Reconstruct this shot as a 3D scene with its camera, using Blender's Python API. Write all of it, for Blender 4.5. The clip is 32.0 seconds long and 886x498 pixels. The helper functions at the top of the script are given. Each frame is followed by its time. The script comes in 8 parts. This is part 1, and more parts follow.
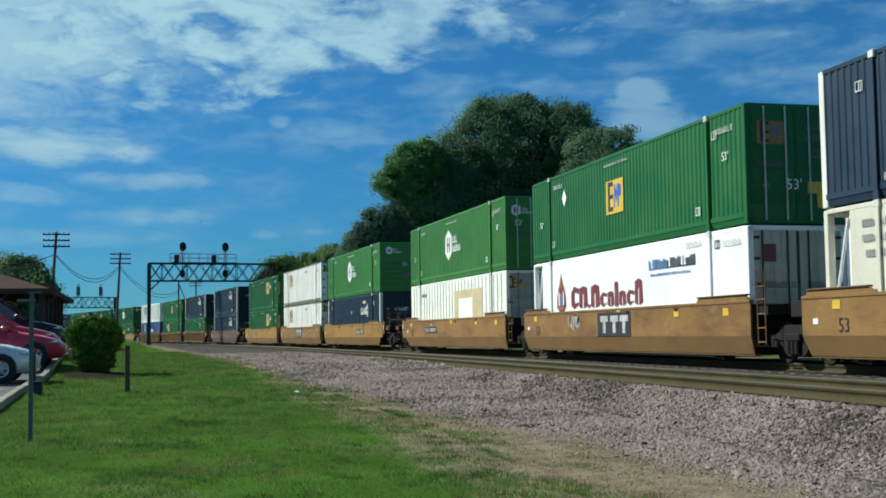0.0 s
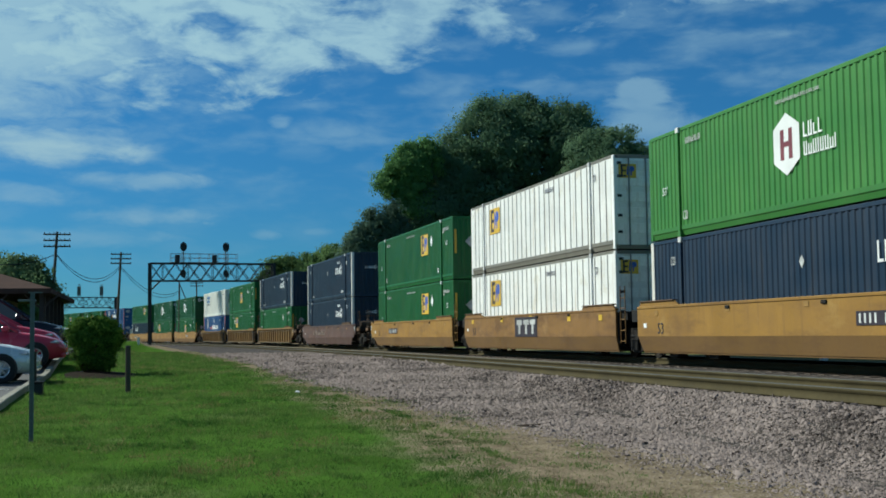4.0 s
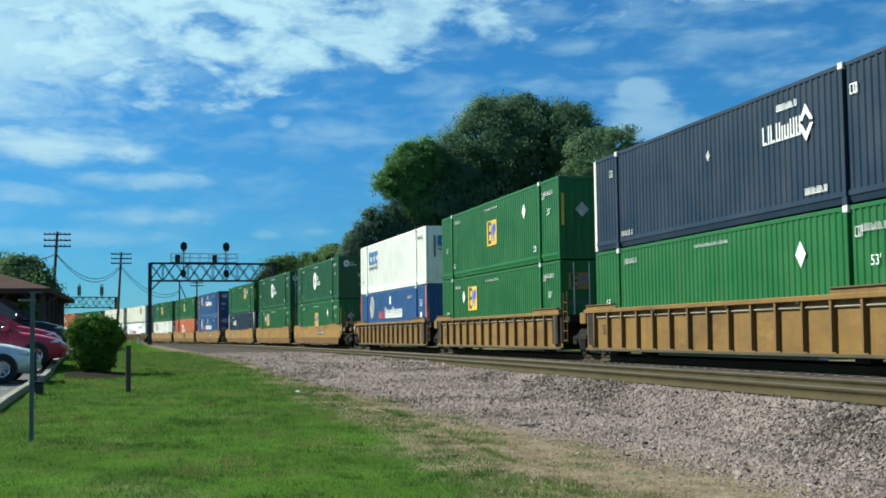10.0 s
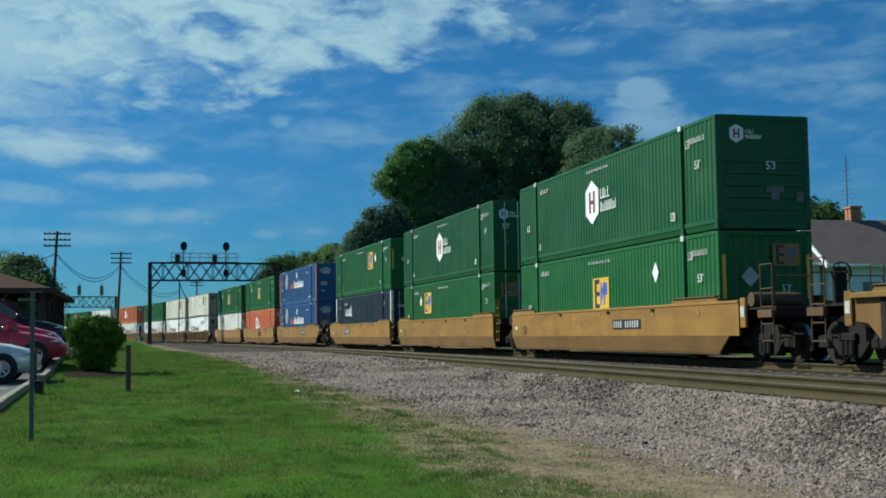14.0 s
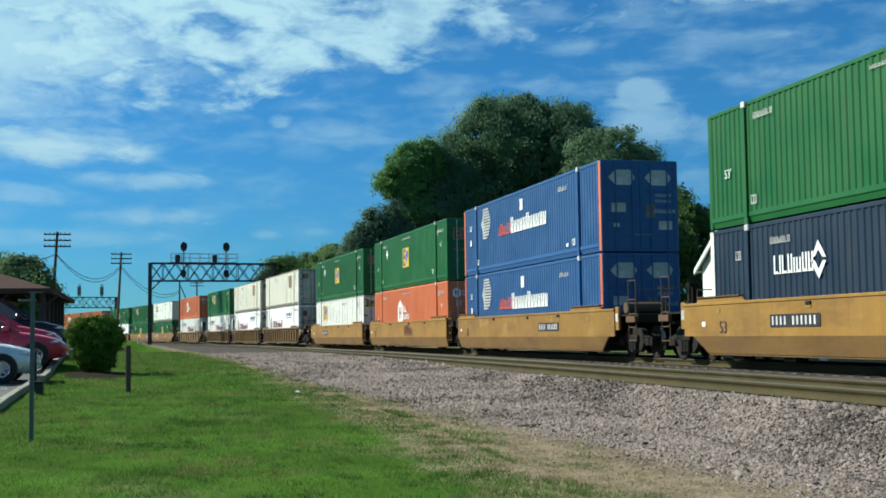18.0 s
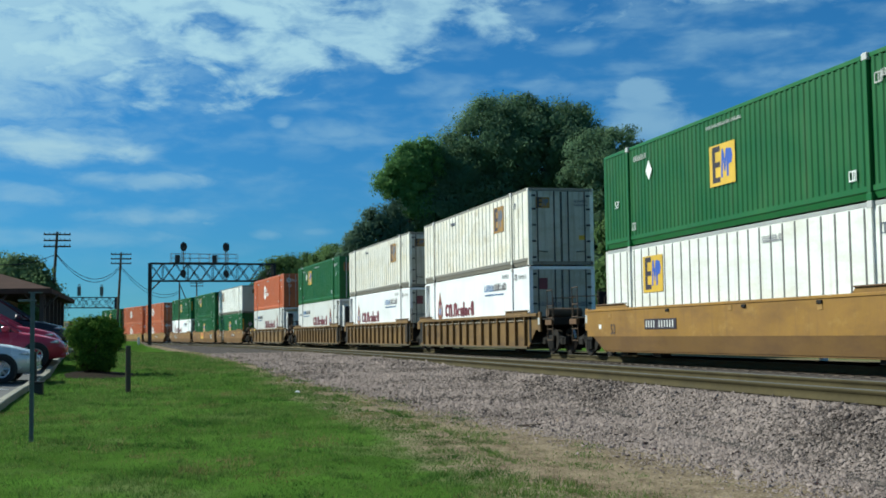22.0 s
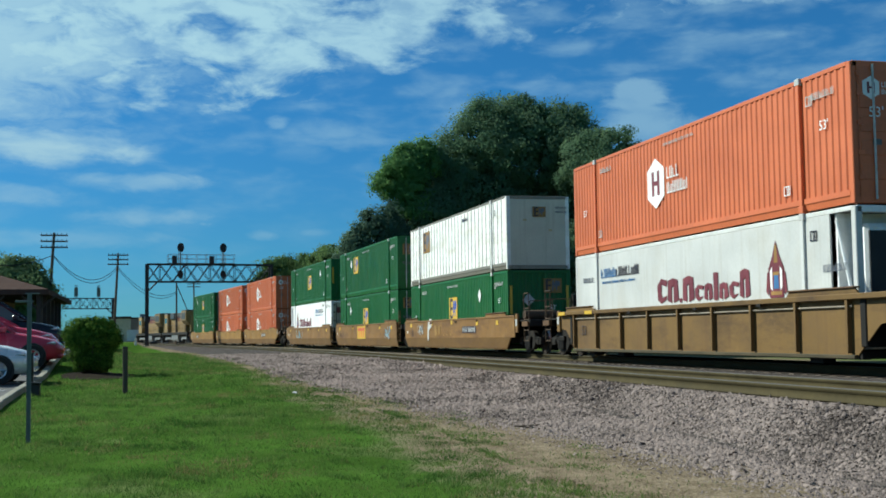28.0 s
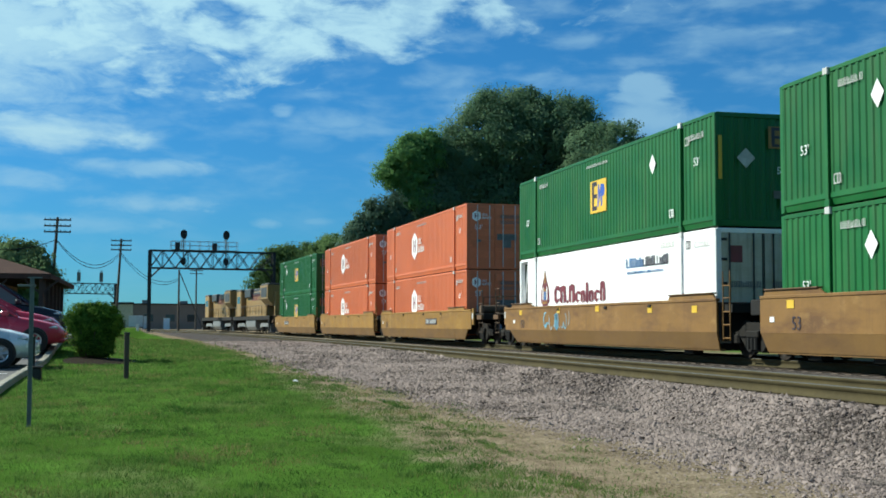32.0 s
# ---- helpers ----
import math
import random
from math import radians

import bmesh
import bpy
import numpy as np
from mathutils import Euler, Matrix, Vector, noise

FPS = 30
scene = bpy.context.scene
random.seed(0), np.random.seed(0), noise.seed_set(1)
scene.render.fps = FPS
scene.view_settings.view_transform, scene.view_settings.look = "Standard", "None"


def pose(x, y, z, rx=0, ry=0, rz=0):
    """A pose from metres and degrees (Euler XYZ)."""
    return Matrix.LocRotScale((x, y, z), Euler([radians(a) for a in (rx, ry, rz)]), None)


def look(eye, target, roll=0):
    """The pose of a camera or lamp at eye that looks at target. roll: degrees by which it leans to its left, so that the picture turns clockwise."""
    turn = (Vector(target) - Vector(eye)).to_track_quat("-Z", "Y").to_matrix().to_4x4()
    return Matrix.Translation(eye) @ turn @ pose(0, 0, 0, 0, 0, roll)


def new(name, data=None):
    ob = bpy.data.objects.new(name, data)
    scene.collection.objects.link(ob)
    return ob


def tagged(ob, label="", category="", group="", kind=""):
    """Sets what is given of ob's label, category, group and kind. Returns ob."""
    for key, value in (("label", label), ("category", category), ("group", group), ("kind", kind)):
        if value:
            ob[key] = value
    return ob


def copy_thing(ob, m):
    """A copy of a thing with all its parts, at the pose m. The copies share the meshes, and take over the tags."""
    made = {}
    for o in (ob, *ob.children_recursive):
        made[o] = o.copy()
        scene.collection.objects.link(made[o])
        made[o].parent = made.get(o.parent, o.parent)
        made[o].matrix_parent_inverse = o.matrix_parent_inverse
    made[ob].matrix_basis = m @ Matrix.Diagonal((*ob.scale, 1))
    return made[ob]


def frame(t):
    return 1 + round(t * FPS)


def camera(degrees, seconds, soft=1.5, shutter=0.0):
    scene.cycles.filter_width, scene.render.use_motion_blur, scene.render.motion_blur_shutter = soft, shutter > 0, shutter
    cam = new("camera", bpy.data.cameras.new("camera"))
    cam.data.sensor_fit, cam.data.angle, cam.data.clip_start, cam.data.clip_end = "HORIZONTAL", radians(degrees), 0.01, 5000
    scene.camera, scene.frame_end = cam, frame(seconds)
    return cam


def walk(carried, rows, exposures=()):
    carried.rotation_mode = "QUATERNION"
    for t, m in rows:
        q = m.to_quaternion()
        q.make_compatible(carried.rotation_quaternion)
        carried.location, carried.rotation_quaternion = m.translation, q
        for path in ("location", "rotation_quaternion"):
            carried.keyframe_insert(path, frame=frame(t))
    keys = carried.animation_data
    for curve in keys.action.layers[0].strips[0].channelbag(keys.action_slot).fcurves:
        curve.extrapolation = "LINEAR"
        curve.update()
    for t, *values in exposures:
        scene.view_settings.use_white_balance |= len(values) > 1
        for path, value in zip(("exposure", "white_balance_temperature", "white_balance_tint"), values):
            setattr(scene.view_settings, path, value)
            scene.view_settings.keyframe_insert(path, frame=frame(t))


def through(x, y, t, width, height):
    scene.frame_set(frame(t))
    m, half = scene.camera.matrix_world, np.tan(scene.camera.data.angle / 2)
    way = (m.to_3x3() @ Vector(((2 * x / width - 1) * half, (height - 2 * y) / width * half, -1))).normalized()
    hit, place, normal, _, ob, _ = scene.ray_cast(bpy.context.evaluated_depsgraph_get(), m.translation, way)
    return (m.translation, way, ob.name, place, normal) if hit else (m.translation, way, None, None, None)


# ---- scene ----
from functools import lru_cache

cam = camera(40.25, 32.0, soft=1.75)
EYE = (0.0, -14.891, 0.762)
# seconds, then the camera's turn in degrees; it stands still and is only turned a little by its holder
CAM_TURNS = [
    (0, 94.019, 0.768, 76.489), (1, 94.018, 0.770, 76.491), (2, 94.020, 0.765, 76.494), (3, 94.020, 0.764, 76.505),
    (6, 94.018, 0.770, 76.538), (8, 94.018, 0.762, 76.531), (10, 94.012, 0.770, 76.529), (11, 94.006, 0.767, 76.518),
    (12, 93.995, 0.725, 76.512), (13, 93.984, 0.732, 76.516), (14, 93.994, 0.757, 76.527), (17, 94.020, 0.743, 76.537),
    (19, 94.019, 0.761, 76.520), (21, 94.017, 0.778, 76.527), (23, 94.023, 0.771, 76.521), (25, 94.022, 0.755, 76.506),
    (27.5, 94.086, 0.804, 76.399), (28, 94.052, 0.805, 76.395), (28.5, 94.133, 0.860, 76.283), (29, 94.132, 0.801, 76.216),
    (29.5, 94.093, 0.756, 76.197), (30, 93.972, 0.441, 76.233), (30.5, 93.256, -0.371, 76.456), (31, 92.542, -1.391, 76.583),
    (31.5, 93.213, -0.833, 76.512), (32, 93.628, -0.168, 76.469),
]
# stops, and the kelvin that the clip's own white balance drifts through
EXPOSURES = [(t, e, 6200 if t < 7 else 6400 if t < 13 else 6260 if t < 16 else 6400 if t < 22 else 6170 if t < 30 else 6300, -1) for t, e in (
    (0, 0.23), (1, 0.12), (2, 0.14), (3, 0.16), (5, -0.12), (6, -0.17), (7, 0.42), (8, 0.50), (9, 0.64), (10, 0.62), (11, 0.58), (12, 0.40), (13, 0.06), (14, 0.13), (17, 0.56), (18, 0.53), (19, 0.53), (20, 0.50), (21, 0.44), (22, 0.29), (23, 0.13), (24, -0.14), (25, -0.19), (28, 0.28), (29, 0.12), (30, 0.12), (31, 0.37), (32, 0.52))]
walk(cam, [(t, pose(*EYE, rx, ry, rz)) for t, rx, ry, rz in CAM_TURNS], EXPOSURES)

# ---- light ----
SUN_AT = Vector((-0.54, -0.84, 0.80)).normalized()
SUN_EL = math.asin(SUN_AT.z)
sun_data = bpy.data.lights.new("sun", "SUN")
sun_data.energy, sun_data.angle, sun_data.color = 5.2, radians(0.53), (1.0, 0.96, 0.87)
sun = new("sun", sun_data)
sun.matrix_world = look(SUN_AT * 60, (0, 0, 0))


def build_world():
    w = bpy.data.worlds.new("sky")
    scene.world = w
    w.use_nodes = True
    nt = w.node_tree
    nt.nodes.clear()
    N, L = nt.nodes.new, nt.links.new
    out, bg = N("ShaderNodeOutputWorld"), N("ShaderNodeBackground")
    sky = N("ShaderNodeTexSky")
    sky.sky_type, sky.sun_disc = "NISHITA", False
    sky.sun_elevation = SUN_EL
    sky.sun_rotation = math.atan2(SUN_AT.x, SUN_AT.y)
    sky.air_density, sky.dust_density, sky.ozone_density = 0.85, 0.1, 2.2
    bg.inputs["Strength"].default_value = SKY_STRENGTH
    co = N("ShaderNodeTexCoord")
    sep = N("ShaderNodeSeparateXYZ")
    L(co.outputs["Generated"], sep.inputs[0])

    def m(op, a, b=None, c=None):
        n = N("ShaderNodeMath")
        n.operation = op
        for i, v in enumerate((a, b, c)):
            if v is None:
                continue
            if isinstance(v, (int, float)):
                n.inputs[i].default_value = v
            else:
                L(v, n.inputs[i])
        return n.outputs[0]

    def ramp(v, lo, hi, a=0.0, b=1.0):
        n = N("ShaderNodeMapRange")
        n.interpolation_type = "SMOOTHSTEP"
        L(v, n.inputs[0])
        for i, q in enumerate((lo, hi, a, b)):
            n.inputs[i + 1].default_value = q
        return n.outputs[0]

    # degrees of turn (0 is straight along the track, growing to the house side) and of height
    az = m("MULTIPLY", m("ARCTAN2", sep.outputs["Y"], m("MULTIPLY", sep.outputs["X"], -1.0)), 57.2958)
    el = m("MULTIPLY", m("ARCSINE", sep.outputs["Z"]), 57.2958)

    def field(sx, sy, ox, oy, scale, detail=6.0, rough=0.58, dist=0.0):
        c = N("ShaderNodeCombineXYZ")
        L(m("MULTIPLY_ADD", az, sx, ox), c.inputs[0])
        L(m("MULTIPLY_ADD", el, sy, oy), c.inputs[1])
        n = N("ShaderNodeTexNoise")
        L(c.outputs[0], n.inputs["Vector"])
        n.inputs["Scale"].default_value, n.inputs["Detail"].default_value = scale, detail
        n.inputs["Roughness"].default_value, n.inputs["Distortion"].default_value = rough, dist
        return n.outputs["Fac"]

    def blob(a0, e0, ra, re, soft=0.5):
        u = m("DIVIDE", m("SUBTRACT", az, a0), ra)
        v = m("DIVIDE", m("SUBTRACT", el, e0), re)
        r = m("SQRT", m("ADD", m("MULTIPLY", u, u), m("MULTIPLY", v, v)))
        r = m("ADD", r, m("MULTIPLY_ADD", billows, 1.5, -0.78))
        return ramp(r, 1.0, soft, 0.0, 1.0)

    puffs = field(0.125, 0.27, 3.1, 1.7, 2.1, 8.0, 0.58, 0.3)     # broken sheet high up
    billows = field(0.13, 0.30, 5.7, 4.1, 3.4, 7.0, 0.6, 0.35)    # small lumps in the sheet
    streaks = field(0.06, 0.32, 8.4, 2.9, 1.5, 4.0, 0.48, 0.5)    # long thin streaks lower down
    wisps = field(0.11, 0.30, 1.3, 7.7, 3.0, 5.0, 0.50, 0.15)
    # broken sheet whose lower edge climbs to the right; it thins out overhead and behind
    edge = ramp(az, 5.0, 20.0, 10.7, 14.0)
    over = m("SUBTRACT", el, edge)
    sheet = ramp(m("ADD", puffs, ramp(over, -1.6, 2.6, -0.24, 0.13)), 0.43, 0.66)
    sheet = m("MULTIPLY", sheet, ramp(billows, 0.30, 0.60, 0.60, 1.0))
    sheet = m("MULTIPLY", sheet, ramp(az, 4.0, 22.0, 1.0, 0.72))
    sheet = m("MULTIPLY", sheet, ramp(el, 20.0, 42.0, 1.0, 0.30))
    # long streaks under the sheet, tapering to the right
    low = None
    for a0, e0, ra, re, amt in ((-4.6, 8.75, 6.6, 1.15, 0.95), (-0.9, 7.25, 4.4, 0.55, 0.62), (-6.8, 6.55, 4.2, 0.75, 0.60), (-0.2, 5.6, 3.6, 0.60, 0.50),
                                (-7.5, 10.6, 6.0, 1.5, 0.75), (5.8, 10.05, 0.70, 0.40, 0.48), (6.9, 8.7, 1.7, 0.65, 0.42), (8.6, 9.6, 2.4, 0.8, 0.35),
                                (5.3, 4.75, 1.0, 0.30, 0.28), (7.5, 4.9, 1.2, 0.30, 0.28), (-4.0, 4.6, 7.0, 0.6, 0.30), (27.0, 13.2, 4.5, 0.8, 0.40), (31.5, 11.6, 4.0, 0.7, 0.30)):
        b_ = m("MULTIPLY", blob(a0, e0, ra, re, 0.15), m("MULTIPLY", ramp(streaks, 0.30, 0.58, 0.35, 1.0), ramp(wisps, 0.30, 0.58, 0.45, 1.0)))
        b_ = m("MULTIPLY", b_, amt)
        low = b_ if low is None else m("MAXIMUM", low, b_)
    thin = m("MULTIPLY", ramp(wisps, 0.40, 0.80), ramp(el, 3.5, 10.0, 0.10, 0.34))
    thin = m("MULTIPLY", thin, ramp(el, 25.0, 45.0, 1.0, 0.4))
    puff = m("MULTIPLY", m("MAXIMUM", blob(23.0, 10.9, 1.9, 1.0, 0.45), blob(23.3, 9.7, 2.9, 1.5, 0.2)), ramp(wisps, 0.25, 0.62, 0.30, 0.46))
    haze_left = m("MULTIPLY", blob(-10.0, 13.6, 15.0, 5.4, 0.1), ramp(billows, 0.3, 0.7, 0.80, 1.0))
    cover = m("MAXIMUM", m("MAXIMUM", sheet, low), m("MAXIMUM", thin, m("MAXIMUM", puff, haze_left)))
    cover = m("MULTIPLY", cover, ramp(el, 0.0, 3.0, 0.25, 0.92))
    cover = m("MULTIPLY", cover, ramp(m("ABSOLUTE", az), 60.0, 110.0, 1.0, 0.45))

    tint = N("ShaderNodeMix")
    tint.data_type, tint.blend_type = "RGBA", "MULTIPLY"
    tint.inputs["Factor"].default_value = 1.0
    L(sky.outputs[0], tint.inputs["A"])
    tint.inputs["B"].default_value = SKY_TINT
    mix = N("ShaderNodeMix")
    mix.data_type = "RGBA"
    L(cover, mix.inputs["Factor"])
    L(tint.outputs["Result"], mix.inputs["A"])
    mix.inputs["B"].default_value = CLOUD
    depth = N("ShaderNodeMix")       # deeper blue towards the horizon than clean air gives
    depth.data_type, depth.blend_type = "RGBA", "MULTIPLY"
    depth.inputs["Factor"].default_value = 1.0
    L(mix.outputs["Result"], depth.inputs["A"])
    low_ = N("ShaderNodeCombineColor")
    for i, q in enumerate((0.86, 0.82, 0.84)):
        L(ramp(el, 0.0, 15.0, q, 1.05), low_.inputs[i])
    L(low_.outputs[0], depth.inputs["B"])
    L(depth.outputs["Result"], bg.inputs["Color"])
    L(bg.outputs[0], out.inputs[0])


SKY_STRENGTH = 0.0605
SKY_TINT = (0.285, 0.80, 1.21, 1)
CLOUD = (6.2, 8.9, 10.2, 1)
build_world()


# ---- materials ----
def mat(name, col, rough=0.6, metal=0.0, var=0.22, scale=2.0, fine=30.0, bump=0.15, streak=None, streak_amt=0.35,
        dust=None, dust_amt=0.3, rand=0.08, stretch=(1, 1, 1), spec=0.5, grime=None, scuff=None):
    """Paint, metal, stone or earth: base colour varied at two scales, optional runs of dirt and dust from below."""
    ma = bpy.data.materials.new(name)
    ma.use_nodes = True
    nt = ma.node_tree
    N, L = nt.nodes.new, nt.links.new
    bs = nt.nodes["Principled BSDF"]
    bs.inputs["Roughness"].default_value, bs.inputs["Metallic"].default_value = rough, metal
    bs.inputs["Specular IOR Level"].default_value = spec
    co = N("ShaderNodeTexCoord")
    mp = N("ShaderNodeMapping")
    mp.inputs["Scale"].default_value = stretch
    L(co.outputs["Object"], mp.inputs["Vector"])
    n1, n2 = N("ShaderNodeTexNoise"), N("ShaderNodeTexNoise")
    for n, s, d in ((n1, scale, 4), (n2, fine, 3)):
        L(mp.outputs[0], n.inputs["Vector"])
        n.inputs["Scale"].default_value, n.inputs["Detail"].default_value = s, d
    info = N("ShaderNodeObjectInfo")

    def mr(v, lo, hi, a, b):
        q = N("ShaderNodeMapRange")
        L(v, q.inputs[0])
        for i, z in enumerate((lo, hi, a, b)):
            q.inputs[i + 1].default_value = z
        return q.outputs[0]

    def mul(a, b):
        q = N("ShaderNodeMath")
        q.operation = "MULTIPLY"
        L(a, q.inputs[0]), L(b, q.inputs[1])
        return q.outputs[0]

    val = mul(mul(mr(n1.outputs["Fac"], 0.25, 0.75, 1 - var, 1 + var), mr(n2.outputs["Fac"], 0.2, 0.8, 1 - var * 0.6, 1 + var * 0.6)),
              mr(info.outputs["Random"], 0, 1, 1 - rand, 1 + rand))
    hsv = N("ShaderNodeHueSaturation")
    hsv.inputs["Color"].default_value = (*col, 1)
    L(val, hsv.inputs["Value"])
    last = hsv.outputs[0]

    def over(fac, c, last):
        x = N("ShaderNodeMix")
        x.data_type = "RGBA"
        L(fac, x.inputs["Factor"]), L(last, x.inputs["A"])
        x.inputs["B"].default_value = (*c, 1)
        return x.outputs["Result"]

    if streak:
        mp2 = N("ShaderNodeMapping")
        mp2.inputs["Scale"].default_value = (5.0, 5.0, 0.28)
        L(co.outputs["Object"], mp2.inputs["Vector"])
        n3 = N("ShaderNodeTexNoise")
        L(mp2.outputs[0], n3.inputs["Vector"])
        n3.inputs["Scale"].default_value, n3.inputs["Detail"].default_value = 1.0, 6
        n3.inputs["Roughness"].default_value = 0.7
        last = over(mr(n3.outputs["Fac"], 0.52, 0.78, 0, streak_amt), streak, last)
    if dust:
        n4 = N("ShaderNodeTexNoise")
        L(co.outputs["Object"], n4.inputs["Vector"])
        n4.inputs["Scale"].default_value, n4.inputs["Detail"].default_value = 0.7, 7
        last = over(mr(n4.outputs["Fac"], 0.48, 0.72, 0, dust_amt), dust, last)
    for col2, size, lo, hi, amt, off in ((grime, (0.45, 0.45, 1.6), 0.47, 0.66, 0.75, 0.0), (scuff, (0.9, 0.9, 1.4), 0.56, 0.68, 0.6, 7.0)):
        if not col2:
            continue
        mp3 = N("ShaderNodeMapping")
        mp3.inputs["Scale"].default_value, mp3.inputs["Location"].default_value = size, (off, off, off)
        L(co.outputs["Object"], mp3.inputs["Vector"])
        n5 = N("ShaderNodeTexNoise")
        n5.noise_dimensions = "4D"
        L(mp3.outputs[0], n5.inputs["Vector"])
        L(mr(info.outputs["Random"], 0, 1, 0, 40), n5.inputs["W"])
        n5.inputs["Scale"].default_value, n5.inputs["Detail"].default_value, n5.inputs["Roughness"].default_value = 1.2, 8, 0.68
        last = over(mr(n5.outputs["Fac"], lo, hi, 0, amt), col2, last)
    L(last, bs.inputs["Base Color"])
    L(mr(n1.outputs["Fac"], 0.3, 0.7, max(rough - 0.1, 0.02), min(rough + 0.1, 1)), bs.inputs["Roughness"])
    if bump:
        b = N("ShaderNodeBump")
        b.inputs["Strength"].default_value, b.inputs["Distance"].default_value = bump, 0.02
        L(n2.outputs["Fac"], b.inputs["Height"]), L(b.outputs[0], bs.inputs["Normal"])
    return ma


DIRT = (0.10, 0.075, 0.05)


def paint(name, col, **k):
    d = dict(spec=0.35, rough=0.48, var=0.10, scale=0.9, fine=14, bump=0.04, streak=DIRT, streak_amt=0.30, rand=0.10)
    d.update(k)
    return mat(name, col, **d)


P_GREEN = paint("green container paint", (0.013, 0.112, 0.026))
P_LGREEN = paint("light green container paint", (0.050, 0.185, 0.036))
P_DGREEN = paint("deep green container paint", (0.009, 0.082, 0.024))
P_NAVY = paint("navy container paint", (0.012, 0.027, 0.052))
P_BLUE = paint("blue container paint", (0.026, 0.090, 0.235))
P_ORANGE = paint("orange container paint", (0.58, 0.155, 0.062), streak=(0.2, 0.04, 0.03), streak_amt=0.25)
P_WHITE = paint("white container paint", (0.82, 0.81, 0.74), streak=(0.40, 0.34, 0.24), streak_amt=0.34)
P_DULL = paint("dull white container paint", (0.70, 0.70, 0.66), streak=(0.36, 0.30, 0.20), streak_amt=0.35, grime=(0.60, 0.57, 0.47))
P_WORN = paint("weathered white container paint", (0.82, 0.79, 0.70), streak=(0.25, 0.19, 0.12), streak_amt=0.6, dust=(0.52, 0.45, 0.32), dust_amt=0.4, grime=(0.68, 0.62, 0.46), scuff=(0.46, 0.38, 0.22))
P_BRIGHT = paint("bright white ribbed container paint", (0.84, 0.84, 0.80), streak=(0.36, 0.30, 0.20), streak_amt=0.4, grime=(0.62, 0.58, 0.47))
P_CREAM = paint("stained cream end paint", (0.86, 0.83, 0.73), streak=(0.34, 0.25, 0.14), streak_amt=0.55, dust=(0.55, 0.46, 0.32), dust_amt=0.4, grime=(0.50, 0.40, 0.26), scuff=(0.5, 0.42, 0.3))
P_REEFER = paint("clean white panel paint", (0.82, 0.82, 0.81), streak=(0.4, 0.36, 0.3), streak_amt=0.2)
P_REEFOLD = paint("dirty white panel paint", (0.60, 0.60, 0.575), streak=(0.33, 0.28, 0.2), streak_amt=0.4, dust=(0.42, 0.38, 0.30), dust_amt=0.4)
P_CREAM = paint("cream container paint", (0.64, 0.60, 0.49), streak=(0.3, 0.24, 0.15), streak_amt=0.4)
P_POST = paint("white post paint", (0.72, 0.70, 0.64), streak=(0.35, 0.2, 0.08), streak_amt=0.6)
P_OPOST = paint("orange post paint", (0.62, 0.15, 0.06))
P_EDGE = paint("grimy edge rail paint", (0.20, 0.185, 0.15), streak=(0.06, 0.045, 0.03), streak_amt=0.6)
P_EDGE2 = paint("grey edge rail paint", (0.34, 0.345, 0.335), streak=(0.16, 0.13, 0.10), streak_amt=0.4)
P_STAINED = paint("white container paint with rust runs", (0.84, 0.83, 0.79), streak=(0.42, 0.27, 0.13), streak_amt=0.75, scuff=(0.62, 0.56, 0.42))
P_GREY = paint("grey seam", (0.145, 0.14, 0.13))
D_WHITE = mat("white marking", (0.78, 0.78, 0.76), rough=0.5, var=0.08, bump=0.0)
D_DIM = mat("worn white marking", (0.42, 0.42, 0.40), rough=0.6, var=0.3, fine=9, bump=0.0)
D_PALE = mat("pale marking", (0.60, 0.60, 0.57), rough=0.6, var=0.2, fine=9, bump=0.0)
# White marks for container ends, greyed so the colour carries the shade there.
D_SHADED = mat("white marking greyed for end shade", (0.13, 0.13, 0.125), rough=0.7, var=0.35, fine=9, bump=0.0)
D_YELLOW = mat("yellow plate", (0.62, 0.39, 0.035), rough=0.5, var=0.15, bump=0.0)
D_DARK = mat("dark marking", (0.03, 0.022, 0.03), rough=0.5, var=0.1, bump=0.0)
D_BLUE = mat("blue marking", (0.04, 0.10, 0.42), rough=0.5, var=0.15, bump=0.0)
D_STEEL = mat("steel blue marking", (0.05, 0.15, 0.33), rough=0.5, var=0.2, bump=0.0)
D_MAROON = mat("maroon marking", (0.16, 0.03, 0.04), rough=0.5, var=0.2, bump=0.0)
D_RED = mat("red marking", (0.55, 0.09, 0.05), rough=0.5, var=0.15, bump=0.0)
D_TAN = mat("sun-bleached tan patch", (0.52, 0.42, 0.24), rough=0.7, var=0.2, bump=0.0)
W_YELLOW = paint("yellow railcar paint", (0.275, 0.146, 0.026), streak=(0.13, 0.070, 0.028), streak_amt=0.6, dust=(0.17, 0.088, 0.030), dust_amt=0.45, rough=0.62, grime=(0.165, 0.085, 0.024), scuff=(0.36, 0.22, 0.06))
W_ORANGE = paint("weathered orange railcar paint", (0.205, 0.106, 0.028), streak=(0.10, 0.05, 0.022), streak_amt=0.6, dust=(0.28, 0.15, 0.05), dust_amt=0.45, rough=0.65, grime=(0.090, 0.042, 0.018), scuff=(0.31, 0.185, 0.065))
W_BROWN = paint("brown railcar paint", (0.085, 0.044, 0.034), streak=(0.07, 0.04, 0.03), streak_amt=0.5, dust=(0.22, 0.13, 0.09), dust_amt=0.35, rough=0.65, grime=(0.045, 0.026, 0.022), scuff=(0.19, 0.12, 0.09))
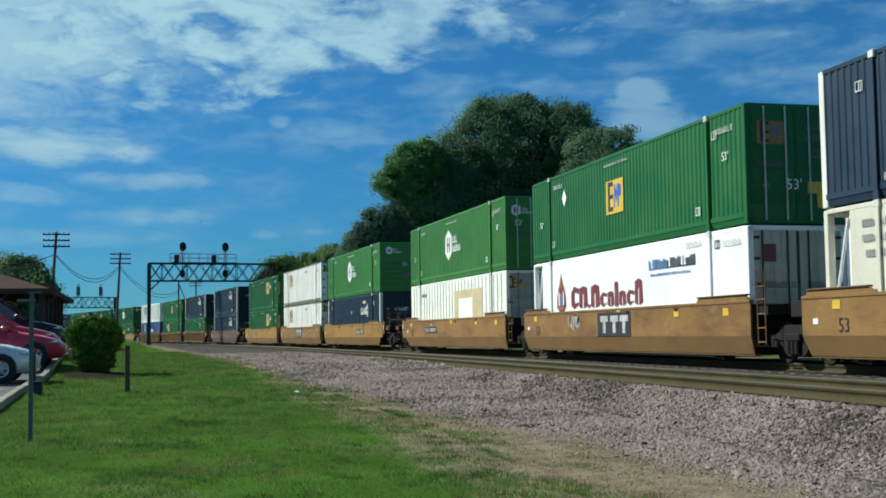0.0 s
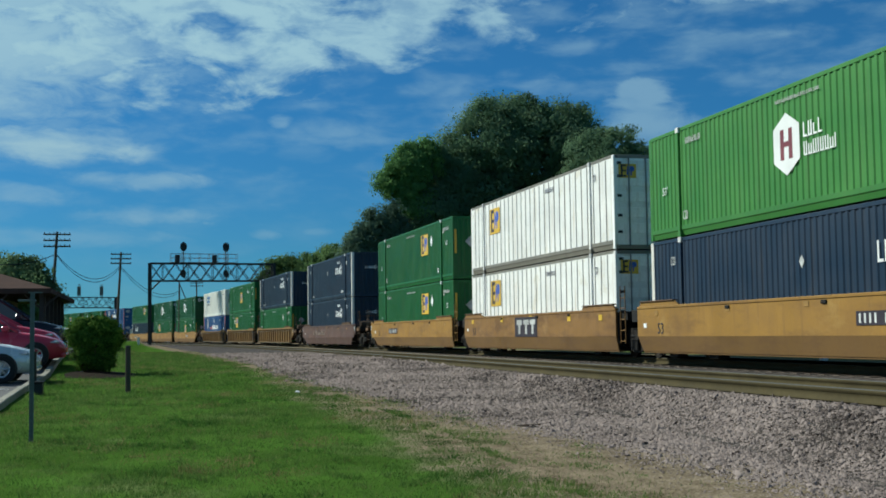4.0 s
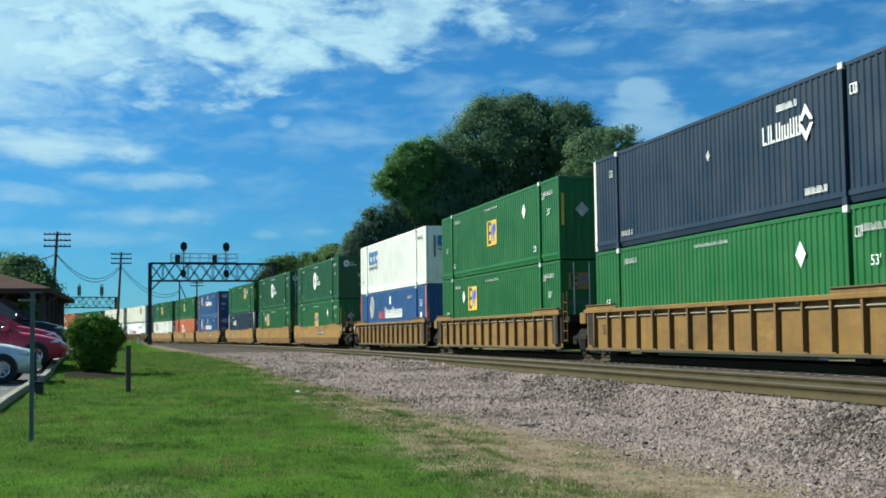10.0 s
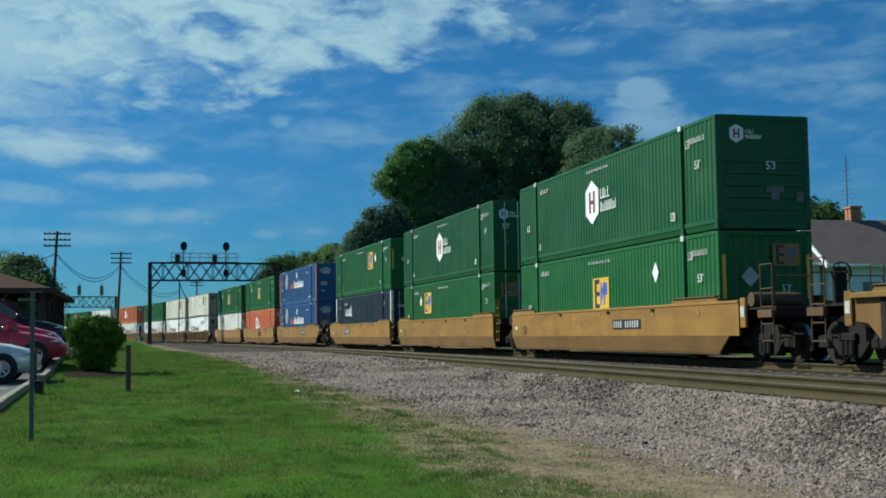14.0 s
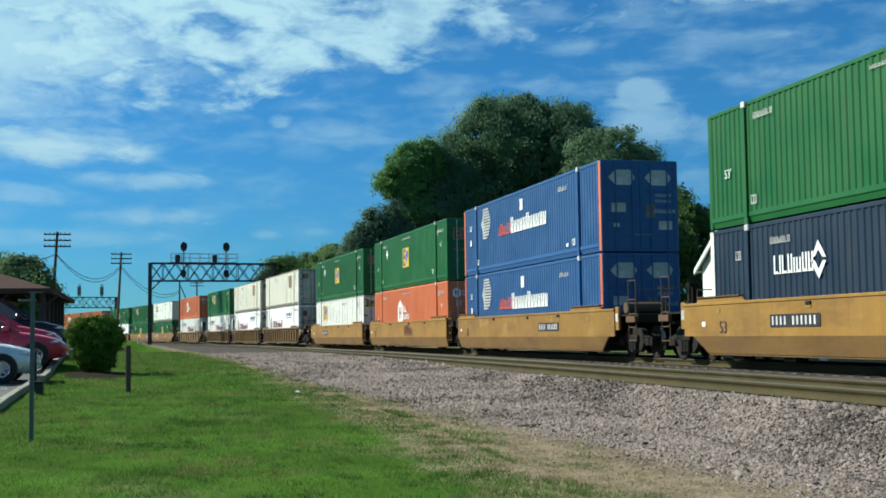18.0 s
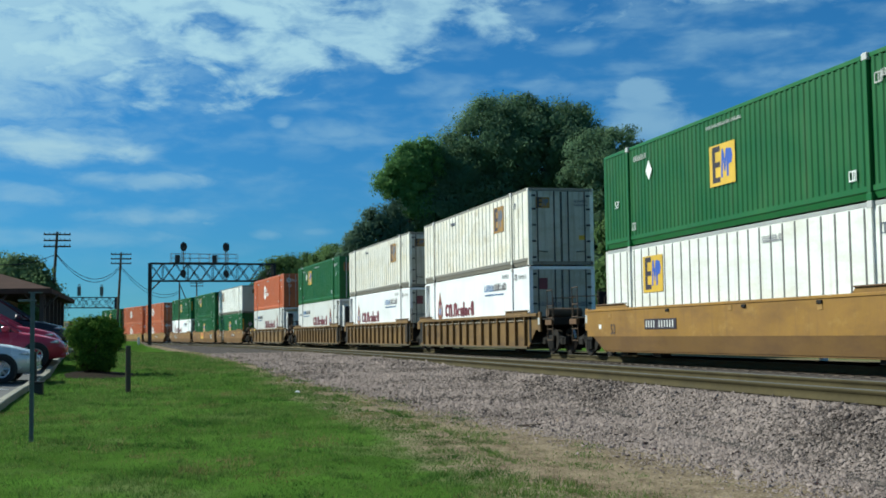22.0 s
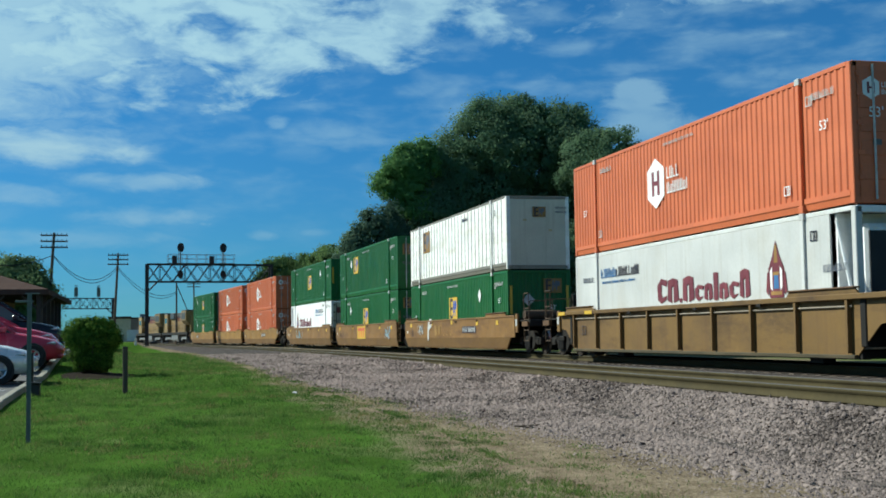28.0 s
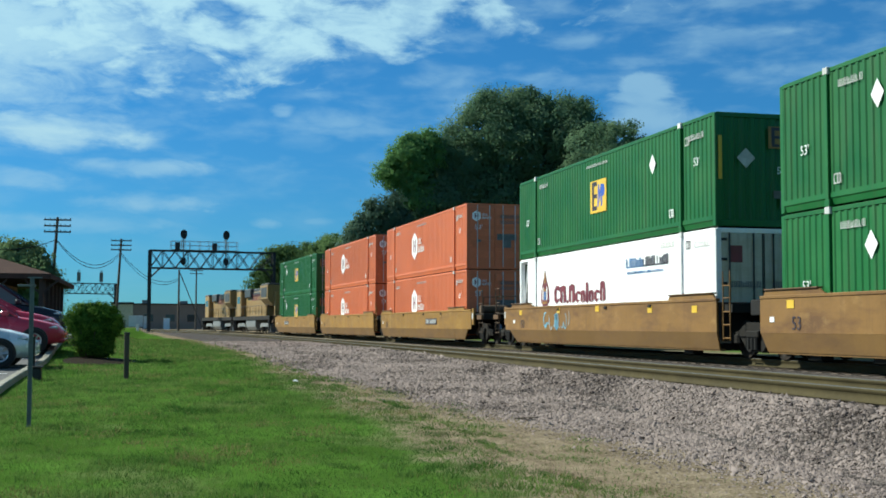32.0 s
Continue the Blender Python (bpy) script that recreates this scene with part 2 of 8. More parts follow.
W_RUSTY = paint("rusty yellow railcar paint", (0.160, 0.092, 0.026), streak=(0.10, 0.045, 0.025), streak_amt=0.65, dust=(0.10, 0.06, 0.03), dust_amt=0.5, rough=0.7, grime=(0.060, 0.034, 0.016), scuff=(0.22, 0.13, 0.045))
W_SOOT = paint("sooty brown end fittings", (0.085, 0.055, 0.034), streak=(0.05, 0.026, 0.014), streak_amt=0.4, rough=0.8)
W_RIBBED = paint("dirty yellow ribbed railcar paint", (0.190, 0.104, 0.022), streak=(0.10, 0.050, 0.022), streak_amt=0.7, dust=(0.15, 0.080, 0.028), dust_amt=0.5, rough=0.68, grime=(0.10, 0.052, 0.020), scuff=(0.30, 0.185, 0.05))
W_RIB = paint("rust-brown rib paint", (0.165, 0.095, 0.030), streak=(0.06, 0.03, 0.015), streak_amt=0.6, rough=0.75)
W_SILL = paint("oily bottom sill paint", (0.060, 0.048, 0.024), streak=(0.04, 0.03, 0.018), streak_amt=0.5, dust=(0.14, 0.10, 0.05), dust_amt=0.5, rough=0.75)
W_GUARD = paint("rust-brown guard plate", (0.105, 0.056, 0.026), streak=(0.06, 0.03, 0.02), streak_amt=0.5, dust=(0.16, 0.09, 0.04), dust_amt=0.5, rough=0.75)
# Lower plates lean under: that shade is mixed into the paint, besides dirt.
W_LOW = paint("shaded lower railcar plate with dirt runs", (0.160, 0.086, 0.024), streak=(0.12, 0.062, 0.025), streak_amt=0.5, dust=(0.15, 0.08, 0.03), dust_amt=0.4, rough=0.7, grime=(0.105, 0.055, 0.022))
W_BROWNLOW = paint("shaded lower brown plate with dirt runs", (0.080, 0.042, 0.032), streak=(0.06, 0.03, 0.02), streak_amt=0.5, rough=0.7)
D_PALEPIPE = mat("pale grey-tan pipe", (0.26, 0.22, 0.17), rough=0.6, var=0.3)
BLACK = mat("black underframe", (0.012, 0.011, 0.010), rough=0.8, var=0.3, dust=(0.06, 0.042, 0.028), dust_amt=0.35, spec=0.25)
STEEL = mat("truck steel", (0.014, 0.012, 0.010), rough=0.8, var=0.3, dust=(0.055, 0.036, 0.023), dust_amt=0.4, spec=0.2)
TREAD = mat("bright wheel tread", (0.35, 0.34, 0.33), rough=0.3, metal=1.0, var=0.2)
RAIL = mat("rusty rail", (0.064, 0.052, 0.026), rough=0.85, var=0.25, scale=1.5, fine=20, spec=0.1)
RAILTOP = mat("worn rail head", (0.090, 0.090, 0.085), rough=0.5, metal=0.4, var=0.2, stretch=(0.2, 4, 4), spec=0.2)
TIE = mat("creosoted timber tie", (0.085, 0.062, 0.045), rough=0.85, var=0.35, stretch=(1, 6, 6), bump=0.3)
BALLAST = mat("grey-pink ballast", (0.098, 0.082, 0.074), rough=0.9, var=0.30, scale=1.1, fine=24, bump=0.9, dust=(0.10, 0.085, 0.075), dust_amt=0.5, rand=0, spec=0.1)


def stone_cells(ma, scale, dark):
    """Crushed stone: each cell has its own tone, with dark gaps between the cells."""
    nt = ma.node_tree
    N, L = nt.nodes.new, nt.links.new
    bs = nt.nodes["Principled BSDF"]
    base = bs.inputs["Base Color"].links[0].from_socket
    co = N("ShaderNodeTexCoord")
    cells, gaps = N("ShaderNodeTexVoronoi"), N("ShaderNodeTexVoronoi")
    gaps.feature = "DISTANCE_TO_EDGE"
    for n in (cells, gaps):
        n.inputs["Scale"].default_value = scale
        L(co.outputs["Object"], n.inputs["Vector"])
    sep = N("ShaderNodeSeparateColor")
    L(cells.outputs["Color"], sep.inputs[0])
    tone, gap = N("ShaderNodeMapRange"), N("ShaderNodeMapRange")
    L(sep.outputs[0], tone.inputs[0]), L(gaps.outputs["Distance"], gap.inputs[0])
    for n, row in ((tone, (0, 1, 0.55, 1.60)), (gap, (0.0, 0.14, dark, 1.0))):
        for i, q in enumerate(row):
            n.inputs[i + 1].default_value = q
    mul = N("ShaderNodeMath")
    mul.operation = "MULTIPLY"
    L(tone.outputs[0], mul.inputs[0]), L(gap.outputs[0], mul.inputs[1])
    hsv = N("ShaderNodeHueSaturation")
    L(base, hsv.inputs["Color"]), L(mul.outputs[0], hsv.inputs["Value"])
    L(hsv.outputs[0], bs.inputs["Base Color"])
    bump = N("ShaderNodeBump")
    bump.inputs["Strength"].default_value, bump.inputs["Distance"].default_value = 0.9, 0.02
    L(gap.outputs[0], bump.inputs["Height"]), L(bump.outputs[0], bs.inputs["Normal"])


stone_cells(BALLAST, 21.0, 0.35)
DARKGALV = mat("weathered post steel", (0.135, 0.16, 0.17), rough=0.65, metal=0.2, var=0.25)
GALV = mat("galvanised steel", (0.20, 0.205, 0.20), rough=0.6, metal=0.3, var=0.2)
DARKSTEEL = mat("dark painted steel", (0.022, 0.022, 0.026), rough=0.6, var=0.3)
WOODPOLE = mat("weathered pole wood", (0.085, 0.065, 0.05), rough=0.85, var=0.35, stretch=(6, 6, 0.6))
ASPHALT = mat("parking asphalt", (0.085, 0.083, 0.082), rough=0.9, var=0.2, scale=0.5, fine=60, bump=0.3, dust=(0.14, 0.13, 0.12), dust_amt=0.4)
CONCRETE = mat("kerb concrete", (0.25, 0.235, 0.185), rough=0.85, var=0.2, scale=2, fine=40, dust=(0.25, 0.22, 0.17), dust_amt=0.5)
BRICK = mat("red-brown brick", (0.19, 0.105, 0.085), rough=0.85, var=0.2, scale=0.6, fine=9)
WARMBRICK = mat("brown warehouse brick", (0.25, 0.175, 0.135), rough=0.85, var=0.16, scale=0.3, fine=6)
TANWALL = mat("tan rendered wall", (0.55, 0.44, 0.30), rough=0.85, var=0.12)
ROOFBROWN = mat("brown shingles", (0.070, 0.044, 0.036), rough=0.95, spec=0.05, var=0.2, scale=1.5, fine=12, bump=0.4)
ROOFGREY = mat("grey-brown shingles", (0.105, 0.082, 0.080), rough=0.9, var=0.16, scale=1.5, fine=10, bump=0.4)
SIDING = mat("white siding", (0.74, 0.74, 0.74), rough=0.6, var=0.06, stretch=(1, 1, 8))
TRIMWHITE = mat("white trim", (0.80, 0.80, 0.80), rough=0.5, var=0.05)
DARKWOOD = mat("dark timber", (0.045, 0.032, 0.026), rough=0.8, var=0.3)
CHIMNEY = mat("orange-brown brick", (0.34, 0.155, 0.085), rough=0.9, var=0.3, fine=16)
TYRE = mat("tyre rubber", (0.016, 0.016, 0.016), rough=0.85, var=0.2)
CABINET = mat("pale grey cabinet paint", (0.50, 0.52, 0.52), rough=0.5, var=0.1)
ALLOY = mat("alloy rim", (0.55, 0.56, 0.57), rough=0.3, metal=0.9, var=0.1)
SILVER = mat("silver car paint", (0.64, 0.67, 0.69), rough=0.25, metal=0.25, var=0.03, bump=0.0)
CARRED = mat("red car paint", (0.52, 0.045, 0.080), rough=0.22, metal=0.0, var=0.04, bump=0.0)
CARDARK = mat("dark blue car paint", (0.014, 0.018, 0.026), rough=0.2, metal=0.2, var=0.04, bump=0.0)
CARGLASS = mat("dark car glass", (0.035, 0.042, 0.046), rough=0.06, var=0.02, bump=0.0, spec=0.8)
LAMPGLASS = mat("headlight glass", (0.55, 0.57, 0.58), rough=0.12, metal=0.5, var=0.05, bump=0.0)
BLACKPLASTIC = mat("black plastic", (0.012, 0.012, 0.013), rough=0.6, var=0.2)
LOCOYELLOW = paint("locomotive yellow", (0.31, 0.195, 0.075), streak=(0.14, 0.09, 0.05), streak_amt=0.5, dust=(0.24, 0.15, 0.07), dust_amt=0.4)
LOCOGREY = paint("locomotive grey", (0.055, 0.056, 0.058))
# Soil near black: the shadow cast by the bush is painted in.
BED_SHADOW = mat("bed soil with the bush's shadow in its colour", (0.022, 0.017, 0.012), rough=0.95, var=0.35, scale=3, fine=30, bump=0.8, spec=0.05)
BARK = mat("tree bark", (0.075, 0.055, 0.042), rough=0.95, var=0.35, stretch=(4, 4, 0.8), bump=0.6)


def leaf_mat(name, col, tip, grain=0.35, through=0.42, single=0.55):
    ma = bpy.data.materials.new(name)
    ma.use_nodes = True
    nt = ma.node_tree
    N, L = nt.nodes.new, nt.links.new
    bs = nt.nodes["Principled BSDF"]
    bs.inputs["Roughness"].default_value = 0.8
    bs.inputs["Specular IOR Level"].default_value = 0.02
    geo = N("ShaderNodeNewGeometry")
    co = N("ShaderNodeTexCoord")
    ns = N("ShaderNodeTexNoise")
    ns.inputs["Scale"].default_value, ns.inputs["Detail"].default_value = grain, 5
    L(co.outputs["Object"], ns.inputs["Vector"])
    ad = N("ShaderNodeMath")
    ad.operation = "MULTIPLY_ADD"
    L(geo.outputs["Random Per Island"], ad.inputs[0])
    ad.inputs[1].default_value = single
    sharp = N("ShaderNodeMapRange")
    sharp.clamp = False
    L(ns.outputs["Fac"], sharp.inputs[0])
    for i, q in enumerate((0.0, 1.0, -0.35, 1.35)):
        sharp.inputs[i + 1].default_value = q
    L(sharp.outputs[0], ad.inputs[2])
    rp = N("ShaderNodeValToRGB")
    rp.color_ramp.elements[0].position, rp.color_ramp.elements[1].position = 0.35, 1.0
    rp.color_ramp.elements[0].color, rp.color_ramp.elements[1].color = (*col, 1), (*tip, 1)
    L(ad.outputs[0], rp.inputs[0]), L(rp.outputs[0], bs.inputs["Base Color"])
    tr = N("ShaderNodeBsdfTranslucent")
    L(rp.outputs[0], tr.inputs["Color"])
    mx = N("ShaderNodeMixShader")
    mx.inputs[0].default_value = through
    L(bs.outputs[0], mx.inputs[1]), L(tr.outputs[0], mx.inputs[2])
    L(mx.outputs[0], nt.nodes["Material Output"].inputs[0])
    return ma


LEAF_DARK = leaf_mat("dark tree leaves", (0.104, 0.182, 0.102), (0.165, 0.242, 0.135), 0.5, 0.48, 0.14)
LEAF_BRIGHT = leaf_mat("bright maple leaves", (0.092, 0.195, 0.066), (0.195, 0.335, 0.115), 0.6, 0.46, 0.22)
LEAF_SPRUCE = leaf_mat("blue-green needles", (0.085, 0.140, 0.096), (0.130, 0.195, 0.125), 0.6, 0.46, 0.2)
LEAF_FAR = leaf_mat("far tree leaves", (0.078, 0.136, 0.050), (0.130, 0.205, 0.075), 0.5, 0.46, 0.25)
# Leaf colour lightened to imitate distance haze over the station trees.
LEAF_HAZED = leaf_mat("far leaves paled for haze", (0.115, 0.180, 0.085), (0.165, 0.240, 0.115), 0.5, 0.48, 0.2)
LEAF_BUSH = leaf_mat("bush leaves", (0.024, 0.062, 0.010), (0.105, 0.185, 0.028), 3.0, 0.06)
GRASS = leaf_mat("lawn grass", (0.036, 0.098, 0.020), (0.155, 0.240, 0.062), 1.3, 0.42, 0.40)
STRAW = leaf_mat("dry grass", (0.19, 0.155, 0.085), (0.42, 0.36, 0.22), 1.5)
THATCH = leaf_mat("lawn thatch", (0.120, 0.125, 0.040), (0.250, 0.220, 0.100))
STONES = leaf_mat("ballast stones", (0.046, 0.038, 0.035), (0.27, 0.22, 0.20), 0.5, 0.42, 0.65)
STONES.node_tree.nodes["Mix Shader"].inputs[0].default_value = 0.0


# ---- mesh helpers ----
class Shape:
    """Collects corners and faces, each face with a material slot."""

    def __init__(self):
        self.v, self.f, self.m = [], [], []

    def add(self, verts, faces, slot=0):
        k = len(self.v)
        self.v += [tuple(p) for p in verts]
        self.f += [tuple(i + k for i in q) for q in faces]
        self.m += [slot] * len(faces)
        return self

    def box(self, x0, x1, y0, y1, z0, z1, slot=0, ch=0.0):
        """A box; ch cuts its twelve edges."""
        if ch <= 0:
            vs = [(x, y, z) for x in (x0, x1) for y in (y0, y1) for z in (z0, z1)]
            return self.add(vs, [(0, 1, 3, 2), (4, 6, 7, 5), (0, 4, 5, 1), (2, 3, 7, 6), (0, 2, 6, 4), (1, 5, 7, 3)], slot)
        bm = bmesh.new()
        bmesh.ops.create_cube(bm, size=1)
        for q in bm.verts:
            q.co = ((x0 + x1) / 2 + q.co.x * (x1 - x0), (y0 + y1) / 2 + q.co.y * (y1 - y0), (z0 + z1) / 2 + q.co.z * (z1 - z0))
        bmesh.ops.bevel(bm, geom=bm.edges[:], offset=ch, segments=1, affect="EDGES")
        return self.take(bm, slot)

    def take(self, bm, slot=0):
        bm.verts.index_update()
        self.add([q.co[:] for q in bm.verts], [tuple(q.index for q in f.verts) for f in bm.faces], slot)
        bm.free()
        return self

    def prism(self, pts, axis, a, b, slot=0):
        """An outline of 2D points pushed from a to b along an axis (x: points are y,z; y: x,z; z: x,y)."""
        n = len(pts)
        put = {"x": lambda p, t: (t, p[0], p[1]), "y": lambda p, t: (p[0], t, p[1]), "z": lambda p, t: (p[0], p[1], t)}[axis]
        vs = [put(p, a) for p in pts] + [put(p, b) for p in pts]
        fs = [tuple(range(n)), tuple(range(2 * n - 1, n - 1, -1))]
        fs += [(i, i + n, (i + 1) % n + n, (i + 1) % n) for i in range(n)]
        return self.add(vs, fs, slot)

    def tube(self, p, q, r, r2=None, n=8, slot=0):
        p, q = Vector(p), Vector(q)
        r2 = r if r2 is None else r2
        w = (q - p).normalized()
        a = w.orthogonal().normalized()
        b = w.cross(a)
        vs = [c + (a * math.cos(t) + b * math.sin(t)) * rr for c, rr in ((p, r), (q, r2)) for t in (2 * math.pi * i / n for i in range(n))]
        fs = [tuple(range(n - 1, -1, -1)), tuple(range(n, 2 * n))] + [(i, (i + 1) % n, (i + 1) % n + n, i + n) for i in range(n)]
        return self.add(vs, fs, slot)

    def pipe(self, pts, r, n=4, slot=0):
        """One bent tube through points."""
        pts = [Vector(p) for p in pts]
        vs = []
        for i, p in enumerate(pts):
            w = (pts[min(i + 1, len(pts) - 1)] - pts[max(i - 1, 0)]).normalized()
            a = w.orthogonal().normalized() if abs(w.z) > 0.95 else w.cross(Vector((0, 0, 1))).normalized()
            b = w.cross(a)
            vs += [p + (a * math.cos(2 * math.pi * k / n) + b * math.sin(2 * math.pi * k / n)) * r for k in range(n)]
        fs = [(i * n + k, i * n + (k + 1) % n, (i + 1) * n + (k + 1) % n, (i + 1) * n + k) for i in range(len(pts) - 1) for k in range(n)]
        fs += [tuple(range(n)), tuple(range(len(vs) - 1, len(vs) - n - 1, -1))]
        return self.add(vs, fs, slot)

    def wheel(self, c, prof, n=20, slot=0):
        """Turned about y: prof is a closed outline of (radius, y)."""
        k = len(prof)
        vs = [(c[0] + r * math.cos(2 * math.pi * i / n), c[1] + y, c[2] + r * math.sin(2 * math.pi * i / n)) for i in range(n) for r, y in prof]
        fs = [(i * k + j, i * k + (j + 1) % k, ((i + 1) % n) * k + (j + 1) % k, ((i + 1) % n) * k + j) for i in range(n) for j in range(k)]
        return self.add(vs, fs, slot)

    def mesh(self, name, mats):
        me = bpy.data.meshes.new(name)
        me.from_pydata(self.v, [], self.f)
        for x in mats if isinstance(mats, (list, tuple)) else [mats]:
            me.materials.append(x)
        me.polygons.foreach_set("material_index", self.m)
        bm = bmesh.new()
        bm.from_mesh(me)
        bmesh.ops.recalc_face_normals(bm, faces=bm.faces[:])
        bm.to_mesh(me)
        bm.free()
        me.update()
        return me


def part(name, shape, mats, parent, label="", at=None):
    """One mesh object under a thing or a part."""
    ob = new(name, shape if isinstance(shape, bpy.types.Mesh) else shape.mesh(name, mats))
    ob.parent = parent
    if at is not None:
        ob.matrix_basis = at if isinstance(at, Matrix) else Matrix.Translation(at)
    return tagged(ob, label)


def thing(name, label, category, group="", at=None, kind=""):
    ob = new(name)
    ob.empty_display_size = 0.3
    if at is not None:
        ob.matrix_world = at
    return tagged(ob, label, category, group, kind)


def solo(name, shape, mats, label, category="", group="", kind="", at=None):
    ob = new(name, shape if isinstance(shape, bpy.types.Mesh) else shape.mesh(name, mats))
    if at is not None:
        ob.matrix_world = at
    return tagged(ob, label, category, group, kind)


def raw_mesh(name, verts, faces, mats, smooth=False):
    """Big meshes from numpy arrays; all faces have the same number of corners."""
    me = bpy.data.meshes.new(name)
    nv, nf, k = len(verts), len(faces), faces.shape[1]
    me.vertices.add(nv)
    me.vertices.foreach_set("co", np.asarray(verts, dtype=np.float32).ravel())
    me.loops.add(nf * k)
    me.loops.foreach_set("vertex_index", np.asarray(faces, dtype=np.int32).ravel())
    me.polygons.add(nf)
    me.polygons.foreach_set("loop_start", np.arange(nf, dtype=np.int32) * k)
    for x in mats:
        me.materials.append(x)
    me.update(calc_edges=True)
    me.validate()
    if smooth:
        me.polygons.foreach_set("use_smooth", np.ones(nf, dtype=bool))
    return me


# ---- the line of the railway ----
# bend in 1/m along the line; the straight part lies on the x axis
BEND = [(-760, -0.0006), (-320, -0.0008), (-240, -0.001716), (-200, -0.001716), (-140, -0.000832), (-110, -0.0008),
        (-85, -0.001009), (-60, -0.000882), (-40, -0.000964), (-20, 0.0), (480, 0.0)]
LS = np.arange(-760, 480.5, 0.5)
_k = np.interp(LS, [b[0] for b in BEND], [b[1] for b in BEND])
_o = int(np.argmin(abs(LS - 20)))
LTH = np.concatenate([[0], np.cumsum((_k[1:] + _k[:-1]) / 2 * 0.5)])
LTH -= LTH[_o]
LX = np.concatenate([[0], np.cumsum(np.cos((LTH[1:] + LTH[:-1]) / 2) * 0.5)])
LX += 20 - LX[_o]
LY = np.concatenate([[0], np.cumsum(np.sin((LTH[1:] + LTH[:-1]) / 2) * 0.5)])
LY -= LY[_o]


def line(s, off=0.0):
    """Place on the railway: s metres along, off metres to the house side of the train's track."""
    x, y, th = np.interp(s, LS, LX), np.interp(s, LS, LY), np.interp(s, LS, LTH)
    return x - off * np.sin(th), y + off * np.cos(th)


def chord(s, length, z=0.0):
    """The pose of a vehicle whose front end is at s."""
    (fx, fy), (rx, ry) = line(s), line(s - length)
    return Matrix.LocRotScale(((fx + rx) / 2, (fy + ry) / 2, z), Euler((0, 0, math.atan2(fy - ry, fx - rx))), None)


NEAR_TRACK = -5.46
GAUGE = 0.7525


def ground_z(x, y):
    """Height of the land: low beside the camera, rising gently away from it, level beyond the railway."""
    d = -np.asarray(x, dtype=float)
    near = np.clip(-0.86 + 0.0255 * (d - 9), -0.88, -0.13)
    near = near + np.clip((-15.6 - np.asarray(y, dtype=float)) / 1.6, 0, 1) * np.clip((d - 33.5) * 0.055, 0, 0.42)
    far = np.clip(-0.24 + 0.012 * (np.asarray(y) - 8), -0.24, 0.5)
    w = np.clip((np.asarray(y, dtype=float) + 4.5) / 4.0, 0, 1)
    return near * (1 - w) + far * w


# ---- ground, ballast, rails ----
def grass_edge(x):
    """Where the lawn ends towards the railway (y), as x runs away from the camera."""
    return np.interp(x, [-160, -97, -47, -37, -27, -18, -9, 20], [-15.6, -13.7, -12.1, -11.85, -11.22, -10.58, -10.72, -11.1])


def stone_edge(x):
    """Where the ballast stones end towards the lawn (y)."""
    return np.interp(x, [-160, -97, -55, -38, -29, -20, -14, -9, 20], [-14.9, -13.2, -11.9, -11.6, -10.7, -9.5, -8.5, -8.15, -8.2])


def ground_material():
    ma = mat("lawn and bare earth", (0.055, 0.115, 0.018), rough=0.95, var=0.34, scale=0.8, fine=9, bump=0.5, rand=0, spec=0.0)
    nt = ma.node_tree
    N, L = nt.nodes.new, nt.links.new
    bs = nt.nodes["Principled BSDF"]
    base = bs.inputs["Base Color"].links[0].from_socket
    co = N("ShaderNodeTexCoord")
    sep = N("ShaderNodeSeparateXYZ")
    L(co.outputs["Object"], sep.inputs[0])

    def noise_(scale, detail=6):
        n = N("ShaderNodeTexNoise")
        n.inputs["Scale"].default_value, n.inputs["Detail"].default_value = scale, detail
        n.inputs["Roughness"].default_value = 0.65
        L(co.outputs["Object"], n.inputs["Vector"])
        return n.outputs["Fac"]

    def m(op, a, b=None, c=None):
        n = N("ShaderNodeMath")
        n.operation = op
        for i, v in enumerate((a, b, c)):
            if v is None:
                continue
            if isinstance(v, (int, float)):
                n.inputs[i].default_value = v
            else:
                L(v, n.inputs[i])
        return n.outputs[0]

    def rng(v, lo, hi):
        n = N("ShaderNodeMapRange")
        n.interpolation_type = "SMOOTHSTEP"
        L(v, n.inputs[0])
        n.inputs[1].default_value, n.inputs[2].default_value = lo, hi
        return n.outputs[0]

    # bare strip along the foot of the ballast
    edge = m("ADD", m("MULTIPLY_ADD", sep.outputs["X"], -0.031, sep.outputs["Y"]), 11.30)
    strip = m("MULTIPLY", rng(m("ADD", edge, m("MULTIPLY_ADD", noise_(0.55), 2.4, -1.2)), -0.25, 0.45), m("SUBTRACT", 1.0, rng(sep.outputs["Y"], 5.0, 9.0)))
    dry = rng(noise_(0.42), 0.54, 0.70)
    earth = N("ShaderNodeValToRGB")
    earth.color_ramp.elements[0].position, earth.color_ramp.elements[1].position = 0.40, 0.62
    earth.color_ramp.elements[0].color, earth.color_ramp.elements[1].color = (0.078, 0.058, 0.038, 1), (0.310, 0.248, 0.172, 1)
    L(m("MULTIPLY_ADD", noise_(26.0, 4), 0.6, m("MULTIPLY", noise_(2.2, 9), 0.42)), earth.inputs[0])
    last = base
    for fac, top in ((m("MULTIPLY", dry, 0.3), earth.outputs[0]), (strip, earth.outputs[0])):
        x = N("ShaderNodeMix")
        x.data_type = "RGBA"
        L(fac, x.inputs["Factor"]), L(last, x.inputs["A"]), L(top, x.inputs["B"])
        last = x.outputs["Result"]
    L(last, bs.inputs["Base Color"])
    return ma


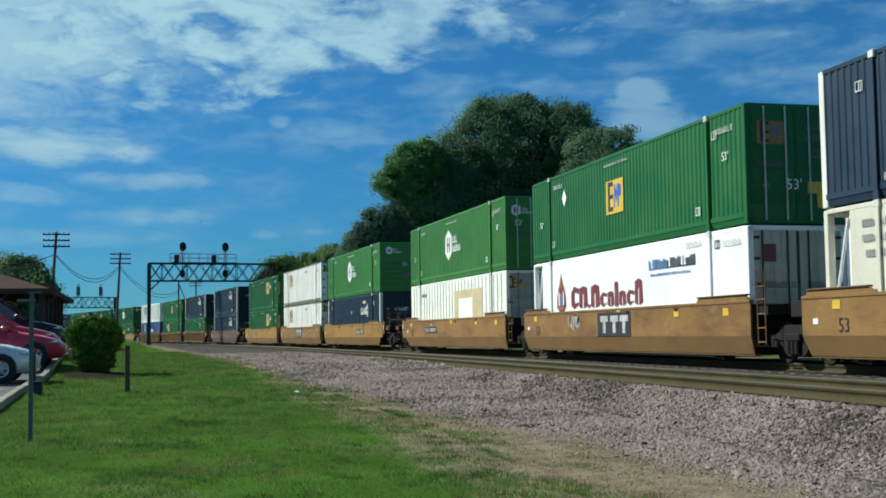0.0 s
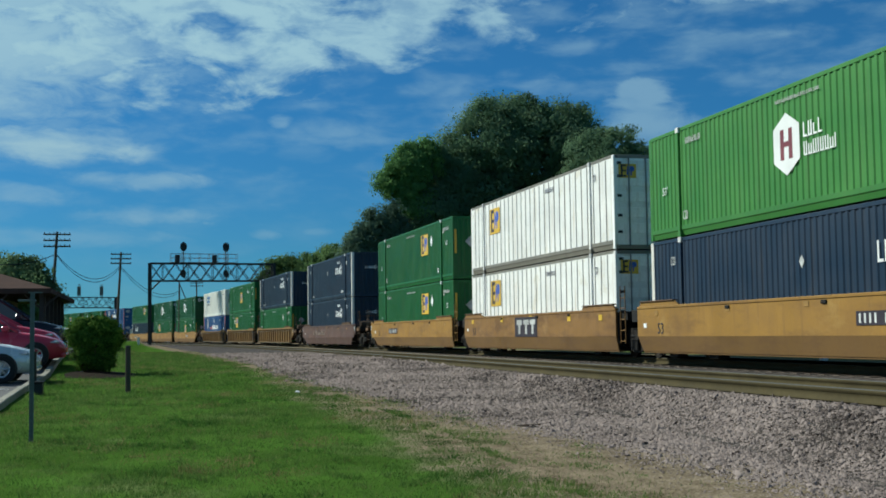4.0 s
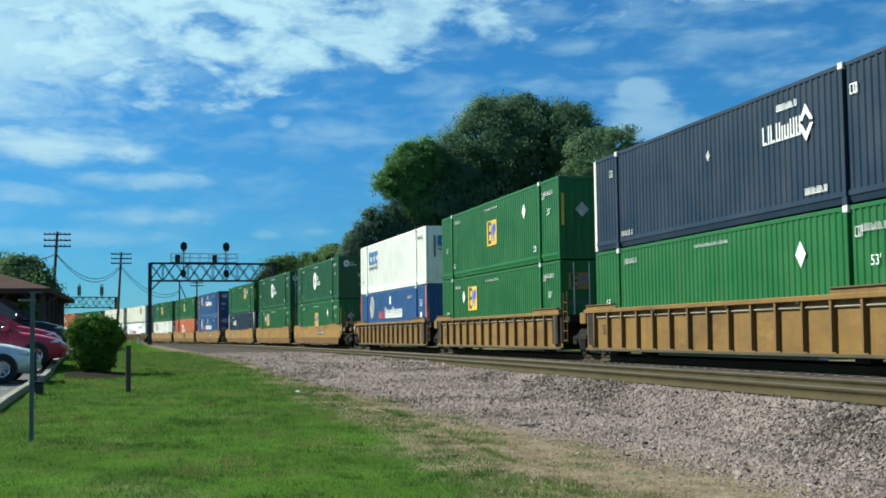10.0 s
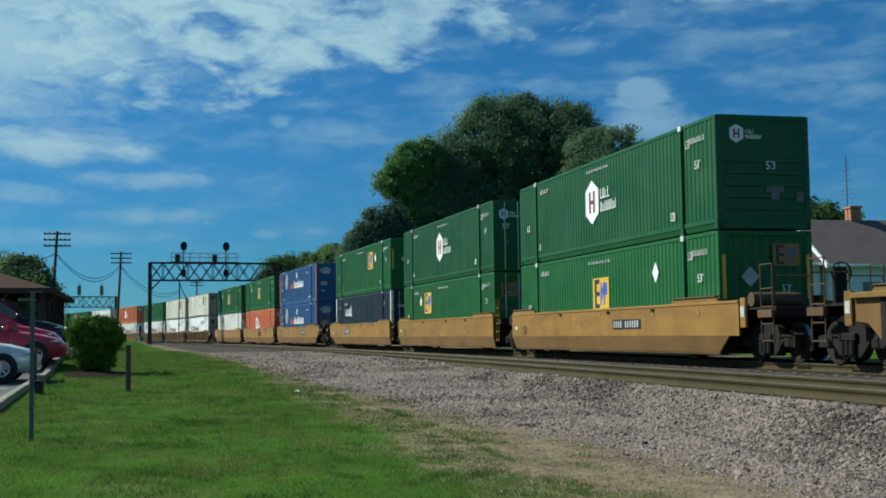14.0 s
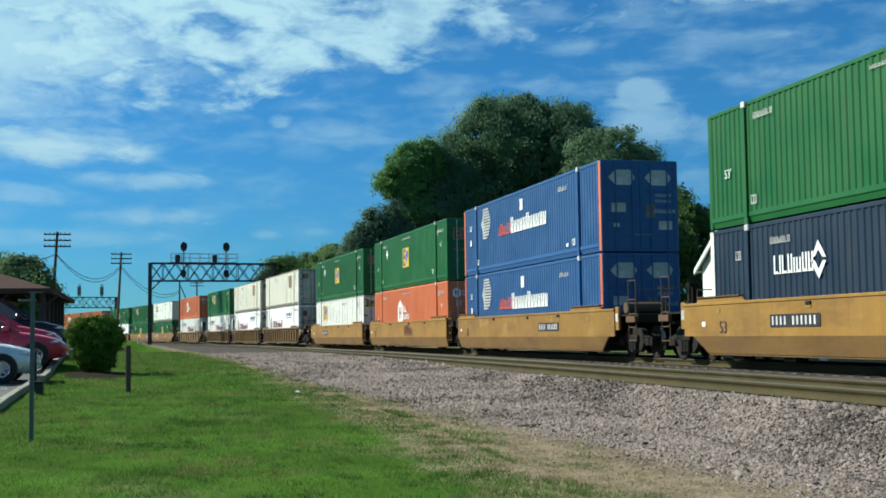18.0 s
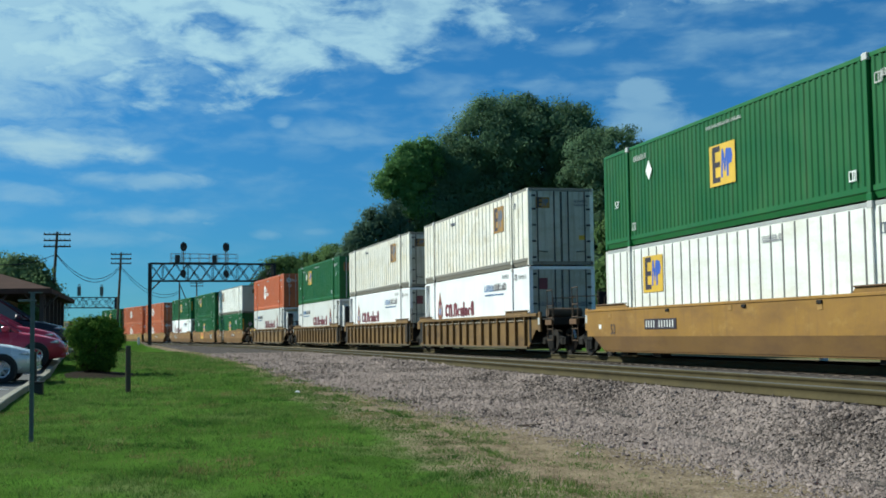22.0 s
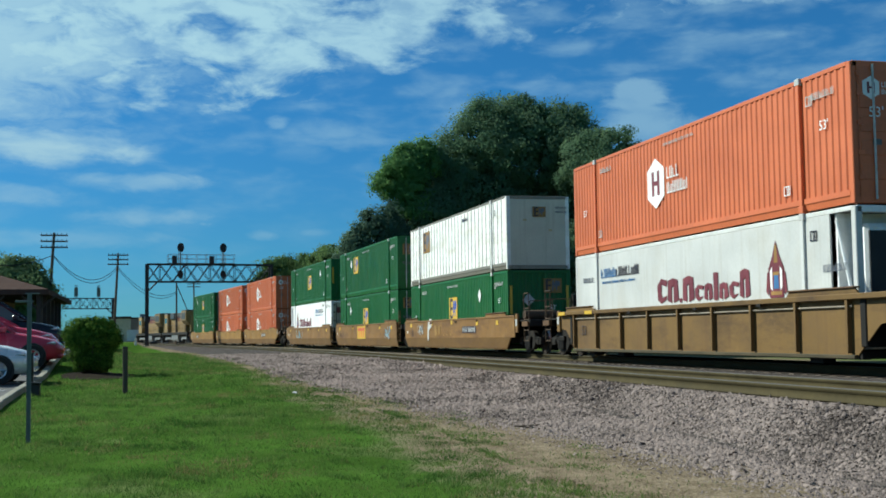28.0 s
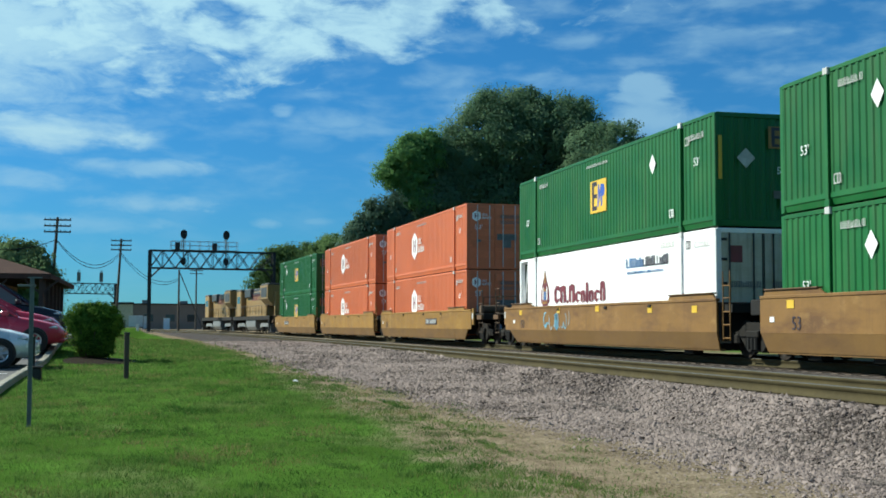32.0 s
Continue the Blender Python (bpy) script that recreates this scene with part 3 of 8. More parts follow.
def grid_lines(marks):
    """Even steps between marks: [(start, step), ..., (end, 0)]."""
    out = []
    for (a, st), (b, _) in zip(marks, marks[1:]):
        out += list(np.linspace(a, b, max(1, round((b - a) / st)), endpoint=False))
    return np.array(out + [marks[-1][0]])


def build_ground():
    xs = grid_lines([(-4000, 500), (-1000, 120), (-400, 20), (-120, 2.0), (-60, 0.5), (4, 3), (60, 30), (600, 300), (4000, 0)])
    ys = grid_lines([(-4000, 500), (-1000, 100), (-300, 15), (-40, 1.5), (-20, 0.4), (4, 2), (40, 20), (300, 120), (1000, 500), (4000, 0)])
    X, Y = np.meshgrid(xs, ys, indexing="ij")
    Z = ground_z(X, Y)
    rng = np.random.default_rng(4)
    close = (X > -70) & (X < 6) & (Y > -30) & (Y < 0)
    Z = Z + np.where(close, rng.normal(0, 0.003, X.shape), 0)
    n, k = X.shape
    i = np.arange(n * k).reshape(n, k)
    faces = np.stack([i[:-1, :-1], i[1:, :-1], i[1:, 1:], i[:-1, 1:]], -1).reshape(-1, 4)
    me = raw_mesh("ground", np.stack([X, Y, Z], -1).reshape(-1, 3), faces, [ground_material()], True)
    solo("ground", me, None, "mown green lawn with a bare earth strip along the ballast", "ground", kind="structure")


def bed_z(off, x, y):
    """Top of the ballast across the two tracks."""
    g = ground_z(x, y)
    near = -0.20 + 0.125 * np.clip((-6.22 - off) / 0.1, 0, 1) - np.clip(-6.60 - off, 0, 9) * 0.57
    far = -0.20 - np.clip(off - 1.75, 0, 9) * 0.5
    z = np.minimum(near, far)
    mid = 0.06 * np.exp(-((off + 2.75) / 0.8) ** 2)
    top = np.maximum(z - mid, np.where(off < -3, g + 0.012, -9.0))
    out = (y < stone_edge(x)) & (off < -6)
    return np.where(out | (off > 3.4), np.minimum(g - 0.12, -0.3), top)


def build_ballast():
    ss = grid_lines([(-700, 6), (-160, 2), (-60, 0.5), (2, 2), (40, 10), (470, 0)])
    offs = np.concatenate([np.arange(-13.2, -6.5, 0.2), [-6.45, -6.33, -6.22], np.arange(-6.05, 3.61, 0.35), [3.8, 5.0]])
    S_, O_ = np.meshgrid(ss, offs, indexing="ij")
    X, Y = line(S_, O_)
    Z = bed_z(O_, X, Y)
    rng = np.random.default_rng(5)
    Z = Z + rng.normal(0, 0.004, Z.shape) * (O_ < 3.2)
    n, k = X.shape
    i = np.arange(n * k).reshape(n, k)
    faces = np.stack([i[:-1, :-1], i[1:, :-1], i[1:, 1:], i[:-1, 1:]], -1).reshape(-1, 4)
    me = raw_mesh("ballast", np.stack([X, Y, Z], -1).reshape(-1, 3), faces, [BALLAST])
    solo("ballast", me, None, "bed of grey-pink crushed stone under two railway tracks", "ballast", kind="structure")


def build_stones():
    """Loose stones on the near shoulder of the ballast, each a squashed, cut block."""
    rng = np.random.default_rng(11)
    parts_v, parts_f, k0 = [], [], 0
    cone = np.array([(-1, -1, -0.4), (1, -1, -0.4), (1, 1, -0.4), (-1, 1, -0.4), (0, 0, 1.0)], dtype=float)
    cf = np.array([(0, 1, 4), (1, 2, 4), (2, 3, 4), (3, 0, 4)])
    for s0, s1, count, size in ((-22, -6, 90000, 0.0070), (-20, -6, 140000, 0.0128), (-34, -20, 100000, 0.0155), (-64, -34, 70000, 0.019)):
        s = rng.uniform(s0, s1, count)
        o = rng.uniform(-11.8, -6.30, count)
        x, y = line(s, o)
        keep = (y > stone_edge(x) + rng.normal(-0.15, 0.38, count) - (1.1 * rng.uniform(0, 1, count) ** 2 if size < 0.01 else 0)) & (o < -6.34 - 0.22 * rng.uniform(0, 1, count)) & ((size > 0.01) | (y < stone_edge(x) + 0.5))
        x, y, o = x[keep], y[keep], o[keep]
        n = len(x)
        r = size * rng.lognormal(0, 0.36, n)
        v = (cone[None] + rng.uniform(-0.55, 0.55, (n, 5, 3))) * np.stack([r, r * rng.uniform(0.6, 1.1, n), r * rng.uniform(0.6, 1.3, n)], -1)[:, None]
        a, b = rng.uniform(0, 6.3, n), rng.normal(0, 0.35, n)
        ca, sa, cb, sb = np.cos(a)[:, None], np.sin(a)[:, None], np.cos(b)[:, None], np.sin(b)[:, None]
        vx, vz = v[..., 0] * cb - v[..., 2] * sb, v[..., 0] * sb + v[..., 2] * cb
        vx, vy = vx * ca - v[..., 1] * sa, vx * sa + v[..., 1] * ca
        z = np.maximum(bed_z(o, x, y), ground_z(x, y)) + r * 0.40
        parts_v.append(np.stack([vx + x[:, None], vy + y[:, None], vz + z[:, None]], -1).reshape(-1, 3))
        parts_f.append((cf[None] + (np.arange(n) * 5)[:, None, None]).reshape(-1, 3) + k0)
        k0 += n * 5
    me = raw_mesh("ballast_stones", np.concatenate(parts_v), np.concatenate(parts_f), [STONES])
    solo("ballast_stones", me, None, "loose grey and pinkish crushed stones on the ballast shoulder", "gravel", kind="stuff")


def rail_mesh(off):
    """A rail swept along the line: foot, web and head with its shiny top."""
    prof = [(-0.075, -0.18), (-0.075, -0.165), (-0.012, -0.148), (-0.009, -0.062), (-0.036, -0.045), (-0.036, -0.008), (-0.026, 0.0),
            (0.026, 0.0), (0.036, -0.008), (0.036, -0.045), (0.009, -0.062), (0.012, -0.148), (0.075, -0.165), (0.075, -0.18)]
    ss = grid_lines([(-740, 8), (-200, 3), (-60, 1.5), (0, 5), (475, 0)])
    k = len(prof)
    V = np.array([(*line(s, off + a), b) for s in ss for a, b in prof])
    F, slots = [], []
    for i in range(len(ss) - 1):
        for j in range(k):
            F.append((i * k + j, i * k + (j + 1) % k, (i + 1) * k + (j + 1) % k, (i + 1) * k + j))
            slots.append(1 if j in (5, 6, 7) else 0)
    me = raw_mesh("rail", V, np.array(F), [RAIL, RAILTOP])
    me.polygons.foreach_set("material_index", slots)
    return me


def build_tracks():
    for name, c in (("near_track", NEAR_TRACK), ("train_track", 0.0)):
        t = thing(name, "straight then gently bending railway track on timber ties", "railway track", kind="structure")
        for side in (-1, 1):
            part("rail", rail_mesh(c + side * GAUGE), None, t, "rusty steel rail with a worn shiny head")
        tie = Shape().box(-0.11, 0.11, -1.3, 1.3, -0.17, 0, ch=0.012).mesh("tie", TIE)
        plate = Shape().box(-0.09, 0.09, -0.17, 0.17, 0, 0.012).mesh("tie_plate", RAIL)
        far = Shape()
        rng = random.Random(3)
        for i in range(560):
            s = 14 - i * 0.55
            x, y = line(s, c)
            a = float(np.interp(s, LS, LTH)) + rng.uniform(-0.02, 0.02)
            m4 = Matrix.LocRotScale((x, y, -0.182 + rng.uniform(-0.006, 0.0)), Euler((0, 0, a)), None)
            if i < 120:
                part("tie", tie, None, t, at=m4)
            else:
                far.add([m4 @ v.co for v in tie.vertices], [tuple(p.vertices) for p in tie.polygons])
        tagged(part("far_ties", far, TIE, t, "row of dark timber ties"), kind="stuff")


def build_grass():
    """Blades of mown grass on the lawn, taller in ragged tufts at its edge."""
    rng = np.random.default_rng(21)
    Vs, k0 = [], 0
    Ds = []
    for x0, x1, count, h in ((-16, -7.0, 130000, 0.028), (-26, -16, 110000, 0.032), (-42, -26, 70000, 0.040), (-75, -42, 30000, 0.055)):
        x = rng.uniform(x0, x1, count)
        w = rng.uniform(0, 1, count)
        lo = EYE[1] + 0.115 * (x)  # outer side of the view
        lo = np.maximum(lo - 1.2, -17.45)
        y = lo + (grass_edge(x) + 0.55 - lo) * w
        patch = np.sin(x * 0.9 + 1.3 * np.sin(y * 0.8)) + np.sin(y * 1.7 + x * 0.35) + rng.normal(0, 0.5, count)
        near_edge = y > grass_edge(x) - 0.20 + 0.35 * np.sin(x * 2.3) * np.sin(x * 0.71 + 1)
        keep = (patch > -2.6) & ~(near_edge & (rng.uniform(0, 1, count) < 0.86)) & (((x + 33.75) / 1.5) ** 2 + ((y + 16.24) / 0.92) ** 2 > 1)
        x, y, patch = x[keep], y[keep], patch[keep]
        n = len(x)
        weeds = np.sin(x * 5.3 + 2.4 * np.sin(y * 3.7)) * np.sin(y * 6.1 + 1.9 * np.sin(x * 3.1 + 1)) > 0.45
        hh = h * rng.lognormal(-0.1, 0.35, n) * np.where(patch > 1.2, 1.35, 1.0) * np.where(weeds, 1.75, 0.92)
        a = rng.uniform(0, 6.3, n)
        wd = h * 0.17 * rng.uniform(0.7, 1.4, n)
        z = ground_z(x, y) - 0.01
        lean = rng.uniform(0.1, 0.8, n) * hh
        b = rng.uniform(0, 6.3, n)
        c, s_ = np.cos(a), np.sin(a)
        p0 = np.stack([x - c * wd, y - s_ * wd, z], -1)
        p1 = np.stack([x + c * wd, y + s_ * wd, z], -1)
        p2 = np.stack([x + np.cos(b) * lean, y + np.sin(b) * lean, z + hh], -1)
        thatch = np.sin(x * 0.62 + 2.0 * np.sin(y * 1.05 + 0.4)) + np.sin(x * 1.43 - y * 1.9 + 1.1) + 0.8 * np.sin(x * 3.1 + y * 4.3)
        dry = rng.uniform(0, 1, n) < np.clip((thatch - 0.75) * 0.5, 0.05, 0.62) + 0.3 * np.clip((y - grass_edge(x) + 0.5) / 0.7, 0, 1)
        tri = np.stack([p0, p1, p2], 1)
        Vs.append(tri[~dry].reshape(-1, 3))
        Ds.append(tri[dry].reshape(-1, 3))
    # straw lying on the bare strip
    count = 45000
    x = rng.uniform(-36, -7, count)
    e0, e1 = grass_edge(x) - 0.5, stone_edge(x) + 0.15
    y = e0 + (e1 - e0) * rng.uniform(0, 1, count) ** 1.25
    keep = np.sin(x * 1.3 + 2 * np.sin(y * 1.7)) + np.sin(y * 3.1 - x * 0.6) + rng.normal(0, 0.8, count) > 0.0
    x, y = x[keep], y[keep]
    n = len(x)
    a, l, z = rng.uniform(0, 6.3, n), rng.uniform(0.012, 0.045, n), ground_z(x, y)
    c, s_ = np.cos(a), np.sin(a)
    Ss = np.stack([np.stack([x - s_ * 0.0022, y + c * 0.0022, z + 0.002], -1), np.stack([x + s_ * 0.0022, y - c * 0.0022, z + 0.002], -1),
                   np.stack([x + c * l, y + s_ * l, z + rng.uniform(0.002, 0.022, n)], -1)], 1).reshape(-1, 3)
    # green sprigs scattered over the strip, in loose patches
    count = 60000
    x = rng.uniform(-30, -8, count)
    y = grass_edge(x) - 0.2 + 1.7 * rng.uniform(0, 1, count) ** 1.5
    clump = np.sin(x * 2.1 + 1.7 * np.sin(y * 2.6)) + np.sin(y * 4.7 + x * 1.1) + 0.7 * np.sin(x * 5.3 - y * 3.9) - 0.9 * (y - grass_edge(x))
    keep = (clump + rng.normal(0, 0.95, count) > 1.15) & (y < stone_edge(x) - 0.1)
    x, y = x[keep], y[keep]
    k = len(x)
    a2, l2, z2, w2 = rng.uniform(0, 6.3, k), rng.uniform(0.01, 0.03, k), ground_z(x, y), 0.0045
    c2, s2 = np.cos(a2), np.sin(a2)
    Vs.append(np.stack([np.stack([x - s2 * w2, y + c2 * w2, z2 - 0.003], -1), np.stack([x + s2 * w2, y - c2 * w2, z2 - 0.003], -1),
                        np.stack([x + c2 * l2, y + s2 * l2, z2 + rng.uniform(0.012, 0.04, k)], -1)], 1).reshape(-1, 3))
    solo("straw_litter", raw_mesh("straw_litter", Ss, np.arange(n * 3).reshape(-1, 3), [STRAW]), None, "dry straw lying on bare tan earth", "straw", kind="stuff")
    me = raw_mesh("lawn_grass", np.concatenate(Vs), np.arange(sum(map(len, Vs))).reshape(-1, 3), [GRASS])
    solo("lawn_grass", me, None, "short mown green grass with paler patches", "grass", kind="stuff")
    me = raw_mesh("dry_grass", np.concatenate(Ds), np.arange(sum(map(len, Ds))).reshape(-1, 3), [THATCH])
    solo("dry_grass", me, None, "dry straw-coloured blades among the green lawn", "grass", kind="stuff")


def tuft(x, y, r, n, h, seed, ma, label):
    rng = np.random.default_rng(seed)
    a, d = rng.uniform(0, 6.3, n), r * np.sqrt(rng.uniform(0, 1, n))
    px, py = x + np.cos(a) * d * 1.6, y + np.sin(a) * d
    z = ground_z(px, py) - 0.005
    hh = h * rng.uniform(0.4, 1.2, n)
    b, wd = rng.uniform(0, 6.3, n), h * 0.10
    c, s_ = np.cos(b), np.sin(b)
    v = np.stack([np.stack([px - c * wd, py - s_ * wd, z], -1), np.stack([px + c * wd, py + s_ * wd, z], -1),
                  np.stack([px + np.cos(a) * hh * 0.8, py + np.sin(a) * hh * 0.8, z + hh], -1)], 1).reshape(-1, 3)
    solo("grass_tuft", raw_mesh("grass_tuft", v, np.arange(n * 3).reshape(-1, 3), [ma]), None, label, "weeds", "tufts on the bare strip", kind="stuff")


# ---- plants ----
def leaf_cloud(rng, blobs, clumps, per, size, clump_r, flat=0.5):
    """Leaf quads in clumps that sit on and inside a set of blobs (cx, cy, cz, rx, ry, rz)."""
    blobs = np.array(blobs, dtype=float)
    wgt = blobs[:, 3] * blobs[:, 5] + blobs[:, 4]
    which = rng.choice(len(blobs), clumps, p=wgt / wgt.sum())
    d = rng.normal(0, 1, (clumps, 3))
    d /= np.linalg.norm(d, axis=1)[:, None]
    rad = rng.uniform(0.55, 1.06, clumps) ** 0.7
    c = blobs[which, :3] + d * blobs[which, 3:] * rad[:, None]
    cr = clump_r * rng.lognormal(0, 0.3, clumps)
    n = clumps * per
    cc, rr = np.repeat(c, per, 0), np.repeat(cr, per)
    e = np.clip(rng.normal(0, 0.42, (n, 3)), -0.72, 0.72) * rr[:, None] * np.array([1, 1, flat + 0.25])
    p = cc + e
    s = size * rng.uniform(0.6, 1.35, n)
    face = e / (rr[:, None] * 0.5) * 0.75 + np.repeat(d, per, 0) * 0.8 + rng.normal(0, 0.20, (n, 3))
    face /= np.linalg.norm(face, axis=1)[:, None]
    u = rng.normal(0, 1, (n, 3))
    u -= (u * face).sum(1)[:, None] * face
    u /= np.linalg.norm(u, axis=1)[:, None]
    w = np.cross(face, u)
    u, w = u * s[:, None], w * (s * 0.6)[:, None]
    v = np.stack([p - u, p + w, p + u, p - w], 1).reshape(-1, 3)
    return v, np.arange(n * 4).reshape(-1, 4)


def tree(x, y, blobs, clumps, per, size, clump_r, ma, label, trunk_r=0.35, seed=1, name="tree", z0=None, lobes=0):
    rng = np.random.default_rng(seed)
    extra = []
    for _ in range(lobes):        # smaller lobes that break up the outline
        b = blobs[rng.integers(0, len(blobs))]
        d = rng.normal(0, 1, 3) * (0.5, 1, 1)
        d = d / np.linalg.norm(d) * rng.uniform(0.92, 1.1)
        q = rng.uniform(0.26, 0.42)
        extra.append((b[0] + d[0] * b[3], b[1] + d[1] * b[4], b[2] + abs(d[2]) * b[5], b[3] * q, b[4] * q, b[5] * q * 0.8))
    z0 = float(ground_z(x, y)) - 0.05 if z0 is None else z0
    t = thing(name, label, "tree", at=pose(x, y, z0))
    v, f = leaf_cloud(rng, [*blobs, *extra], clumps, per, size, clump_r)
    sh = Shape()
    top = max(b[2] for b in blobs)
    bend = [(rng.normal(0, 0.12), rng.normal(0, 0.12)) for _ in range(4)]
    pts = [Vector((0, 0, 0))] + [Vector((bend[i][0] * (i + 1), bend[i][1] * (i + 1), top * q)) for i, q in enumerate((0.25, 0.5, 0.75, 0.95))]
    for i in range(4):
        sh.tube(pts[i], pts[i + 1], trunk_r * (1 - i * 0.22), trunk_r * (1 - (i + 1) * 0.22), 9)
    for b in blobs:
        a = pts[1].lerp(pts[3], float(rng.uniform(0, 0.9)))
        mid = a.lerp(Vector(b[:3]), 0.5) + Vector((0, 0, -0.1 * b[5]))
        sh.tube(a, mid, trunk_r * 0.42, trunk_r * 0.25, 7)
        sh.tube(mid, Vector(b[:3]), trunk_r * 0.25, trunk_r * 0.10, 6)
        for _ in range(5):
            d = Vector(rng.normal(0, 1, 3)).normalized()
            sh.tube(mid.lerp(Vector(b[:3]), float(rng.uniform(0.2, 1))), Vector(b[:3]) + Vector((d.x * b[3], d.y * b[4], d.z * b[5])) * 0.85, trunk_r * 0.12, 0.02, 5)
    part("trunk", sh, BARK, t, "grey-brown trunk and limbs")
    part("crown", raw_mesh("crown", v, f, [ma]), None, t)
    return t


def build_plants():
    # big dark trees behind the train
    tree(-105.1, 15.1, [(0, -3.8, 16.4, 2.8, 2.6, 3.0), (0, -5.2, 12.8, 3.0, 2.6, 3.4), (0, 8.6, 17.4, 3.0, 2.6, 3.6), (0, 9.0, 13.4, 3.0, 2.8, 4.0), (0, -0.6, 19.4, 2.6, 2.4, 3.2), (0, 2.6, 19.8, 2.8, 2.6, 3.2), (0, 6.0, 19.2, 2.6, 2.4, 3.2), (-1.42, -3.27, 12.93, 3.91, 3.79, 5.08), (0.00, 1.14, 17.19, 4.06, 4.44, 5.41), (0.71, 4.97, 16.62, 3.91, 3.96, 5.25), (0.00, 6.82, 11.79, 4.38, 3.96, 5.72), (0.00, 0.00, 8.81, 5.62, 6.26, 6.68), (-0.71, -4.12, 7.53, 4.06, 3.96, 5.08), (1.42, 2.84, 4.12, 5.31, 5.93, 4.77)],
         2600, 140, 0.115, 1.05, LEAF_DARK, "tall dark green deciduous tree behind the railway", 0.55, 2, lobes=22)
    tree(-97.2, 23.0, [(0, 1.0, 15.6, 3.0, 2.4, 3.0), (0, -1.6, 15.0, 2.6, 2.2, 2.8), (0, 2.6, 13.8, 2.4, 2.2, 3.0), (0.00, -0.82, 11.34, 3.44, 3.16, 4.87), (0.00, 0.95, 12.70, 2.84, 2.20, 3.96), (0.00, 0.00, 6.44, 3.89, 3.78, 5.17), (0.00, 1.36, 3.72, 3.89, 3.47, 3.96)],
         800, 140, 0.115, 1.0, LEAF_DARK, "dark green rounded tree beside a taller one", 0.4, 3, lobes=9)
    tree(-103.0, 6.51, [(0.0, -0.1, 15.21, 2.09, 1.78, 1.98), (0.0, -1.36, 14.27, 1.67, 1.15, 1.46), (0.0, 0.84, 16.05, 1.67, 1.25, 1.57), (0.0, 0.73, 13.75, 2.09, 1.78, 1.88), (0.0, 0.84, 11.24, 2.19, 1.78, 2.09), (0.0, 1.25, 8.32, 2.51, 1.98, 2.51), (0.0, 1.25, 4.66, 2.82, 2.3, 3.45), (0.0, 2.1, 16.0, 1.5, 1.2, 1.7)],
         620, 140, 0.115, 0.75, LEAF_BRIGHT, "bright green maple in front of darker trees", 0.33, 4, lobes=7)
    tree(-100.0, 1.48, [(0.0, 1.81, 8.99, 1.38, 1.28, 2.66), (0.0, 3.09, 9.73, 1.28, 1.17, 2.66), (0.0, 3.94, 8.03, 1.49, 1.38, 2.87), (0.0, 0.53, 7.81, 1.49, 1.28, 2.45), (0.0, -0.43, 6.33, 1.38, 1.06, 2.02), (0.0, 1.38, 6.11, 2.13, 1.6, 2.87), (0.0, -0.85, 4.62, 1.6, 0.96, 2.23), (0.0, 1.28, 3.03, 2.55, 1.91, 2.87)],
         800, 110, 0.11, 0.62, LEAF_SPRUCE, "dark blue-green tree with ragged spiky top", 0.33, 5, lobes=0)
    for i, (x, y, h, r) in enumerate(((-150, 1.2, 11.2, 3.6), (-152, 5.6, 11.8, 4.0), (-140, 6.5, 11.5, 3.6), (-128, 4.6, 10.5, 3.2), (-118, 3.2, 9.2, 2.6))):
        tree(x, y, [(0, 0, h * 0.72, r, r, h * 0.28), (1, r * 0.5, h * 0.55, r * 0.9, r * 0.9, h * 0.25), (-1, -r * 0.5, h * 0.5, r * 0.9, r * 0.8, h * 0.26), (0, 0, h * 0.25, r, r, h * 0.22)],
             420, 110, 0.15, 0.9, LEAF_FAR, "mid-green tree in the row beyond the signal bridge", 0.3, 30 + i)
    tree(-78, 31, [(0, -1.2, 8.4, 2.2, 2.2, 1.8), (0, 1.4, 8.0, 2.2, 2.4, 1.6), (0, 0, 5.0, 3, 3, 3)], 300, 60, 0.2, 0.8, LEAF_FAR, "green tree behind the white houses", 0.3, 41)
    tree(-86, 20.5, [(0, 0.3, 8.2, 2.6, 2.6, 2.2), (0, 2.6, 7.6, 2.4, 2.4, 2.0), (0, 0, 4.6, 3, 3, 3)], 300, 60, 0.2, 0.8, LEAF_FAR, "green tree behind the white houses", 0.3, 42)
    tree(-90, 26.2, [(0, -0.4, 10.0, 2.4, 2.0, 2.4), (0, 1.2, 8.8, 2.2, 1.8, 2.4), (0, -0.8, 6.8, 2.8, 2.4, 2.6), (0, 0.4, 3.6, 3.0, 2.8, 2.8)], 420, 80, 0.15, 0.8, LEAF_FAR, "green tree behind the white houses", 0.3, 43, lobes=6)
    tree(-88, 30.0, [(0, 0.0, 9.0, 2.4, 2.2, 2.0), (0, 1.6, 7.6, 2.2, 1.9, 2.2), (0, 0, 4.6, 3, 3, 3)], 340, 80, 0.15, 0.8, LEAF_FAR, "green tree behind the white houses", 0.3, 44, lobes=5)
    # trees behind the station
    for i, (x, y, h, r) in enumerate(((-112, -30.6, 8.9, 4.0), (-104, -25.3, 7.3, 2.2), (-110, -36, 8.8, 4.8))):
        tree(x, y, [(0, 0, h * 0.7, r, r, h * 0.27), (0, r * 0.6, h * 0.5, r * 0.8, r * 0.8, h * 0.25), (0, -r * 0.6, h * 0.5, r * 0.8, r * 0.8, h * 0.25)],
             420, 100, 0.14, 0.8, LEAF_HAZED, "green tree behind the station roof", 0.3, 50 + i)
    # clipped bush on the lawn
    rng = np.random.default_rng(61)
    bx, by = -34.4, -16.52
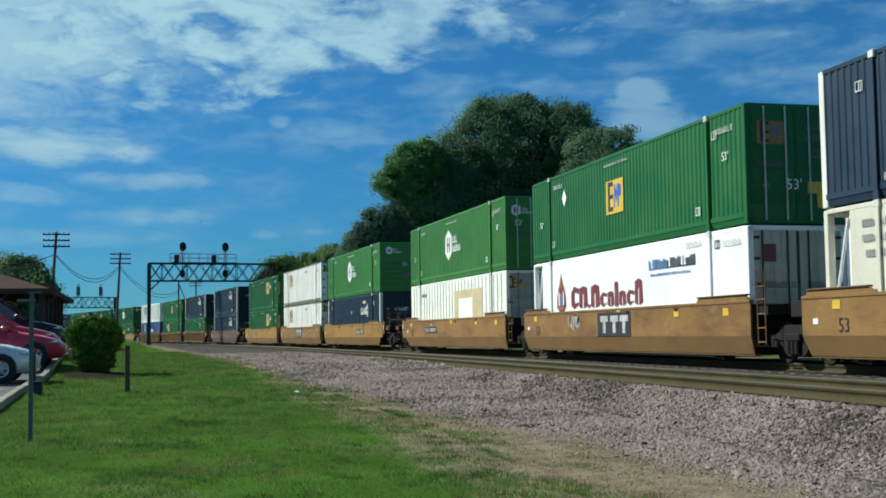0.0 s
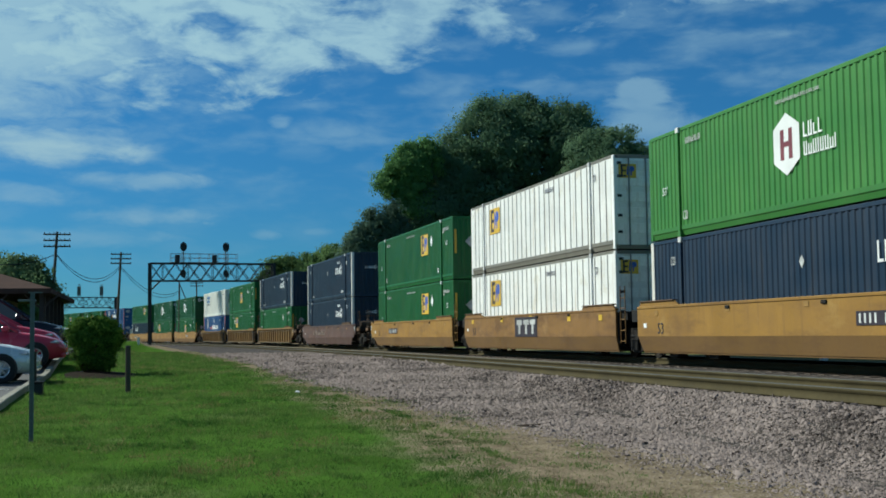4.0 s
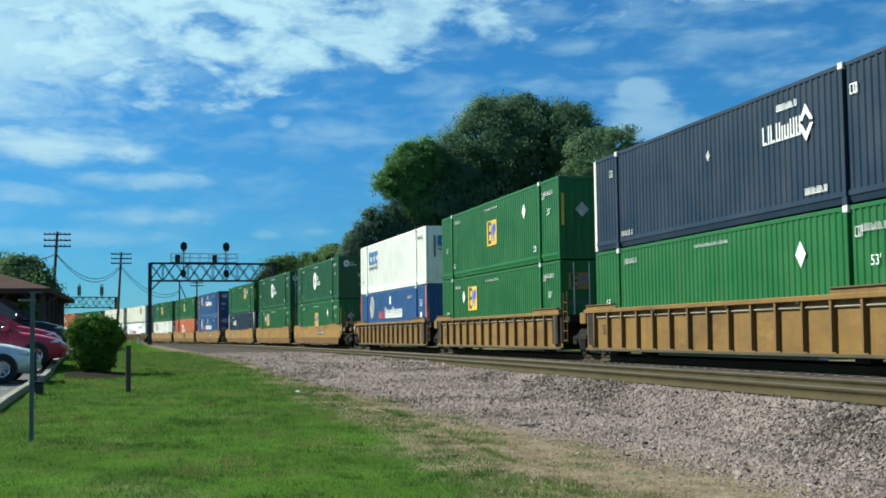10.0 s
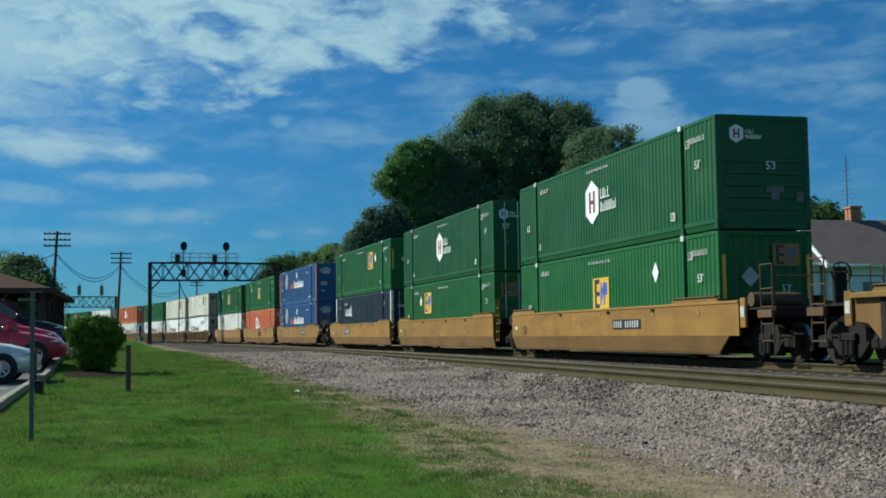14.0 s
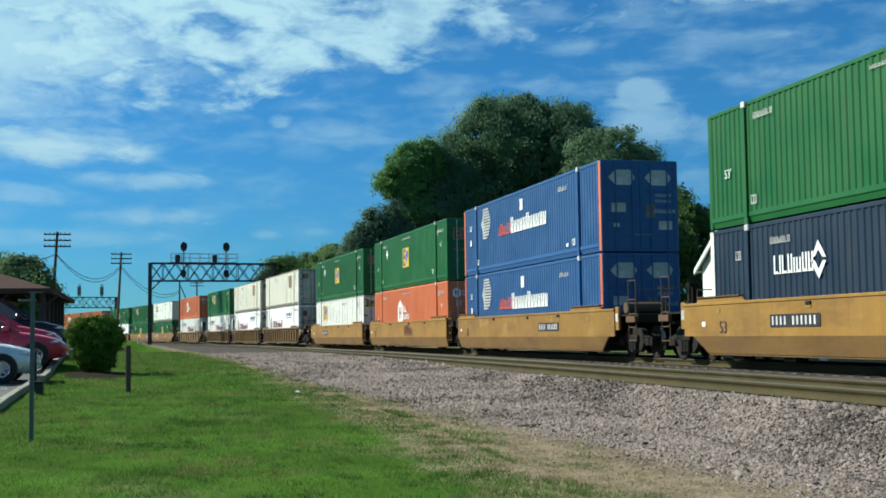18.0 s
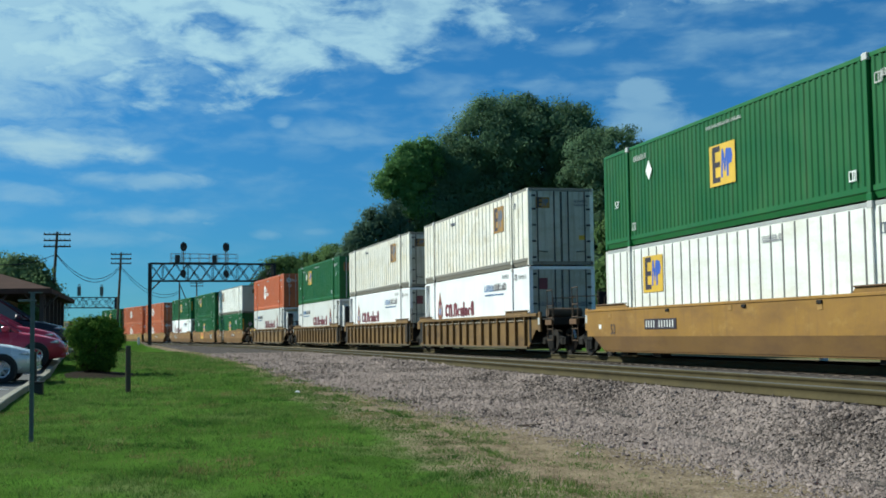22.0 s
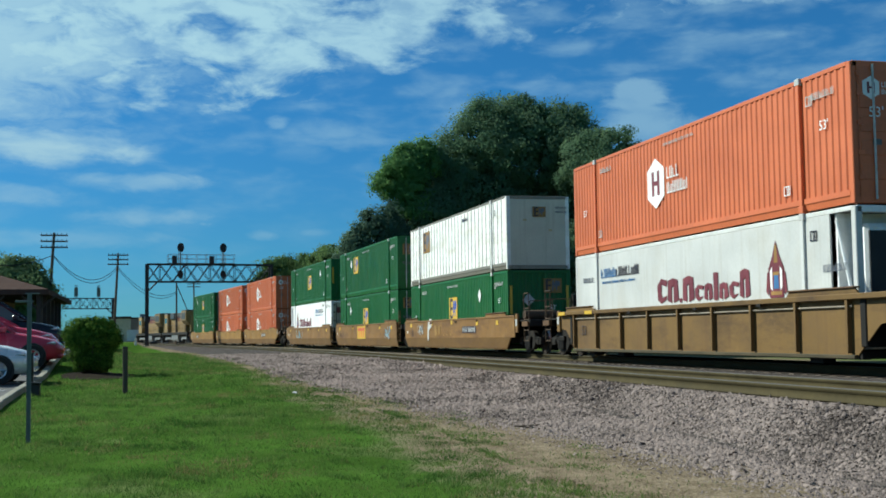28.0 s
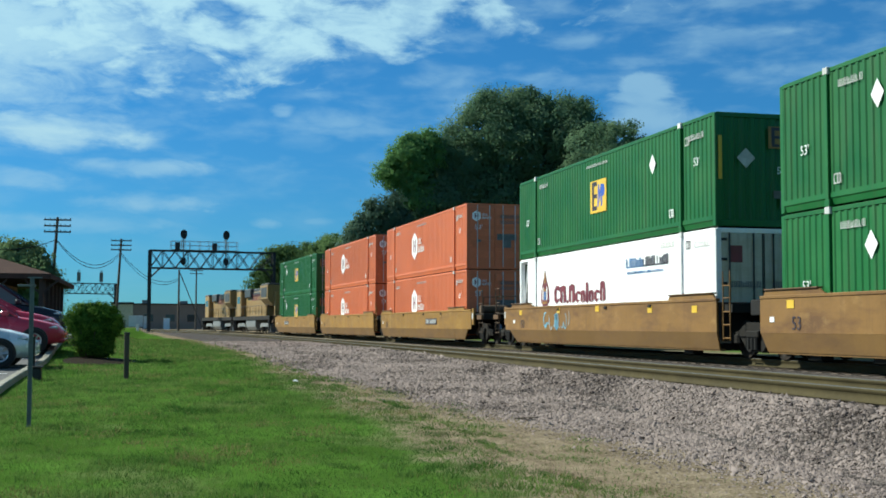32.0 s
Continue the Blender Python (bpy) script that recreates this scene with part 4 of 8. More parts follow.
    bz = float(ground_z(bx, by))
    # Soil patch around the bush; its dark colour stands in for the bush's shadow.
    bed = Shape()
    ring = [(0.65 + 1.55 * math.cos(q * 0.35) * rng.uniform(0.92, 1.08), 0.28 + 0.95 * math.sin(q * 0.35) * rng.uniform(0.92, 1.08)) for q in range(18)]
    top = [(x, y, float(ground_z(bx + x, by + y)) - bz + 0.012) for x, y in ring]
    hub = (0.3, 0.2, 0.06)
    bed.add([*top, *[(x, y, z - 0.2) for x, y, z in top], hub], [(i, (i + 1) % 18, 36) for i in range(18)] + [(i, i + 18, (i + 1) % 18 + 18, (i + 1) % 18) for i in range(18)])
    solo("planting_bed", bed, BED_SHADOW, "bare soil bed under a clipped bush, darkened as the bush's shadow", "planting bed", at=pose(bx, by, bz))
    b = thing("bush", "round clipped green bush on the lawn", "bush", at=pose(bx, by, bz))
    blobs = [(0, -0.22, 1.08, 0.48, 0.43, 0.44), (0, 0.44, 1.08, 0.48, 0.43, 0.42), (0, 0.10, 1.16, 0.48, 0.48, 0.40), (0, 0.12, 0.90, 0.54, 0.73, 0.46), (0, -0.02, 0.46, 0.42, 0.40, 0.44), (0.05, 0.28, 0.44, 0.42, 0.38, 0.42)]
    v, f = leaf_cloud(rng, blobs, 800, 44, 0.032, 0.14)
    part("crown", raw_mesh("crown", v, f, [LEAF_BUSH]), None, b)
    for i in range(16):
        a = rng.uniform(0, 6.3)
        part("stem", Shape().tube((0.1 * math.cos(a), 0.1 * math.sin(a), -0.03), (0.5 * math.cos(a), 0.55 * math.sin(a), 0.5 + rng.uniform(0, 0.7)), 0.022, 0.008, 6), BARK, b, "woody stem")


build_ground()
build_ballast()


# ---- lettering and marks ----
@lru_cache(None)
def letters(body, size, thick=0.004):
    """A flat mesh of readable characters, standing in the x-z plane, facing -y."""
    cu = bpy.data.curves.new("letters", "FONT")
    cu.body, cu.size, cu.extrude, cu.align_x, cu.align_y = body, size, thick / 2, "CENTER", "CENTER"
    cu.resolution_u = 2
    ob = bpy.data.objects.new("letters", cu)
    me = bpy.data.meshes.new_from_object(ob)
    me.transform(Matrix.Rotation(radians(90), 4, "X"))
    bpy.data.objects.remove(ob)
    return me


class Marks(Shape):
    """Flat shapes on a wall in the x-z plane that faces -y."""
    pieces = ()

    def split(self, mats):
        """One mesh for each group of shapes that touch."""
        boxes = [[min(p[0] for p in q[0]) - 0.005, max(p[0] for p in q[0]) + 0.005, min(p[1] for p in q[0]) - 0.005, max(p[1] for p in q[0]) + 0.005, [q]] for q in self.pieces]
        done = []
        while boxes:
            a = boxes.pop(0)
            hit = next((b for b in boxes if a[0] < b[1] and b[0] < a[1] and a[2] < b[3] and b[2] < a[3]), None)
            if hit:
                hit[:] = [min(a[0], hit[0]), max(a[1], hit[1]), min(a[2], hit[2]), max(a[3], hit[3]), a[4] + hit[4]]
            else:
                done.append(a)
        out = []
        for a in done:
            meshes = []
            for q in sorted(a[4], key=lambda q: q[2]):
                m = Marks()
                m.poly(*q)
                meshes.append(m.mesh("emblem", mats))
            out.append(meshes)
        return out

    def poly(self, pts, slot=0, y=0.0):
        n = len(pts)
        self.pieces = [*self.pieces, (pts, slot, y)]
        vs = [(p[0], -y, p[1]) for p in pts] + [(p[0], 0.003 - y, p[1]) for p in pts]
        fs = [tuple(range(n)), tuple(range(2 * n - 1, n - 1, -1))] + [(i, i + n, (i + 1) % n + n, (i + 1) % n) for i in range(n)]
        return self.add(vs, fs, slot)

    def rect(self, x0, x1, z0, z1, slot=0, y=0.0):
        return self.poly([(x0, z0), (x1, z0), (x1, z1), (x0, z1)], slot, y)

    def bars(self, x0, x1, z0, z1, seed, slot=0, gap=0.35, y=0.0):
        """A line of writing that cannot be read: upright bars of a letter's width."""
        r = random.Random(seed)
        h, x = z1 - z0, x0
        low = z0 + h * 0.03
        top = []
        while x < x1 - 0.02:
            t, st, w = z1 - h * r.choice((0, 0, 0, 0.22)), 0.14 * h, 0.46 * h
            kind = r.random()
            if kind < 0.55:      # two stems on a foot
                top += [(x, low), (x, t), (x + st, t), (x + st, z0 + st), (x + w - st, z0 + st), (x + w - st, t), (x + w, t), (x + w, low)]
            elif kind < 0.8:     # a stem with a foot
                top += [(x, low), (x, t), (x + st, t), (x + st, z0 + st), (x + w, z0 + st), (x + w, low)]
            else:
                w = st
                top += [(x, low), (x, t), (x + st, t), (x + st, low)]
            x += w + h * gap * 0.55
        end = top[-1][0]
        self.poly([(x0, z0), (end, z0)] + top[::-1], slot, y)
        return self


@lru_cache(None)
def emblem(kind):
    m = Marks()
    if kind in ("yellow", "yellow_old"):
        m.rect(-0.68, 0.68, -0.52, 0.50, 0)
        m.poly([(-0.52, -0.44), (-0.10, -0.44), (-0.10, -0.31), (-0.36, -0.31), (-0.36, -0.06), (-0.10, -0.06), (-0.10, 0.07), (-0.36, 0.07), (-0.36, 0.32), (-0.10, 0.32), (-0.10, 0.46), (-0.52, 0.46)], 1, 0.002)
        m.poly([(-0.07, -0.34), (0.03, -0.34), (0.06, 0.10), (0.12, -0.20), (0.17, -0.20), (0.23, 0.12), (0.24, -0.34), (0.34, -0.34), (0.35, -0.06), (0.50, -0.02), (0.56, 0.14), (0.50, 0.32), (0.22, 0.36), (0.15, 0.10), (0.08, 0.36), (0.00, 0.36)], 2, 0.002)
        return m.split([D_YELLOW, D_DARK, D_BLUE] if kind == "yellow" else [D_OCHRE, D_DARK, D_GREYB])
    if kind == "hexagon":
        m.poly([(0, -0.70), (0.56, -0.38), (0.56, 0.38), (0, 0.70), (-0.56, 0.38), (-0.56, -0.38)], 0)
        m.poly([(-0.26, -0.34), (-0.10, -0.34), (-0.10, -0.06), (0.10, -0.06), (0.10, -0.34), (0.26, -0.34), (0.26, 0.34), (0.10, 0.34), (0.10, 0.06), (-0.10, 0.06), (-0.10, 0.34), (-0.26, 0.34)], 1, 0.002)
        m.bars(0.72, 1.45, 0.04, 0.36, 3, 0, 0.3)
        m.bars(0.72, 2.0, -0.36, -0.06, 8, 0, 0.3)
        return m.split([D_WHITE, D_MAROON])
    if kind == "white_word":
        m.bars(-1.12, 0.42, -0.24, 0.18, 5, 0, 0.24)
        m.poly([(0.44, -0.02), (0.76, -0.42), (1.06, -0.05), (0.92, -0.05), (0.76, -0.22), (0.60, -0.02)], 0)
        m.poly([(0.50, 0.05), (0.76, 0.40), (1.06, 0.02), (0.92, 0.03), (0.76, 0.20), (0.62, 0.05)], 0)
        return m.split([D_WHITE])
    if kind == "blue_word":
        for i, x in enumerate((-1.2, -0.38, 0.44)):
            m.poly([(x, -0.34), (x + 0.66, -0.34), (x + 0.70, -0.14), (x + 0.28, -0.12), (x + 0.28, 0.12), (x + 0.74, 0.16), (x + 0.74, 0.40), (x, 0.40)], 0)
        m.bars(-1.15, 1.15, -0.66, -0.46, 4, 1, 0.22)
        return m.split([D_STEEL, D_GREYB])
    if kind == "stripes":
        ring = []
        for i in range(11):
            z = -0.62 + i * 0.118
            w = math.sqrt(max(0.66 ** 2 - z * z, 0.01))
            ring += [(w, z), (w, z + 0.072), (-0.30, z + 0.072), (-0.30, z + 0.118)][: 4 if i < 10 else 2]
        m.poly(ring + [(-0.36, 0.63), (-0.40, 0.30), (-0.66, 0.0), (-0.40, -0.30), (-0.36, -0.62)], 2)
        m.bars(1.85, 3.38, -0.66, -0.22, 12, 1, 0.22)
        x, comb = 3.46, []
        for h in (0.62, 0.46, 0.46, 0.46, 0.48, 0.60, 0.46, 0.46, 0.46, 0.48, 0.46):
            comb += [(x, -0.66), (x, -0.68 + h), (x + 0.10, -0.68 + h), (x + 0.13, -0.68 + h * 0.3), (x + 0.17, -0.68 + h * 0.3), (x + 0.20, -0.68 + h), (x + 0.30, -0.68 + h), (x + 0.30, -0.66)]
            x += 0.385
        m.poly([(3.46, -0.68), (x - 0.075, -0.68)] + comb[::-1], 0)
        return m.split([D_WHITE, D_RED, D_DIM])
    if kind in ("crest", "crest_r", "crest_big"):
        grow, tall = {"crest_big": (1.22, 1.0), "crest_r": (1.08, 0.92), "crest": (0.98, 0.86)}[kind]
        m.poly([(-0.30, -0.56), (0.30, -0.56), (0.34, 0.10), (0.16, 0.36), (0, 0.72), (-0.16, 0.36), (-0.34, 0.10)], 0)
        m.poly([(-0.12, -0.36), (0.12, -0.36), (0.09, 0.0), (-0.09, 0.0)], 1, 0.002)
        m.rect(-0.24, 0.24, -0.50, -0.42, 2, 0.002)
        m.poly([(-0.08, 0.22), (0.08, 0.22), (0.04, 0.62), (-0.04, 0.62)], 2, 0.002)
        for q in (-1, 1):
            m.poly([(q * 0.17, -0.40), (q * 0.26, -0.34), (q * 0.27, 0.04), (q * 0.17, 0.14)], 3, 0.002)
            m.poly([(q * 0.36, -0.50), (q * 0.46, -0.42), (q * 0.40, 0.0), (q * 0.30, 0.06)], 0)
        m.rect(-0.13, 0.13, -0.06, 0.02, 2, 0.004)
        x = -6.45 if kind == "crest_r" else 1.00
        k = 0
        for w, h in ((w_ * grow, h_ * tall) for w_, h_ in ((0.54, 0.74), (0.58, 0.72), (0.12, 0.12), (0.58, 0.74), (0.42, 0.46), (0.38, 0.48), (0.20, 0.74), (0.40, 0.46), (0.42, 0.46), (0.42, 0.76))):
            z, q = -0.52, x + w
            if w < 0.25:
                m.poly([(x, z), (q, z), (q + 0.02, z + h), (x - 0.02, z + h)], 0)
            elif k % 2:
                m.poly([(x - 0.03, z + 0.06), (x + w * 0.36, z), (x + w * 0.36, z + h * 0.62), (x + w * 0.56, z + h * 0.70), (x + w * 0.56, z), (q + 0.03, z + 0.07), (q - 0.02, z + h * 0.92), (x + w * 0.5, z + h), (x, z + h * 0.9)], 0)
            else:
                m.poly([(x, z + 0.10), (x + w * 0.4, z), (q, z + 0.12), (q, z + h * 0.30), (x + w * 0.52, z + h * 0.22), (x + w * 0.40, z + h * 0.40), (x + w * 0.44, z + h * 0.76), (q, z + h * 0.66), (q + 0.04, z + h * 0.90), (x + w * 0.4, z + h), (x - 0.02, z + h * 0.72)], 0)
            x, k = q + 0.085 * grow, k + 1
        return m.split([D_MAROON, D_STEEL, D_OCHRE, D_WHITE])
    if kind == "cool_word":
        m.bars(-1.5, -0.3, -0.14, 0.14, 7, 0, 0.3)
        m.bars(-0.25, 1.5, -0.14, 0.14, 9, 1, 0.3)
        m.bars(-1.4, 1.2, -0.32, -0.25, 10, 0, 0.3)
        return m.split([D_STEEL, D_DARK])
    if kind == "plate_word":
        m.rect(-1.3, 1.3, -0.36, 0.36, 0)
        for i, x in enumerate((-1.05, -0.25, 0.50)):
            m.poly([(x, 0.26), (x, 0.08), (x + 0.20, 0.08), (x + 0.20, -0.26), (x + 0.42, -0.26), (x + 0.42, 0.08), (x + 0.62, 0.08), (x + 0.62, 0.26)], 1, 0.002)
        return m.split([D_DARK, D_DIM])
    if kind == "car_number":
        m.rect(-1.05, 1.05, -0.14, 0.14, 0)
        for i in range(11):
            if i != 4:
                m.rect(-0.95 + i * 0.175, -0.885 + i * 0.175, -0.095, 0.095, 1, 0.002)
        return m.split([D_DARK, D_PALE])
    if kind == "faded_number":
        m.bars(-2.6, -1.2, -0.15, 0.15, 53, 0, 0.30)
        m.bars(-0.7, 1.9, -0.15, 0.15, 54, 0, 0.30)
        return m.split([D_FADED])
    if kind == "red_word":
        m.bars(-0.8, 0.8, -0.26, 0.26, 55, 0, 0.30)
        return m.split([D_RUSTWORD])
    if kind == "yellow_word":
        m.rect(-1.15, 1.15, -0.40, 0.36, 0)
        for i, x in enumerate((-0.95, -0.28, 0.36)):
            m.poly([(x, 0.26), (x, 0.08), (x + 0.19, 0.08), (x + 0.19, -0.30), (x + 0.39, -0.30), (x + 0.39, 0.08), (x + 0.58, 0.08), (x + 0.58, 0.26)], 1, 0.002)
        return m.split([D_YELLOW, D_RED])
    if kind == "sprayed_blob":
        m.poly([(-0.40, -0.50), (-0.22, -0.52), (-0.14, -0.05), (0.10, 0.02), (0.34, 0.14), (0.46, 0.36), (0.34, 0.50), (0.06, 0.52), (-0.16, 0.40), (-0.36, 0.10)], 0)
        m.poly([(0.02, 0.20), (0.22, 0.24), (0.26, 0.36), (0.08, 0.38)], 1, 0.002)
        return m.split([D_PALE, D_RUSTWORD])
    if kind == "yellow_scuffs":
        for x0, x1, z0, z1 in ((-0.62, -0.22, -0.26, 0.24), (0.02, 0.40, -0.22, 0.20), (0.95, 1.08, -0.30, -0.20), (1.55, 1.72, -0.28, -0.18), (2.1, 2.35, -0.28, -0.16)):
            m.poly([(x0, z0 + 0.04), (x0 + 0.07, z0), (x1, z0 + 0.02), (x1 + 0.03, z1 - 0.06), (x1 - 0.05, z1), (x0 - 0.03, z1 - 0.02)], 0)
        return m.split([D_OCHRE])
    if kind.startswith("graffiti"):
        wide, high, strokes, seed = {"graffiti_blue": (1.3, 0.34, 9, 5), "graffiti_white": (0.55, 0.30, 7, 6), "graffiti_tag": (0.7, 0.42, 8, 9)}[kind]
        r = random.Random(seed)
        for i in range(strokes):
            cx, cz = -wide + 2 * wide * (i + 0.5) / strokes, r.uniform(-0.2, 0.2) * high
            rx, rz, a0, turn = wide / strokes * r.uniform(0.8, 1.5), high * r.uniform(0.45, 0.9), r.uniform(0, 6.3), r.uniform(2.5, 5.5) * r.choice((-1, 1))
            pts = [(cx + rx * math.cos(a0 + turn * q / 9) + 0.04 * q / 9, cz + rz * math.sin(a0 + turn * q / 9)) for q in range(10)]
            w = r.uniform(0.016, 0.03)
            m.poly([(x - w, z + w * 0.6) for x, z in pts] + [(x + w, z - w * 0.6) for x, z in pts[::-1]], i % 3 == 2, 0.0002 * i)
        return m.split([D_SPRAY if kind != "graffiti_white" else D_DIM, D_DIM])
    return m.split([D_WHITE])


# White paints darkened to carry the shade on the ends, with grime runs.
P_ENDSHADE = paint("white end paint greyed for shade, with dirt runs", (0.36, 0.35, 0.32), streak=(0.12, 0.09, 0.06), streak_amt=0.6)
P_GRIMESHADE = paint("grimy off-white door paint with end shade", (0.50, 0.47, 0.39), streak=(0.12, 0.09, 0.06), streak_amt=0.75, dust=(0.34, 0.29, 0.20), dust_amt=0.5, grime=(0.36, 0.31, 0.22))
CASTING = mat("pale worn casting", (0.50, 0.50, 0.48), rough=0.6, var=0.3)


def put_emblem(kind, name, parent, at, label=""):
    for k, meshes in enumerate(emblem(kind)):
        ob = part(name if k == 0 else "lettering", meshes[0], None, parent, label, at=at)
        for me in meshes[1:]:
            part("emblem_shape", me, None, ob)


D_FADED = mat("faded tan lettering", (0.24, 0.18, 0.14), rough=0.7, var=0.3, fine=9, bump=0.0)
D_OCHRE = mat("dirty ochre plate", (0.27, 0.15, 0.035), rough=0.6, var=0.3, fine=9, bump=0.0)
D_GREYB = mat("grey marking", (0.12, 0.13, 0.16), rough=0.5, var=0.1, bump=0.0)
D_RUSTWORD = mat("faded red lettering", (0.15, 0.045, 0.022), rough=0.7, var=0.35, fine=6, bump=0.0)
D_SPRAY = mat("pale blue spray paint", (0.20, 0.42, 0.55), rough=0.6, var=0.3, bump=0.0)


@lru_cache(None)
def simple_mark(kind):
    m = Marks()
    if kind == "diamond":
        m.poly([(0, -0.29), (0.22, 0), (0, 0.29), (-0.22, 0)])
    elif kind == "wide_diamond":
        m.poly([(0, -0.30), (0.30, 0), (0, 0.30), (-0.30, 0)])
    elif kind == "long":
        m.bars(-0.95, 0.95, -0.04, 0.04, 31, 0, 0.35)
    elif kind == "code":
        m.bars(-0.46, 0.46, -0.075, 0.075, 32, 0, 0.32)
    elif kind == "small":
        m.bars(-0.13, 0.13, -0.10, 0.10, 33, 0, 0.25)
        m.rect(-0.13, 0.13, 0.09, 0.115)
    elif kind == "tiny":
        m.rect(-0.10, 0.10, -0.06, 0.06)
    elif kind == "patch":
        m.rect(-0.15, 0.15, -0.09, 0.09)
    elif kind == "square":
        m.rect(-0.17, 0.17, -0.21, 0.21)
    elif kind == "dataplate":
        m.rect(-0.45, 0.45, 0, 0.28)
        m.rect(-0.20, 0.20, -0.34, 0.01)
    elif kind == "stripe":
        m.rect(-0.05, 0.05, -0.55, 0.55)
    elif kind == "tanpatch":
        m.rect(-2.2, 2.2, -0.95, 0.35)
    elif kind == "paledpatch":
        m.rect(-1.1, 1.1, -0.6, 0.25)
    elif kind == "arrow_hex":
        m.poly([(-0.45, 0), (-0.2, 0.24), (0.3, 0.24), (0.45, 0), (0.3, -0.24), (-0.2, -0.24)])
    return m


@lru_cache(None)
def mark_mesh(kind, ma):
    return simple_mark(kind).mesh("marking", [ma])


# ---- containers ----
CL, CW, CH = 16.15, 2.60, 2.908
POST = 6.10


@lru_cache(None)
def wall_mesh(length, z0, z1, pitch, depth, ma, style):
    """A side or end wall in the x-z plane; its outer face is y = 0 and it goes back to +y."""
    sh = Shape()
    if style == "rib":        # flat sheets with raised upright ribs
        sh.box(-length / 2, length / 2, 0, 0.04, z0, z1)
        return sh.mesh("wall", [ma])
    if style == "flat":
        sh.box(-length / 2, length / 2, 0, 0.04, z0, z1)
        return sh.mesh("wall", [ma])
    n = max(3, int(round(length / pitch)))
    p = length / n
    xs, ys = [], []
    for i in range(n):
        x = -length / 2 + i * p
        for fx, fy in ((0, 0), (0.34, 0), (0.48, depth), (0.84, depth)):
            xs.append(x + fx * p), ys.append(fy)
    xs.append(length / 2), ys.append(0)
    k = len(xs)
    vs = [(x, y, z) for z in (z0, z1) for x, y in zip(xs, ys)]
    fs = [(i, i + 1, i + 1 + k, i + k) for i in range(k - 1)]
    sh.add(vs, fs)
    return sh.mesh("wall", [ma])


@lru_cache(None)
def box_mesh(x, y, z, ma, ch=0.0):
    return Shape().box(-x / 2, x / 2, -y / 2, y / 2, -z / 2, z / 2, ch=ch).mesh("bar", [ma])


@lru_cache(None)
def sill_mesh(length, ma):
    """Bottom side rail: a flat strip above, leaning inwards below; outer face towards -y."""
    return Shape().prism([(0.04, 0.04), (0.012, 0.16), (-0.012, 0.19), (-0.012, 0.30), (0.10, 0.30), (0.10, 0.04)], "x", -length / 2, length / 2).mesh("bottom_rail", [ma])


TURN = Matrix.Rotation(math.pi, 4, "Z")
END = Matrix.Rotation(radians(90), 4, "Z")      # a wall facing -y now faces +x


def mark(t, kind, ma, at, size=None):
    """One mark on a wall: readable characters (#...), an emblem (no material) or a plain shape."""
    if kind.startswith("#"):
        me = letters(kind[1:], size)
        if not me.materials:
            me.materials.append(D_WHITE)
        part("number", me, None, t, at=at)
        return
    at = at @ Matrix.Scale(size or 1.0, 4)
    if ma is None:
        put_emblem(kind, "emblem", t, at)
    else:
        part("marking", mark_mesh(kind, ma), None, t, at=at)


